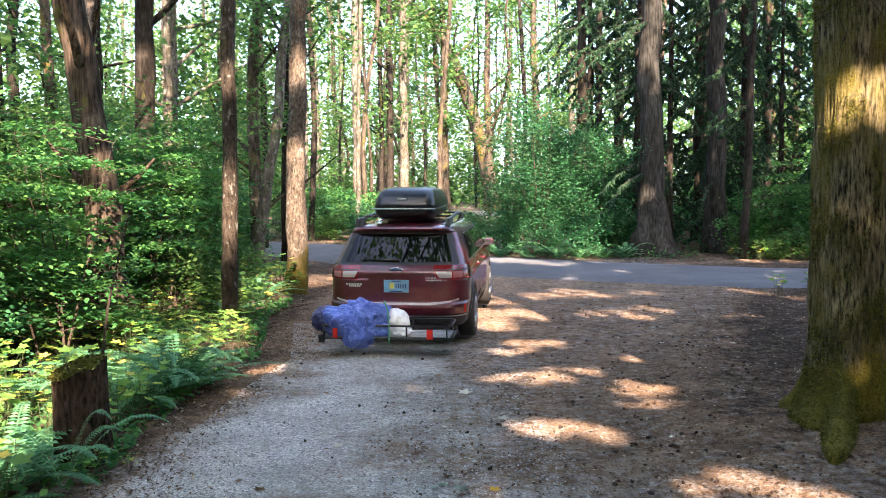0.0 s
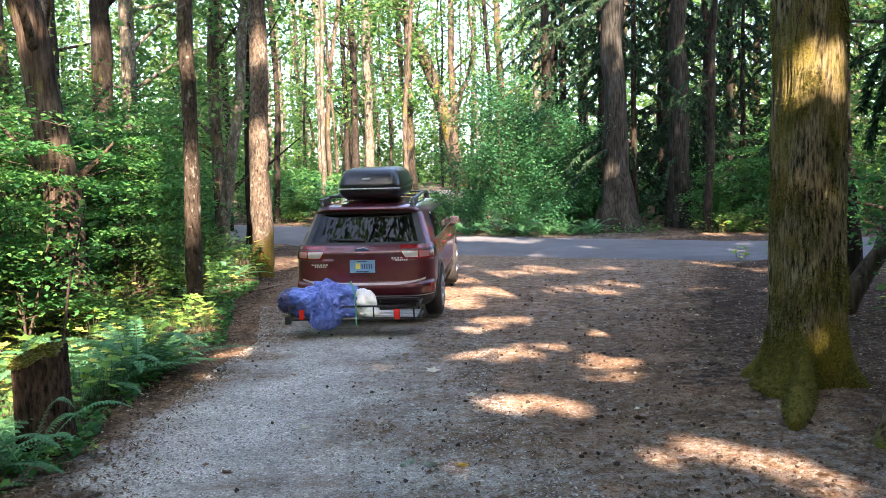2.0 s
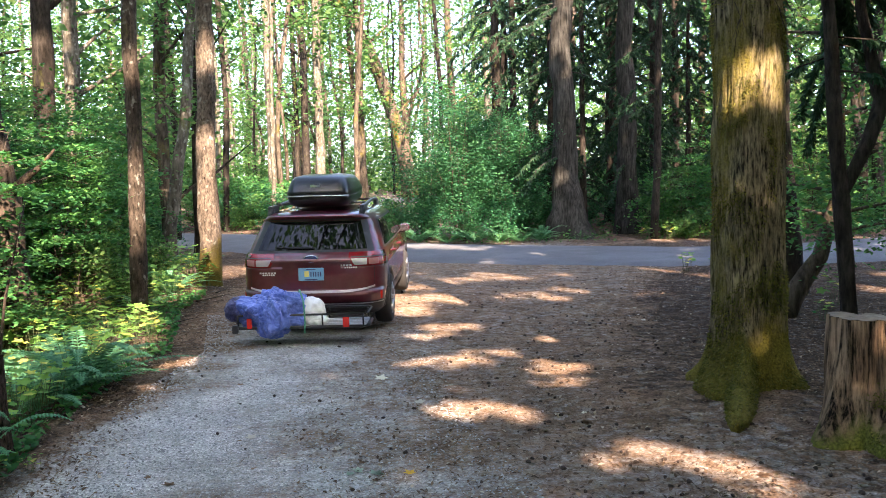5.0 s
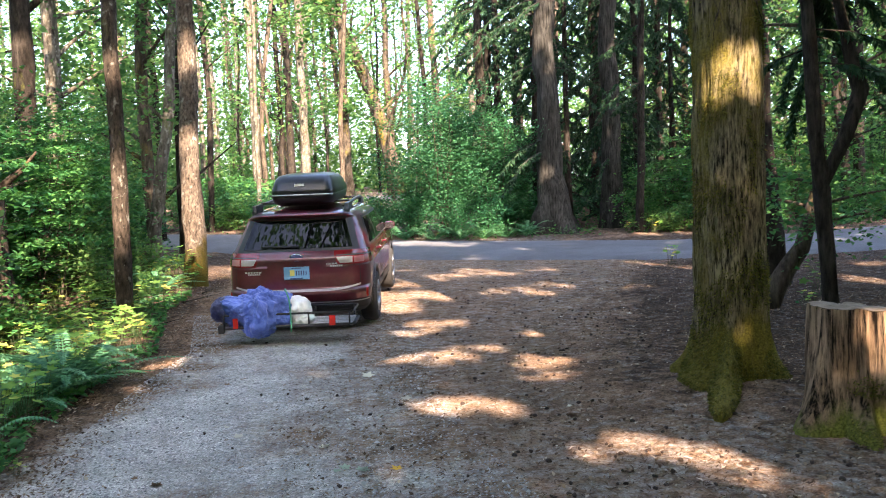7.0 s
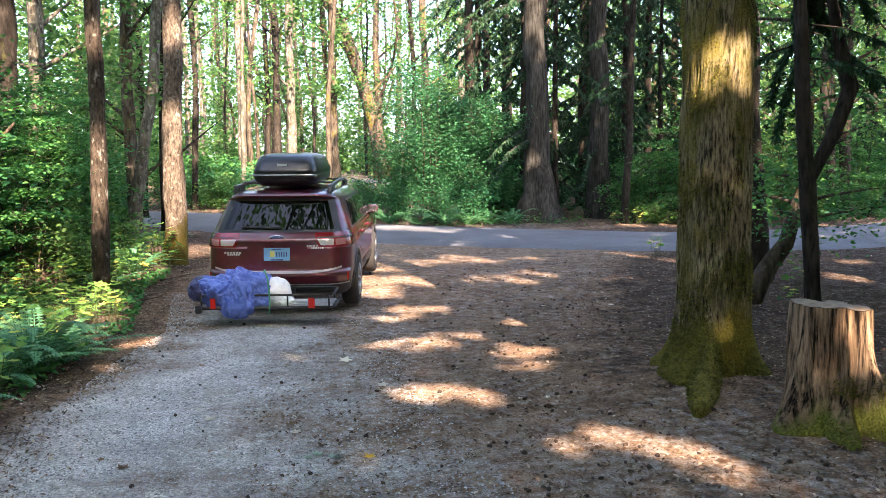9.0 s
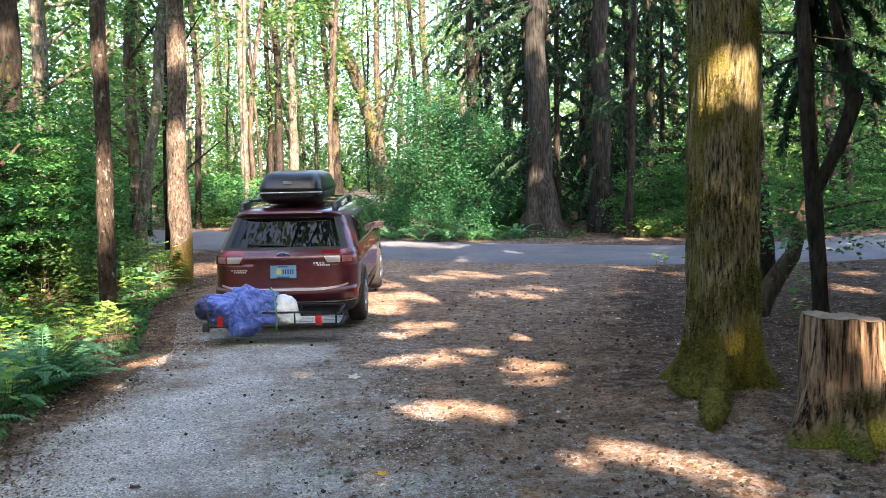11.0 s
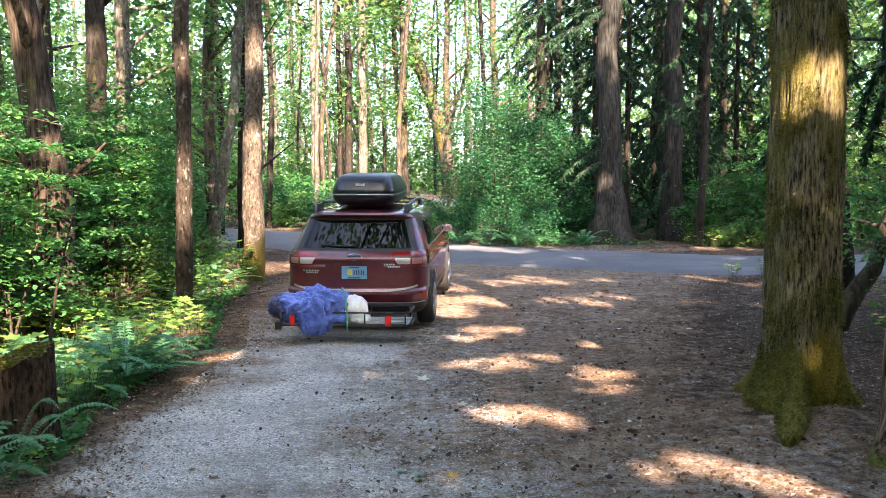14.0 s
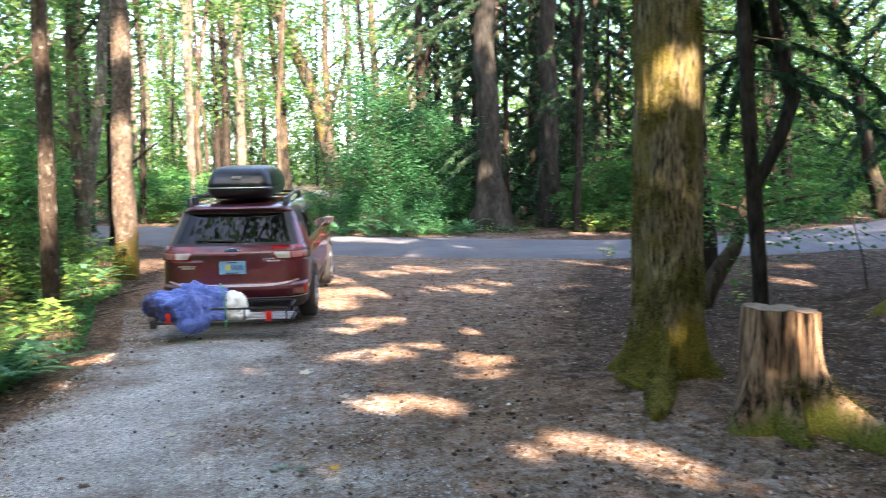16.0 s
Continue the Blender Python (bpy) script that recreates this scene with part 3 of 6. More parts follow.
# woods behind them
leafy_tree("cedar_snag", G(-5.38, 13.6), (-7.5, 13.7, 16), 0.29, M["snag"], "leaning old trunk with stringy sunlit bark", 800, 0.7, 2.6, 0.12, 13, 1.9, 9, first_limb=0.22, bow=0.1)
leafy_tree("maple_tree", G(-7.2, 20.0), (-7.0, 20, 20), 0.26, M["dark"], "dark trunk deep in the undergrowth", 1200, 0.5, 3.4, 0.24, 14, 1.5, 10)
leafy_tree("maple_tree", G(-12.4, 24), (-12.2, 24, 20), 0.17, M["dark"], "thin dark trunk in the woods", 1200, 0.3, 3.2, 0.26, 15)
leafy_tree("maple_tree", G(-12.0, 26), (-12.8, 26, 20), 0.2, M["maple"], "thin mossy trunk in the woods", 1200, 0.3, 3.2, 0.26, 16)
leafy_tree("maple_tree", G(-5.0, 22), (-4.95, 22, 19), 0.17, M["maple"], "maple trunk wrapped in golden moss", 1100, 0.3, 3.0, 0.24, 17, 1.4, 12, first_limb=0.12, bow=0.5)
leafy_tree("alder_tree", G(-4.75, 20), (-2.6, 20.5, 13), 0.15, M["alder_pale"], "grey lichen-spotted leaning alder", 800, 0.5, 2.4, 0.22, 18, 1.3, 6, bow=0.3)
leafy_tree("maple_tree", G(-4.35, 22.5), (-4.0, 22, 17), 0.13, M["dark"], "thin dark trunk with crooked limbs", 900, 0.35, 2.8, 0.22, 19, 1.3, 10, first_limb=0.2)
leafy_tree("alder_tree", G(-4.2, 40), (-4.6, 40, 24), 0.22, M["alder_pale"], "pale straight trunk far in the woods", 1500, 0.35, 3.6, 0.3, 20)
leafy_tree("maple_tree", G(-3.1, 46), (-3.2, 46, 24), 0.22, M["dark"], "dark trunk of a close pair", 1300, 0.4, 3.6, 0.3, 21)
leafy_tree("alder_tree", G(-2.35, 47), (-2.6, 47, 24), 0.26, M["alder_pale"], "sunlit pale trunk of a close pair", 1300, 0.4, 3.6, 0.3, 22)
leafy_tree("maple_tree", G(-3.6, 46.5), (-3.7, 46, 22), 0.16, M["dark"], "thin dark trunk behind the pair", 900, 0.4, 3, 0.3, 23)
leafy_tree("maple_tree", G(-0.1, 50), (-0.5, 50, 22), 0.24, M["maple"], "sunlit mossy trunk far back", 1300, 0.35, 3.4, 0.3, 24, bow=0.4)
leafy_tree("maple_tree", G(-0.3, 51), (-1.0, 51, 20), 0.16, M["maple"], "thin mossy trunk far back", 900, 0.4, 3, 0.3, 25)
leafy_tree("maple_tree", G(2.7, 58), (2.7, 58, 24), 0.28, M["maple"], "tall mossy trunk far back", 1500, 0.4, 4, 0.32, 26, bow=0.4)
leafy_tree("alder_tree", G(8.9, 60), (8.6, 60, 13.5), 0.34, M["alder_pale"], "bleached broken snag in full sun", 0, 0.5, 4, 0.3, 27, limbs=5, first_limb=0.7)


def leaning_maple():
    ob = empty("maple_tree", Matrix.Translation(G(2.95, 55)), "leaning mossy maple with a bowed trunk", "tree")
    z0 = gz(2.95, 55)
    pts = [(0, 0, -0.2), (-0.15, 0, 1.2), (-0.5, 0, 3.2), (-1.0, 0, 5.2), (-1.7, 0, 7.4), (-2.6, 0, 9.8), (-3.8, 0, 11.8), (-5.2, 0, 13.2), (-7.0, 0, 15.2)]
    rad = [0.62, 0.50, 0.44, 0.42, 0.40, 0.38, 0.34, 0.28, 0.16]
    parts = [tube(pts, rad, 12, 0.2, 5)]
    cl = []
    for k in range(12):
        i = 3 + k % 6
        g, lp = limb(pts[i], (math.cos(k * 2.4), math.sin(k * 2.4), 1.0), 3.6, 0.12, 500 + k)
        parts.append(g)
        cl += lp[2:]
    V, F = join(parts)
    poly("trunk", V, F, M["maple"], ob)
    cc = np.array([list(p) for p in cl])
    c = cc[rng.integers(0, len(cc), 1800)] + rng.normal(0, 0.7, (1800, 3))
    link_mesh("crown", quad_mesh("crown", leaf_quads(c, 0.3, 0.62, 0.5)), M["leaf_sun"], ob)


leaning_maple()

# the cedars across the road
cedar_tree("cedar_tree", G(6.62, 27.2), (6.35, 27.2, 26), 0.41, M["cedar"], "large red cedar with a fluted foot", 2.0, 3.7, 150, 60, 31, 2.8, (2.9, 0.5, 1.6, 3.3, 2.4))
cedar_tree("cedar_tree", G(8.95, 28.2), (8.9, 28.2, 22), 0.36, M["cedar"], "dark cedar trunk behind the large one", 1.6, 2.8, 90, 50, 32, 1.5, (2.8, 0.2, 1.6, 3.4, -0.2))
cedar_tree("cedar_tree", G(9.02, 25.6), (9.55, 25.6, 20), 0.125, M["dark"], "thin dark cedar by the road", 2.4, 2.2, 60, 46, 33, 1.6)
cedar_tree("cedar_tree", G(7.55, 28.6), (7.5, 28.6, 15), 0.12, M["dark"], "thin dark young cedar", 1.2, 2.0, 60, 46, 34, 1.3)
cedar_tree("cedar_tree", G(4.9, 30.5), (4.7, 30.5, 20), 0.20, M["dark"], "dark cedar with hanging sprays", 1.6, 2.8, 90, 50, 35, 1.4)
cedar_tree("cedar_tree", G(10.6, 30.0), (10.5, 30, 20), 0.24, M["dark"], "shaded cedar in the woods", 2.0, 2.8, 60, 50, 36, 1.4)
cedar_tree("cedar_tree", G(12.3, 27.5), (12.3, 27.5, 17), 0.18, M["dark"], "shaded cedar by the road", 2.2, 2.6, 56, 50, 37, 1.4)


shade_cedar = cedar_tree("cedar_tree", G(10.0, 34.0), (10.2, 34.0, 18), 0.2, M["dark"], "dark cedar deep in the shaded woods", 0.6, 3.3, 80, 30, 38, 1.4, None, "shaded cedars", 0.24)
for x, y, sc in ((13.5, 36, 1.1), (6.5, 36.5, 1.0), (17.5, 38, 1.1), (21.5, 37, 0.95), (26.5, 40, 1.15), (30, 37.5, 1.0), (8.2, 41, 1.1), (15.5, 32.8, 0.8), (19.5, 34, 0.85), (7.0, 31.5, 0.75), (9.9, 31.2, 0.8), (12.2, 32.2, 0.85), (5.7, 33.5, 0.9), (11.4, 29.0, 0.6), (8.4, 36.5, 1.0), (11.8, 39, 1.1), (17.2, 34.5, 0.9), (23.5, 35, 0.9)):
    cp = copy_thing(shade_cedar, Matrix.Identity(4))
    cp.matrix_world = Matrix.Translation(G(x, y)) @ Matrix.Rotation(x * 1.7, 4, "Z") @ Matrix.Diagonal((sc, sc, sc, 1))


def old_maple():
    """The thick mossy trunk by the drive, with a buttress root."""
    x0, y0 = 3.405, 6.85
    org = Vector(G(x0, y0, 0))
    ob = empty("maple_tree", Matrix.Translation(org), "thick old maple with mossy furrowed bark by the drive", "tree")
    sides, rings, H = 150, 120, 14.0
    V, F = [], []
    for i in range(rings):
        u = i / (rings - 1)
        z = -0.2 + (H + 0.2) * u ** 1.9
        r0 = 0.292 * (1 - 0.04 * min(1, z / 5)) * (1 - 0.5 * max(0, z - 5) / 9)
        cx, cy = -0.002 * max(z, 0), 0.0
        for k in range(sides):
            a = 2 * math.pi * k / sides
            h = max(z, 0)
            fl = 1 + 0.16 * math.exp(-h / 0.40)
            root = 0.0
            for ra, ln, wd in ((-2.06, 0.98, 0.13), (-2.35, 0.28, 0.3), (-2.9, 0.20, 0.4), (-0.7, 0.14, 0.4), (0.9, 0.3, 0.4), (2.3, 0.25, 0.4)):
                da = (a - ra + math.pi) % (2 * math.pi) - math.pi
                root += ln * math.exp(-(da / wd) ** 2) * math.exp(-h / (0.16 if ln > 0.9 else 0.2))
            ax, ay = math.cos(a), math.sin(a)
            rr = r0 * fl + root
            fur = noise.noise(Vector((ax * 9, ay * 9, z * 1.6))) * 0.014 + (0.5 - abs(noise.noise(Vector((ax * 17, ay * 17, z * 3.2))))) * 0.032
            fur += noise.noise(Vector((ax * 2, ay * 2, z * 1.4))) * 0.02
            V.append((cx + ax * (rr + fur), cy + ay * (rr + fur), z))
    for i in range(rings - 1):
        for k in range(sides):
            a, b = i * sides + k, i * sides + (k + 1) % sides
            F.append((a, b, b + sides, a + sides))
    trunk = poly("trunk", V, F, M["big"], ob)
    # shaggy moss on the foot and in patches higher up
    VA, FA = np.array(V), np.array(F)
    tri = VA[FA]
    area = np.linalg.norm(np.cross(tri[:, 1] - tri[:, 0], tri[:, 3] - tri[:, 0]), axis=1)
    mid = tri.mean(1)
    area = np.where((mid[:, 2] < 3.6) & (mid[:, 2] > -0.05) & (mid[:, 1] < 0.2), area, 0)
    f = rng.choice(len(FA), 60000, p=area / area.sum())
    uv = rng.uniform(0, 1, (60000, 2))
    c = tri[f, 0] + (tri[f, 1] - tri[f, 0]) * uv[:, :1] + (tri[f, 3] - tri[f, 0]) * uv[:, 1:]
    dens = np.array([noise.fractal(Vector((p[0] * 3.0, p[1] * 3.0, p[2] * 1.6)), 1.0, 2.0, 3) for p in c])
    low = np.exp(-np.maximum(c[:, 2], 0) / 0.45)
    c = c[dens + 0.9 * low > 0.22 + rng.uniform(-0.15, 0.25, len(c))]
    out = unit(c * np.array([1, 1, 0]))
    d = unit(out * 0.6 + rng.normal(0, 0.45, c.shape) + np.array([0, 0, -0.45]))
    s = unit(np.cross(d, rng.normal(0, 1, c.shape)))
    L = rng.uniform(0.012, 0.034, len(c))[:, None]
    q = np.stack([c - s * L * 0.16, c + d * L * 0.6 - s * L * 0.14, c + d * L * 1.1, c + s * L * 0.16], 1)
    tagged(link_mesh("moss", quad_mesh("moss", q), M["moss"], ob, "shaggy green moss"), kind="stuff")
    # dead rootlets hanging on the upper bark
    for k in range(18):
        a = rng.uniform(-2.6, -0.5)
        z = rng.uniform(2.9, 3.9)
        rr = 0.305
        st = Vector((math.cos(a) * rr, math.sin(a) * rr, z))
        g, _ = limb(st, (math.cos(a) * 0.25 + rng.normal(0, 0.4), math.sin(a) * 0.4, -1), rng.uniform(0.25, 0.6), 0.004, 900 + k, n=9)
        poly("rootlet", *g, M["snag"], ob)
    return ob


big = old_maple()

# trees to the side of the old maple
leafy_tree("maple_tree", G(7.02, 13.0), (6.2, 13, 12), 0.19, M["dark"], "reddish trunk behind the old maple", 500, 0.6, 2.4, 0.2, 41)
hemlock = cedar_tree("hemlock_tree", G(5.62, 9.0), (5.0, 9.0, 9), 0.10, M["dark"], "young dark hemlock with drooping limbs", 2.9, 2.7, 60, 110, 42, 1.3, (0.3, -0.4, 0.9, 1.4), spray=0.12, limb_r=0.012)


def crooked_maple():
    ob = empty("vine_maple", Matrix.Translation(G(6.0, 11.0)), "crooked mossy vine maple", "tree")
    pts = [(-0.16, 0.1, -0.1), (-0.04, 0, 0.32), (0.12, 0, 0.58), (0.34, 0, 0.85), (0.42, 0, 1.12), (0.51, 0, 1.4), (0.63, 0, 1.72), (0.62, 0, 2.8), (0.55, 0, 3.9), (0.5, 0, 5.2)]
    parts = [tube(pts, [0.15, 0.13, 0.12, 0.11, 0.10, 0.10, 0.09, 0.08, 0.07, 0.05], 12, 0.3, 4)]
    cl = []
    for k in range(9):
        g, lp = limb(pts[4 + k % 5], (math.cos(k * 2.1), math.sin(k * 2.1), 0.3), 1.7, 0.03, 700 + k, droop=0.1)
        parts.append(g)
        cl += lp[2:]
    V, F = join(parts)
    poly("trunk", V, F, M["maple"], ob)
    cc = np.array([list(p) for p in cl])
    c = cc[rng.integers(0, len(cc), 2600)] + rng.normal(0, 0.3, (2600, 3))
    link_mesh("crown", quad_mesh("crown", leaf_quads(c, 0.085, 0.7, 0.6)), M["leaf"], ob)


crooked_maple()
# the hemlock's forked limb
fork = tube([(-0.10, 0, 1.75), (0.0, 0, 1.95), (0.16, -0.03, 2.27), (0.26, -0.05, 2.56), (0.34, -0.05, 2.79), (0.26, -0.03, 3.05), (0.19, 0, 3.45), (0.10, 0, 3.8), (0.02, 0, 5.0)], [0.07, 0.075, 0.08, 0.082, 0.09, 0.075, 0.066, 0.06, 0.04], 10, 0.25, 3)
poly("limb", *fork, M["dark"], hemlock, "mossy forked limb")
leafy_tree("maple_tree", G(16.6, 26.6), (15.9, 26.6, 9), 0.16, M["dark"], "short dark trunk beyond the road", 500, 0.5, 2.0, 0.2, 44)
leafy_tree("maple_tree", G(22.2, 28.5), (19.6, 28.5, 10), 0.30, M["dark"], "dark leaning trunk beyond the road", 900, 0.4, 3.0, 0.24, 45)
leafy_tree("maple_tree", G(22.9, 27.3), (23.6, 27.3, 18), 0.42, M["alder"], "stout trunk with a sunlit foot beyond the road", 1200, 0.5, 3.6, 0.24, 46, 1.5)
cedar_tree("cedar_tree", G(17.5, 27.5), (17.6, 27.5, 16), 0.2, M["dark"], "shaded cedar beyond the road", 2.8, 2.8, 50, 46, 47, 1.4)
cedar_tree("cedar_tree", G(13.2, 13.8), (13.3, 13.8, 14), 0.16, M["dark"], "young hemlock with wide drooping limbs", 2.3, 5.4, 80, 90, 48, 1.4, (2.8, 3.4, 4.0, -0.6), spray=0.16, limb_r=0.013)

# far woods: one of each kind, then copies
protos = []
for k in range(5):
    protos.append(leafy_tree("forest_tree", (0, 0, 0), (0.4 * (k - 2), 0.3, 21 + k), 0.17 + 0.025 * k, M[("dark", "maple", "alder", "alder_pale", "maple")[k]],
                             ("dark trunk in the far woods", "mossy trunk in the far woods", "brown trunk in the far woods", "pale trunk in the far woods", "bent mossy trunk in the far woods")[k],
                             2300, 0.28, 3.6, 0.27, 60 + k, 1.4, 16, "far woods", bow=0.5, first_limb=0.2))
fr = np.random.default_rng(21)
spots = []
tries = 0
while len(spots) < 95 and tries < 6000:
    tries += 1
    d = 30 + 75 * fr.uniform() ** 0.8
    x, y = d * fr.uniform(-0.75, 1.05), d
    if (-5 < x < 6.2 and y < 44) or (-0.17 * y < x < 0.09 * y and y < 62):
        continue
    if any((x - a) ** 2 + (y - b) ** 2 < 5.5 for a, b in spots):
        continue
    spots.append((x, y))
left_extra = [(-9.5, 18), (-11, 14), (-14.5, 19), (-9, 27), (-16, 27), (-6.5, 30), (-8.6, 33), (-19, 22), (16, 32), (20, 33), (26, 33), (14.5, 35)]
for n_, (x, y) in enumerate(left_extra + spots):
    m = Matrix.Translation(G(x, y, -0.05)) @ Matrix.Rotation(fr.uniform(0, 6.28), 4, "Z") @ Matrix.Diagonal((*[fr.uniform(0.75, 1.15)] * 3, 1))
    if n_ < 5:
        protos[n_].matrix_world = m
    else:
        src = protos[n_ % 5]
        sc = fr.uniform(0.75, 1.15)
        cp = copy_thing(src, Matrix.Identity(4))
        cp.matrix_world = m

# slim trunks between the two roads and beyond
def slim_tree(name, height, r0, bark, label, seed, bow, lean=0.0):
    r = np.random.default_rng(seed)
    ob = empty(name, Matrix.Identity(4), label, "tree", "slim trunks")
    (V, F), pts, rad = trunk_geo((0, 0, -0.3), (lean, 0.2, height), r0, seed=seed, flare=1.35, bow=bow, sides=9, rings=20)
    parts, cl = [(V, F)], []
    for k in range(9):
        i = int(r.integers(7, 19))
        a = r.uniform(0, 6.28)
        g, lp = limb(pts[i], (math.cos(a), math.sin(a), r.uniform(0.1, 0.9)), r.uniform(0.8, 2.6), rad[i] * 0.35, seed * 7 + k, sides=4)
        parts.append(g)
        cl += lp[2:]
    poly("trunk", *join(parts), bark, ob)
    cc = np.array([list(p) for p in cl])
    c = cc[r.integers(0, len(cc), 700)] + r.normal(0, 1, (700, 3)) * np.array([0.5, 0.5, 0.28])
    link_mesh("crown", quad_mesh("crown", leaf_quads(c, 0.2, 0.62, 0.5, 0.15, r)), M["leaf_sun"], ob)
    return ob


slim = [slim_tree("slim_tree", 24, 0.115, M["dark"], "slim dark trunk in the sunlit woods", 301, 0.6),
        slim_tree("slim_tree", 22, 0.13, M["maple"], "slim trunk coated with golden moss", 302, 0.9, 0.9),
        slim_tree("slim_tree", 25, 0.11, M["alder_pale"], "slim pale trunk in the sunlit woods", 303, 0.5, -0.4),
        slim_tree("slim_tree", 20, 0.12, M["maple"], "slim bent mossy trunk in the woods", 304, 1.4, -1.6)]
tr_ = np.random.default_rng(402)
slim_spots = []
while len(slim_spots) < 38:
    y = tr_.uniform(33, 76)
    x = y * tr_.uniform(-0.19, 0.13)
    if abs(y - 52 - 0.15 * (x - 2)) < 4.5 or (y < 44 and -2.6 < x < 6) or any((x - a) ** 2 + ((y - b) * 0.35) ** 2 < 1.1 for a, b in slim_spots):
        continue
    slim_spots.append((float(x), float(y)))
for n_, (x, y) in enumerate(slim_spots):
    tree = slim[n_] if n_ < 4 else copy_thing(slim[int(tr_.integers(0, 4))], Matrix.Identity(4))
    tree.matrix_world = Matrix.Translation(G(x, y, -0.05)) @ Matrix.Rotation(tr_.choice([0.0, 3.14]) + tr_.normal(0, 0.4), 4, "Z") @ Matrix.Diagonal((*[tr_.uniform(0.75, 1.25)] * 3, 1))

# ---- undergrowth ----
def shrub(name, height, radius, leaves, leaf, mat, label, seed, stems=7, layered=0.5, category="shrub", group="", low=0.04, width=0.62, twigs=1, six=False):
    """A many-stemmed shrub: bent stems, twigs, and leaves in loose tiers."""
    r = np.random.default_rng(seed)
    parts, tips = [], []
    for k in range(stems):
        a = r.uniform(0, 2 * math.pi)
        lean = r.uniform(0.1, 0.75) * radius / height
        g, lp = limb((r.normal(0, 0.08), r.normal(0, 0.08), -0.08), (math.cos(a) * lean, math.sin(a) * lean, 1), height * r.uniform(0.6, 1.0), 0.012 + 0.008 * height / 2, seed * 13 + k, n=9, sides=4)
        parts.append(g)
        for j in range(2, 9):
            for _ in range(twigs):
                b = r.uniform(0, 2 * math.pi)
                g2, l2 = limb(lp[j], (math.cos(b), math.sin(b), 0.25), radius * r.uniform(0.3, 0.75), 0.007, seed * 101 + k * 20 + j, n=4, sides=3)
                parts.append(g2)
                tips += l2[1:]
    tips = [p for p in tips if p.z > low * height]
    V, F = join(parts)
    ob = empty(name, Matrix.Identity(4), label, category, group)
    poly("stem", V, F, M["twig"], ob)
    cc = np.array([list(p) for p in tips])
    c = cc[r.integers(0, len(cc), leaves)] + r.normal(0, 1, (leaves, 3)) * np.array([0.22, 0.22, 0.22 * (1 - layered)]) * radius * 0.6
    if layered > 0.8:
        c[:, 2] = np.round(c[:, 2] / 0.42 + 0.35 * np.sin(c[:, 0] * 1.3 + c[:, 1] * 0.9)) * 0.42 + r.normal(0, 0.045, len(c)) + 0.10 * c[:, 0] - 0.12 * (c[:, 0] ** 2 + c[:, 1] ** 2) / radius
    c = c[c[:, 2] > 0.03]
    link_mesh("foliage", quad_mesh("foliage", leaf_quads(c, leaf, width, 0.45 + 0.4 * layered, 0.15, r, six=six)), M[mat], ob)
    return ob


def put(ob, x, y, turn=0.0, size=1.0, dz=-0.02):
    ob.matrix_world = Matrix.Translation(G(x, y, dz)) @ Matrix.Rotation(turn, 4, "Z") @ Matrix.Diagonal((size, size, size, 1))
    return ob


def again(src, x, y, turn=0.0, size=1.0):
    return put(copy_thing(src, Matrix.Identity(4)), x, y, turn, size)


# the bright green shrub across the road
put(shrub("vine_maple", 5.6, 2.4, 20000, 0.09, "leaf_blue", "bright green vine maple across the road", 71, 11, 0.35), 3.2, 28.2)
put(shrub("vine_maple", 3.0, 1.6, 8500, 0.09, "leaf_blue", "bright green vine maple thicket", 72, 9, 0.35), 2.2, 29.0)
put(shrub("vine_maple", 4.6, 1.9, 11000, 0.09, "leaf_blue", "green vine maple beside the cedars", 73, 9, 0.35), 4.9, 28.6)

bushes = [shrub("bush", 2.1, 1.2, 2200, 0.11, "leaf", "green bush in the undergrowth", 80, 6, 0.4, "bush", "undergrowth"),
          shrub("bush", 1.7, 1.3, 2200, 0.105, "leaf_blue", "dense blue-green bush in the undergrowth", 81, 6, 0.5, "bush", "undergrowth"),
          shrub("bush", 2.8, 1.5, 2600, 0.115, "leaf", "tall leafy bush in the undergrowth", 82, 6, 0.55, "bush", "undergrowth"),
          shrub("bush", 1.1, 1.0, 1900, 0.095, "leaf_sun", "low yellow-green bush in the undergrowth", 83, 7, 0.4, "bush", "undergrowth")]
far_bushes = [shrub("bush", 2.3, 1.4, 1100, 0.17, "leaf", "leafy bush far back in the woods", 87, 4, 0.4, "bush", "undergrowth"),
              shrub("bush", 3.0, 1.6, 1300, 0.17, "leaf_sun", "sunlit bush far back in the woods", 88, 4, 0.5, "bush", "undergrowth")]
tiers = [shrub("vine_maple", 3.6, 2.0, 5200, 0.088, "leaf", "vine maple with flat tiers of leaves", 85, 5, 0.85, "shrub", "vine maples", 0.2, 0.75, 2, True),
         shrub("vine_maple", 4.6, 2.3, 6000, 0.09, "leaf_sun", "sunlit vine maple with flat tiers of leaves", 86, 5, 0.85, "shrub", "vine maples", 0.15, 0.75, 2, True)]
br = np.random.default_rng(33)


def on_road(x, y, margin=0.6):
    road_y = np.interp(x, (-30, -16, -9.5, -4.6, -1.2, 2, 5.2, 8.5, 12, 16, 21.2, 30, 44), (35, 33, 31.8, 29.3, 25.6, 23, 21.3, 19.9, 20, 21.3, 24.3, 31.3, 42))
    slope = 3.4 if x > -1 else 3.2
    return abs(y - road_y) < slope + margin


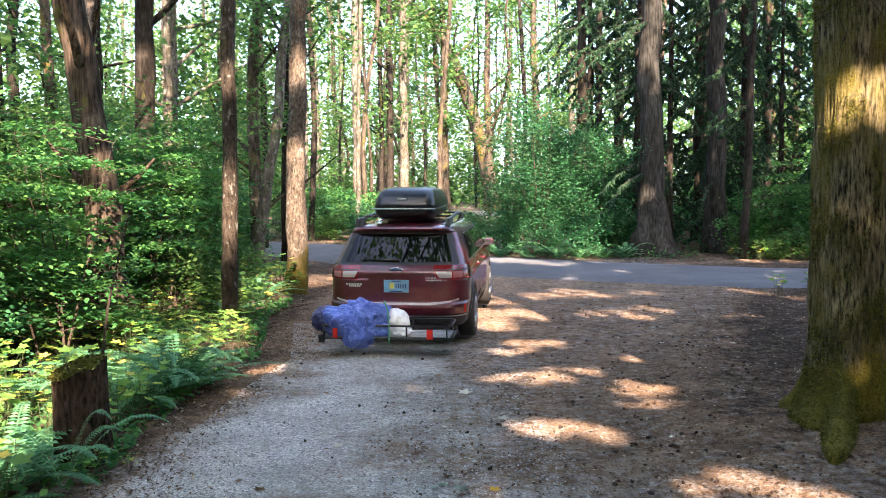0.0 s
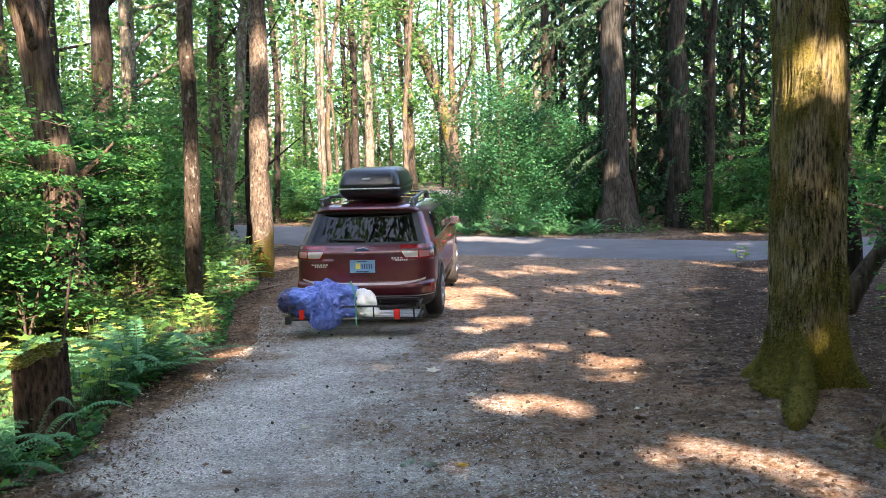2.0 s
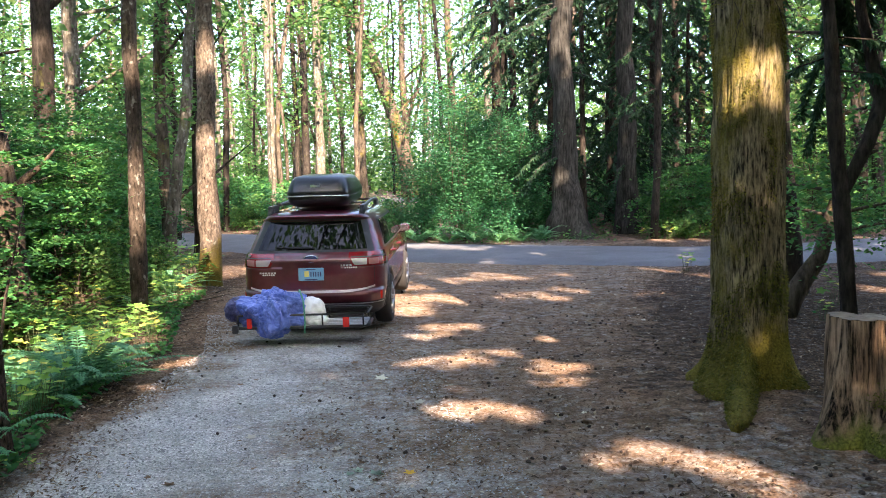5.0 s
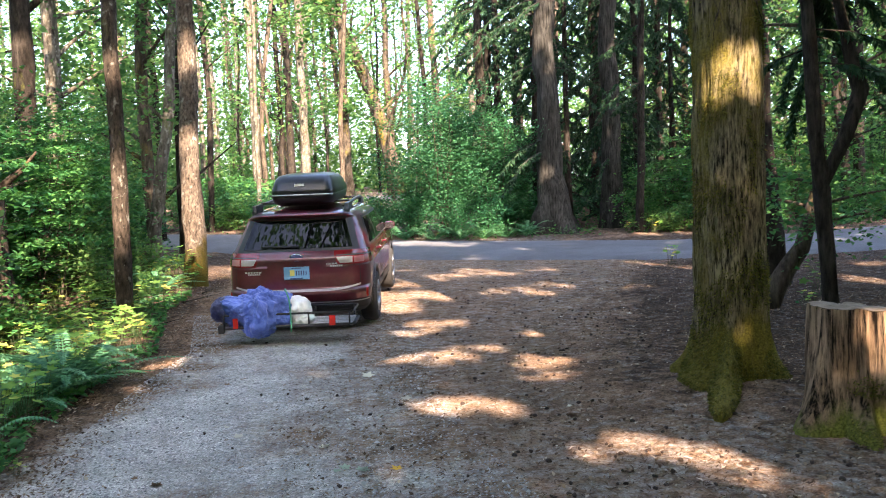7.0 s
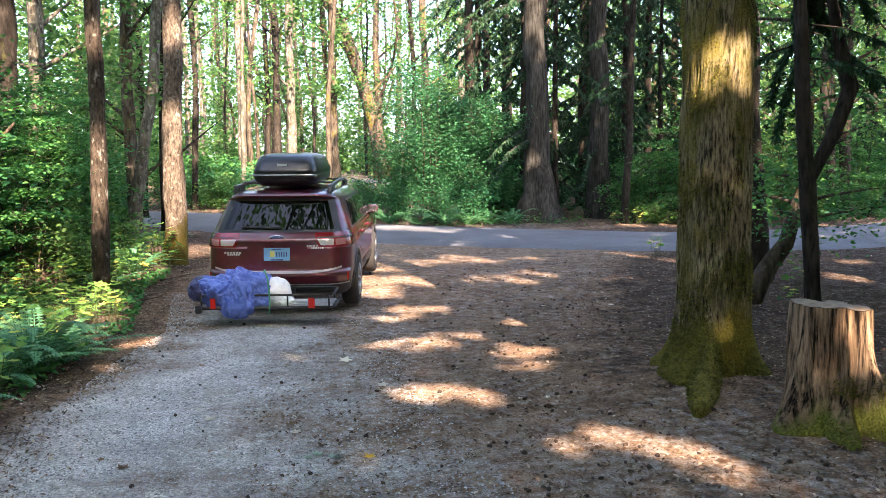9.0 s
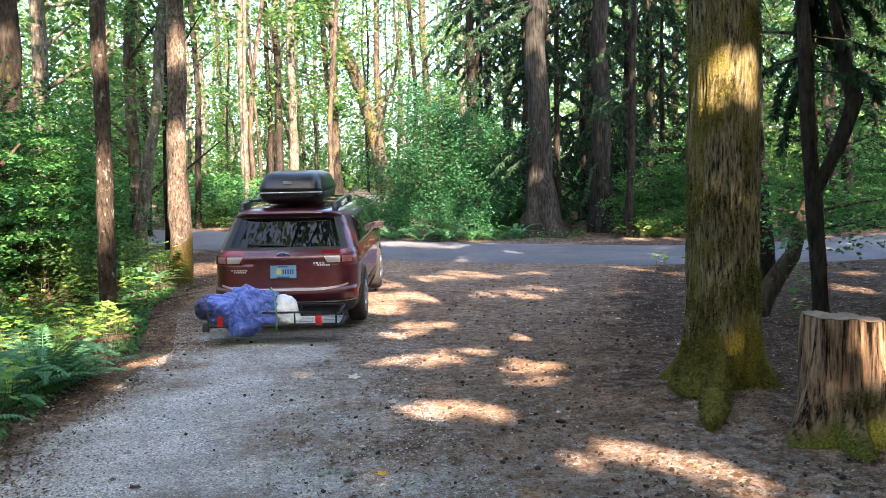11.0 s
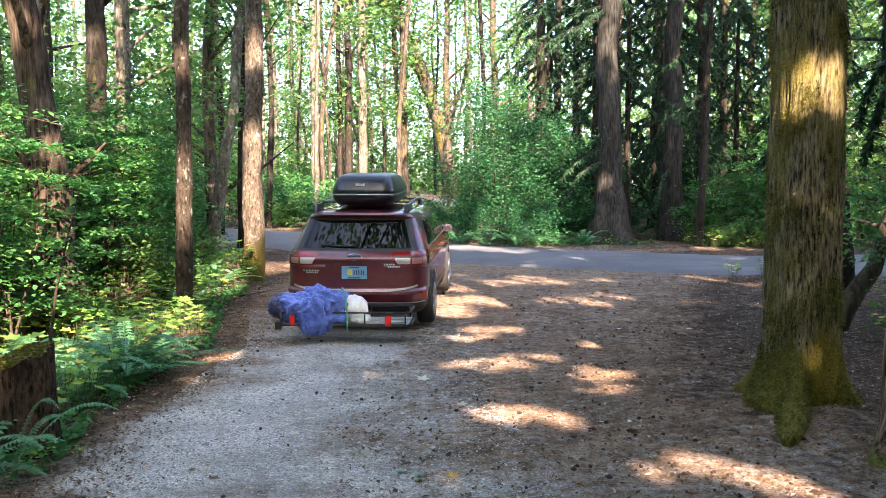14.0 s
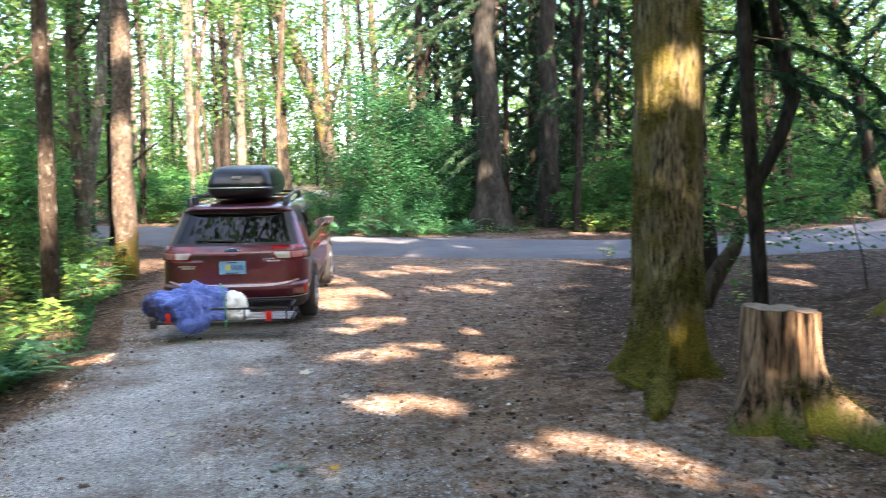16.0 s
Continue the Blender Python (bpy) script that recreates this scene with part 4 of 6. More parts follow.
# tiers of vine maple on the left
tier_spots = [(-5.3, 11.4, 0), (-5.4, 15.3, 0), (-8.9, 13.4, 1), (-6.6, 15.2, 0), (-8.0, 9.4, 0), (-7.2, 17.6, 0), (-6.6, 19.4, 0), (-8.8, 18.4, 1), (-7.6, 21.8, 0), (-7.2, 10.9, 0), (-8.0, 12.4, 1), (-6.6, 8.8, 0), (-8.6, 15.5, 1), (-6.0, 17.3, 0), (-9.8, 11.2, 1), (-5.9, 18.2, 0), (-11.5, 17, 1), (-7.0, 24, 1), (-10.0, 21, 0), (-8.6, 27.5, 1), (12.5, 16.5 + 10, 0), (15.5, 28.0, 1), (19.5, 29.5, 0), (24.5, 32, 1), (10.2, 26.3, 0)]
for n_, (x, y, k) in enumerate(tier_spots):
    first = [i for i, s in enumerate(tier_spots) if s[2] == k][0]
    (put if n_ == first else again)(tiers[k], x, y, br.uniform(0, 6.28), br.uniform(0.85, 1.15))
bush_spots = []
for x, y, k, s in [(-4.3, 17.2, 3, 0.8), (-5.7, 18.6, 2, 1), (-6.0, 21.5, 0, 1), (-5.9, 24.5, 1, 0.8), (-4.2, 14.9, 3, 0.9), (-4.7, 12.6, 3, 0.7), (-6.6, 12.6, 0, 0.9), (-4.7, 16.2, 3, 1), (0.8, 28.6, 1, 0.8), (2.0, 27.8, 1, 0.8), (3.2, 27.0, 1, 0.75),
                   (4.4, 26.6, 1, 0.8), (4.9, 27.9, 1, 0.8), (0.2, 30.5, 1, 0.75), (1.2, 30.5, 1, 0.8), (-1.0, 31.8, 3, 1), (-0.2, 33, 3, 1.1), (0.9, 34, 3, 1.1), (9.9, 25.2, 3, 0.8), (10.9, 25.0, 3, 0.9), (12.1, 25.6, 3, 1), (13.5, 25.8, 0, 0.7), (15, 26, 3, 1.1), (16.5, 26.6, 0, 0.8), (18.3, 27.4, 3, 1.1),
                   (20, 28.4, 0, 0.8), (21.5, 29.6, 3, 1.1), (9.7, 27.0, 0, 1), (11.3, 27.5, 2, 1), (14, 28, 2, 1), (17, 29, 2, 1), (20.5, 31, 2, 1.1), (24, 31.3, 0, 1), (26.5, 33.5, 2, 1), (7.6, 29.5, 1, 1.0), (5.8, 30.5, 1, 1.1),
                   (-3.4, 34.0, 1, 1), (-4.6, 34.6, 3, 1.2), (-5.8, 35.3, 1, 1.1), (-7, 35.6, 0, 1), (-3.0, 36.4, 0, 1), (-4.2, 37.5, 2, 1), (-6, 38, 2, 1.1), (-2.2, 35.3, 3, 1.1), (-5.2, 36.5, 0, 1), (-8.6, 36, 2, 1), (-3.3, 40, 2, 1), (-4.9, 41, 2, 1.1), (-2.5, 33.2, 3, 0.8), (-1.8, 38, 0, 0.8), (-1.4, 34.2, 3, 0.9)]:
    bush_spots.append((x, y, k, s))
tries = 0
while len(bush_spots) < 190 and tries < 9000:
    tries += 1
    if br.uniform() < 0.22:
        y = br.uniform(7.5, 24)
        x = np.interp(y, EDGE_Y, EDGE_X) - br.uniform(3.4, 13)
    else:
        y = 26 + 50 * br.uniform() ** 1.5
        x = y * br.uniform(-0.75, 1.0)
    if on_road(x, y) or (abs(y - 52 - 0.15 * (x - 2)) < 4 and -4 < x < 10) or (24 < y < 51 and -0.085 * y < x < 0.075 * y):
        continue
    if 5.4 < x < 10.5 and 24 < y < 28:
        continue
    if (y < 13.5 and -0.44 * y < x < -0.33 * y) or (16 < y < 31 and x > -0.2 * y - 1.0 and x < 0):
        continue
    if any((x - a) ** 2 + (y - b) ** 2 < 1.4 + 0.03 * y for a, b, _, _ in bush_spots):
        continue
    bush_spots.append((float(x), float(y), int(br.integers(0, 4)), br.uniform(0.75, 1.2) * (1.25 if y > 35 else 1)))
done = set()
for x, y, k, s in bush_spots:
    src = far_bushes[k % 2] if y > 37 else bushes[k]
    (again if src.name in done else put)(src, x, y, br.uniform(0, 6.28), s)
    done.add(src.name)


# ---- ferns and broad-leaved plants ----
def frond(base, azim, length, rise, r, pinnae=26, width=0.13):
    """One sword-fern frond: an arching stalk with paired leaflets."""
    q = []
    d = np.array([math.cos(azim), math.sin(azim), 0.0])
    side = np.array([-d[1], d[0], 0.0])
    pts = []
    for i in range(pinnae + 1):
        u = i / pinnae
        pts.append(base + d * length * (0.92 * u) + np.array([0, 0, length * rise * (1.4 * u - 0.95 * u * u)]))
    pts = np.array(pts)
    for i in range(pinnae):
        p, t = pts[i], unit(pts[i + 1] - pts[i])
        w = 0.006
        q.append([p - side * w, p + side * w, pts[i + 1] + side * w, pts[i + 1] - side * w])
        u = i / pinnae
        L = width * (0.35 + 1.0 * min(1, u * 5)) * (1 - u) ** 0.55 * r.uniform(0.9, 1.1) * (1 if u > 0.08 else 0)
        if L < 0.008:
            continue
        for sg in (-1, 1):
            tip = p + side * sg * L + t * L * 0.35 + np.array([0, 0, -L * 0.15])
            hw = t * length / pinnae * 0.46
            mid = p * 0.55 + tip * 0.45 + np.array([0, 0, 0.1 * L])
            q.append([p, mid + hw, tip, mid - hw])
    return np.array(q)


def fern(seed, fronds=18, length=0.85, rise=0.55, pinnae=26, width=0.09, label="dark green sword fern on the bank"):
    r = np.random.default_rng(seed)
    ob = empty("fern", Matrix.Identity(4), label, "fern", "sword ferns")
    for k in range(fronds):
        a = 2 * math.pi * k / fronds + r.normal(0, 0.25)
        q = frond(np.array([math.cos(a) * 0.03, math.sin(a) * 0.03, 0.0]), a, length * r.uniform(0.65, 1.15), rise * r.uniform(0.45, 1.15), r, pinnae, width)
        link_mesh("frond", quad_mesh("frond", q), M["fern"], ob)
    return ob


ferns = [fern(1, 26, 1.05, 0.85), fern(2, 18, 0.85, 0.7), fern(3, 20, 1.1, 0.95)]
fern_spots = [(-2.74, 8.2, 0, 1.05), (-2.95, 7.6, 2, 1.0), (-2.95, 8.9, 1, 0.9), (-2.95, 5.35, 2, 0.9), (-3.35, 5.9, 1, 0.95), (-3.7, 8.4, 2, 1), (-3.3, 9.8, 0, 0.8), (-4.1, 10.5, 1, 0.9), (-3.6, 14.2, 1, 0.9), (-3.5, 15.3, 0, 0.9), (-4.6, 9.4, 0, 1.0),
              (-3.1, 4.9, 1, 0.9), (2.6, 26.3, 1, 1.1), (3.4, 26.1, 0, 1.0), (4.1, 25.9, 2, 0.9), (4.9, 26.1, 1, 1.0), (1.7, 26.9, 0, 1.0), (5.5, 26.3, 0, 0.9), (-3.9, 19.8, 1, 1), (12.8, 25.0, 1, 0.9), (15.6, 25.3, 0, 0.9), (18.6, 26.6, 2, 0.9)]
done = set()
for x, y, k, s in fern_spots:
    (again if k in done else put)(ferns[k], x, y, br.uniform(0, 6.28), s)
    done.add(k)

dry = fern(4, 12, 0.7, 0.6, 22, 0.08, "golden dried fern among the green undergrowth")
for o in dry.children:
    o.data.materials[0] = M["dry_fern"]
put(dry, -4.15, 9.3, 0.4, 1.0)
again(dry, -4.6, 9.9, 1.9, 0.8)
again(dry, -3.3, 16.0, 2.9, 0.6)

# the fern whose long fronds reach past the old stump
ob = empty("fern", Matrix.Translation(G(-2.46, 5.22)), "sword fern leaning out from the old stump", "fern", "sword ferns")
rr = np.random.default_rng(9)
for az, ln, ri in ((0.10, 0.34, 3.0), (0.20, 0.74, 1.25), (0.55, 0.40, 1.9), (-0.35, 0.42, 1.5), (2.9, 0.6, 1.3), (3.5, 0.55, 0.9), (-2.4, 0.5, 1.1)):
    link_mesh("frond", quad_mesh("frond", frond(np.array([-0.05, 0.0, 0.0]), az, ln, ri, rr, 30, 0.085)), M["fern"], ob)


def lobed_leaf(c, d, nrm, size):
    """Outline of a five-lobed leaf, gently cupped."""
    s = np.cross(nrm, d)
    ang = np.linspace(-2.6, 2.6, 11)
    rad = np.array([0.45, 0.62, 0.42, 0.85, 0.55, 1.0, 0.55, 0.85, 0.42, 0.62, 0.45])
    pts = [c - d * size * 0.12]
    for a, q in zip(ang, rad):
        pts.append(c + (d * math.cos(a) + s * math.sin(a)) * size * 0.5 * q + nrm * size * 0.08 * q * q)
    return pts


def berry_plant(seed, leaves=16, height=0.7, size=0.17, label="broad-leaved berry plant on the bank"):
    r = np.random.default_rng(seed)
    ob = empty("berry_plant", Matrix.Identity(4), label, "plant", "broad-leaved plants")
    parts, V, F = [], [], []
    for k in range(leaves):
        a = r.uniform(0, 2 * math.pi)
        h = height * r.uniform(0.45, 1.0)
        rad = r.uniform(0.05, 0.45) * height
        tip = np.array([math.cos(a) * rad, math.sin(a) * rad, h])
        foot = tip * 0.35 + np.array([r.normal(0, 0.1), r.normal(0, 0.1), 0]) * height
        parts.append(tube([(foot[0], foot[1], -0.05), (tip[0] * 0.6 + foot[0] * 0.4, tip[1] * 0.6 + foot[1] * 0.4, h * 0.6), tuple(tip)], [0.0035, 0.003, 0.002], 3))
        d = unit(np.array([math.cos(a), math.sin(a), r.normal(-0.15, 0.2)]))
        nn = unit(np.array([r.normal(0, 0.25), r.normal(-0.2, 0.25), 1.0]))
        nn = unit(nn - d * nn.dot(d))
        o = len(V)
        V += lobed_leaf(tip, d, nn, size * r.uniform(0.6, 1.2))
        F.append(tuple(range(o, len(V))))
    sv, sf = join(parts)
    poly("stem", sv, sf, M["stalk"], ob)
    poly("leaves", V, F, M["leaf_big"], ob, smooth=False)
    return ob


plants = [berry_plant(5, 16, 0.55, 0.21), berry_plant(6, 20, 0.7, 0.23), berry_plant(7, 14, 0.4, 0.16)]
plant_spots = []
tries = 0
while len(plant_spots) < 190 and tries < 5000:
    tries += 1
    y = br.uniform(4.5, 17.5)
    x = np.interp(y, EDGE_Y, EDGE_X) - 0.45 - 4.8 * br.uniform() ** 1.3
    if (x + 2.62) ** 2 + (y - 5.8) ** 2 < 0.35 or (x > -2.7 and y < 6.5) or any((x - a) ** 2 + (y - b) ** 2 < 0.12 for a, b in plant_spots):
        continue
    plant_spots.append((float(x), float(y)))
tiny = [(-2.36, 5.5), (-2.28, 5.62), (-2.2, 5.55), (-2.45, 5.35)]
plant_spots += tiny + [(7.4, 17.0), (6.6, 16.6), (6.9, 11.6), (6.1, 10.4), (9.3, 25.0), (10.4, 24.7), (11.4, 24.8), (8.6, 25.4)]
done = set()
for n_, (x, y) in enumerate(plant_spots):
    k = n_ % 3
    (again if k in done else put)(plants[k], x, y, br.uniform(0, 6.28), 0.26 if (x, y) in tiny else br.uniform(0.7, 1.15))
    done.add(k)

# low green cover on the bank and under the woods
c = []
for _ in range(26000):
    y = br.uniform(4, 24)
    x = np.interp(y, EDGE_Y, EDGE_X) - 0.25 - 9 * br.uniform() ** 1.4
    if not (y > 15 and x > -4.2):
        c.append((x, y))
for _ in range(26000):
    y = 25.3 + 30 * br.uniform() ** 1.6
    x = y * br.uniform(-0.6, 0.95)
    if not on_road(x, y, -0.3):
        c.append((x, y))
c = np.array(c)
patch = np.array([noise.noise(Vector((x * 0.8, y * 0.8, 2))) for x, y in c])
c = c[patch > -0.12]
c3 = np.concatenate([c, (ground_z(c[:, 0], c[:, 1]) + br.uniform(0.01, 0.28, len(c)) * (0.4 + np.clip((c[:, 1] - 20) / 10, 0, 1.5)))[:, None]], 1)
tagged(link_mesh("ground_cover", quad_mesh("ground_cover", leaf_quads(c3, 0.085, 0.7, 0.7)), M["leaf"]), "low leafy ground cover under the trees", "ground cover", kind="stuff")


# ---- far wall of leaves ----
fw = np.random.default_rng(77)
n_ = 270000
d = fw.uniform(62, 125, n_)
az = np.where(fw.uniform(0, 1, n_) < 0.6, fw.uniform(0.08, 0.95, n_), fw.uniform(-0.72, 0.08, n_))
x, y = d * np.sin(az), d * np.cos(az)
z = fw.uniform(0, 1, n_) ** 1.5 * 24
dens = np.array([noise.fractal(Vector((a * 21, h * 0.30, 4)), 0.8, 2.0, 4) for a, h in zip(az, z)])
keep = dens > -0.55 + np.where(az > 0.3, 0.012, np.where(az > 0.12, 0.025, np.where(az < -0.2, 0.018, 0.046))) * z
p = np.stack([x, y, z + np.interp(y, PY, PZ)], -1)[keep]
tagged(link_mesh("far_woods", quad_mesh("far_woods", leaf_quads(p, 0.38, 0.7, 0.3)), M["leaf_sun"]), "hazy far woods of leaves", "woods", kind="stuff")
# leaf screen added all round behind the drive, out of view, blocking low sky
n_ = 85000
az = fw.uniform(1.05, 2 * np.pi - 0.85, n_)
d = fw.uniform(14, 27, n_)
p = np.stack([d * np.sin(az), d * np.cos(az), fw.uniform(0, 1, n_) * 0.78 * d], -1)
p = p[~((p[:, 0] > 6) & (p[:, 1] > 8))]
tagged(link_mesh("woods", quad_mesh("woods", leaf_quads(p, 0.55, 0.7, 0.35)), M["leaf"]), "dense green leaf screen added round the clearing to block sky light", "woods", kind="stuff")

# ---- overhead crowns added out of view to shade the drive, with gaps for sun patches ----
GAPS = [  # a point that the sun reaches, and the half-widths of its patch on the ground, in metres
    ((1.92, 5.24, 0), 0.30, 0.20), ((2.3, 4.97, 0), 0.13, 0.14), ((2.4, 4.59, 0), 0.15, 0.22), ((0.95, 6.62, 0), 0.30, 0.26), ((1.2, 6.42, 0), 0.2, 0.14), ((0.85, 8.8, 0), 0.42, 0.28), ((1.45, 9.25, 0), 0.28, 0.30), ((2.0, 8.3, 0), 0.29, 0.32), ((1.86, 7.6, 0), 0.14, 0.16),
    ((3.6, 14.2, 0.14), 0.55, 0.40), ((2.65, 13.7, 0.13), 0.45, 0.30), ((3.1, 13.4, 0.13), 0.25, 0.2), ((4.6, 13.4, 0.11), 0.35, 0.30), ((1.31, 13.8, 0.13), 0.40, 0.60), ((1.9, 13.4, 0.11), 0.30, 0.35), ((1.34, 16.3, 0.18), 0.55, 0.9), ((2.57, 16.4, 0.18), 0.65, 0.5), ((0.72, 13.3, 0.11), 0.25, 0.6),
    ((1.2, 11.2, 0), 0.38, 0.30), ((0.85, 10.6, 0), 0.3, 0.18), ((0.8, 12.5, 0.07), 0.22, 0.3), ((-2.03, 8.2, 0), 0.10, 0.04), ((-2.0, 9.4, 0), 0.05, 0.14), ((-2.2, 9.2, 0), 0.04, 0.1), ((7.8, 19.5, 0.2), 0.2, 0.5), ((3.9, 16.8, 0.2), 0.3, 0.35), ((6.1, 16.7, 0.2), 0.2, 0.3),
    ((9.6, 25, 0.4), 1.2, 0.7), ((9.6, 15.0, 0.17), 0.4, 0.4), ((14.9, 22.7, 0.3), 0.5, 0.6), ((11.8, 15.1, 0.2), 0.3, 0.35), ((18.2, 24.2, 0.35), 0.8, 1.0), ((15.5, 20.0, 0.3), 1.6, 0.7), ((22.9, 26.8, 1.0), 0.5, 0.8),
    ((3.24, 6.56, 2.62), 0.26, 0.12), ((3.44, 6.55, 2.86), 0.20, 0.16), ((3.84, 5.13, 0.55), 0.12, 0.24), ((3.72, 5.10, 0.74), 0.09, 0.16), ((3.90, 4.9, 0.25), 0.12, 0.18),
    ((-2.95, 16.3, 0.75), 0.2, 0.10), ((-2.84, 16.3, 1.65), 0.12, 0.50), ((-2.88, 16.3, 3.03), 0.25, 0.26), ((-2.85, 16.3, 4.75), 0.25, 0.46), ((-2.82, 16.3, 5.75), 0.2, 0.05), ((-2.8, 16.3, 6.6), 0.2, 0.3),
    ((-3.36, 12.5, 0.6), 0.03, 0.1), ((-3.34, 12.5, 1.35), 0.14, 0.34), ((-3.36, 12.5, 2.3), 0.10, 0.26), ((-3.25, 12.5, 3.85), 0.2, 0.18), ((-5.4, 13.3, 1.3), 0.6, 1.2), ((-6.7, 14.8, 4.8), 0.4, 0.4), ((-4.0, 7.4, 0.5), 1.0, 1.0), ((-3.6, 9.3, 0.4), 0.3, 0.4), ((-3.6, 6.6, 0.4), 0.6, 0.7), ((-4.4, 8.2, 0.4), 0.9, 0.8), ((-5.2, 9.6, 0.6), 0.8, 0.7), ((-3.6, 10.6, 0.4), 0.45, 0.5), ((-3.5, 14.8, 0.4), 0.5, 0.8),
    ((-3.3, 5.6, 0.3), 0.4, 0.5), ((-3.1, 7.0, 0.3), 0.2, 0.25), ((-3.4, 6.3, 0.3), 0.3, 0.3), ((-5.5, 11, 2.9), 1.2, 0.8), ((-7, 12, 3.0), 1.0, 0.8), ((-3.3, 18, 0.6), 0.6, 1.2), ((-2.6, 20, 0.3), 0.6, 1.0),
    ((0.45, 11.8, 0.95), 0.35, 0.24), ((0.52, 12.7, 0.95), 0.35, 0.30), ((0.60, 13.4, 0.9), 0.35, 0.34), ((0.48, 12.3, 0.55), 0.35, 0.2), ((0.68, 14.3, 0.8), 0.35, 0.4),]
gaps = np.array([(*fallen_light(p), a, b, float(p[2] < 0.25)) for p, a, b in GAPS])


def lit_share(x, y):
    """How much of the sun reaches the ground between the crowns, region by region."""
    left = np.interp(y, EDGE_Y, EDGE_X) - x
    s = np.full(len(x), 0.0)
    s = np.where(left > 0.4, 0.55, s)
    s = np.where((left > 0.2) & (y < 8.9) & (x > -2.95), 0.0, s)
    s = np.where((x > 0.3) & (y > 15), 0.15, s)
    s = np.where((x > 5) & (y < 17.5), 0.04, s)
    s = np.where((y > 18) & (x > -2), 0.08, s)
    s = np.where((y > 17) & (x > 11), 0.36, s)
    s = np.where((y > 24) & (x < 5), 0.66, s)
    s = np.where((y > 21) & (y < 31.5) & (x > -8) & (x < 0.5), 0.22, s)
    s = np.where((y > 24) & (x >= 5), np.where(x > 10.5, 0.34, 0.14), s)
    s = np.where((y > 30) & (x < 4), 0.78, s)
    for x0, y0 in ((-2.97, 16.3), (-3.32, 12.5)):
        h = (y - y0) / 1.34
        s = np.where((np.abs(x - x0 + 0.31 * h) < 0.5) & (h > 0.2) & (h < 6.5), 0.0, s)
    return s


cr = np.random.default_rng(5)
step = 0.185
cell = np.stack(np.meshgrid(np.arange(-17, 27, step), np.arange(-1, 44, step)), -1).reshape(-1, 2)
cell = np.concatenate([cell, cell + step / 2])
sheet = np.stack(np.meshgrid(np.arange(-0.5, 0.5, 0.11), np.arange(-0.5, 0.5, 0.11)), -1).reshape(-1, 2)
shade_sheets = [(-1.54, 6.16, 1.2, 1.2)]  # leaf sheets added overhead: where their shade falls, and its size
for bp, bh in (((-2.88, 16.3, 3.85), 0.75), ((-2.9, 16.3, 2.45), 0.4), ((-3.0, 16.3, 1.55), 0.25), ((-2.95, 16.3, 0.25), 0.6), ((-2.85, 16.3, 5.45), 0.25), ((-3.3, 12.5, 3.1), 0.9), ((-3.36, 12.5, 0.95), 0.4), ((-3.3, 12.5, 4.7), 0.9)):
    shade_sheets.append((*fallen_light(bp), 0.9, bh * 1.34))
cell = np.concatenate([cell] + [sheet * np.array([w_, h_]) + np.array([a_, b_]) for a_, b_, w_, h_ in shade_sheets])
n_ = len(cell)
gx, gy = (cell + cr.uniform(-0.09, 0.09, (n_, 2))).T
z = (8.5 + 5.0 * cr.uniform(0, 1, n_)) * np.interp(gy, (10.5, 16), (1.0, 1.9))
inside = np.zeros(n_, bool)
stray = cr.uniform(0, 1, n_)  # a few leaves hang in the low gaps
for cx, cy, a, b, low_ in gaps:
    wob = 1 + 0.35 * np.sin(gx * 9 + cy) * np.cos(gy * 7 + cx)
    inside |= (((gx - cx) / (a + 0.10)) ** 2 + ((gy - cy) / (b + 0.12)) ** 2 < wob) & (stray > 0.05 * low_)
v = np.array([noise.fractal(Vector((a * 0.75, b * 0.6, 1.5)), 1.0, 2.0, 3) for a, b in zip(gx, gy)])
order = np.sort(v)
quant = np.searchsorted(order, v) / n_
keep = ~inside & (quant > lit_share(gx, gy))
gx, gy, z = gx[keep], gy[keep], z[keep]
lx, ly = gx + to_sun.x / to_sun.z * z, gy + to_sun.y / to_sun.z * z
# unseen leaves added high over the car, to darken the rear window's reflection
ox, oy, oz = cr.uniform(-2.8, 3.5, 5000), cr.uniform(7.2, 11.5, 5000), cr.uniform(12, 17, 5000)
ov = np.array([noise.fractal(Vector((a * 0.9, b * 0.9, 8)), 1.0, 2.0, 3) for a, b in zip(ox, oy)])
lx, ly, z = np.concatenate([lx, ox[ov > -0.25]]), np.concatenate([ly, oy[ov > -0.25]]), np.concatenate([z, oz[ov > -0.25]])
# trees added to carry these crowns, mostly out of view
carriers = [(8.3, -5.8, 0.3), (-3.5, -7.5, 0.28), (13.5, -4.5, 0.35), (1.5, -12.5, 0.32), (10, -11, 0.3), (18, 2.5, 0.3), (24, 9, 0.35), (-9.5, -1.5, 0.3), (-6, 4.0, 0.22), (15, 10.5, 0.25), (23, 19, 0.3), (-12.5, 7.5, 0.26), (30, 24, 0.3), (-16, 16, 0.25), (-13, 30.5, 0.25), (8.2, 33.5, 0.25)]
CX = np.array([(a, b) for a, b, _ in carriers])
owner = np.argmin((lx[:, None] - CX[None, :, 0]) ** 2 + (ly[:, None] - CX[None, :, 1]) ** 2, 1)
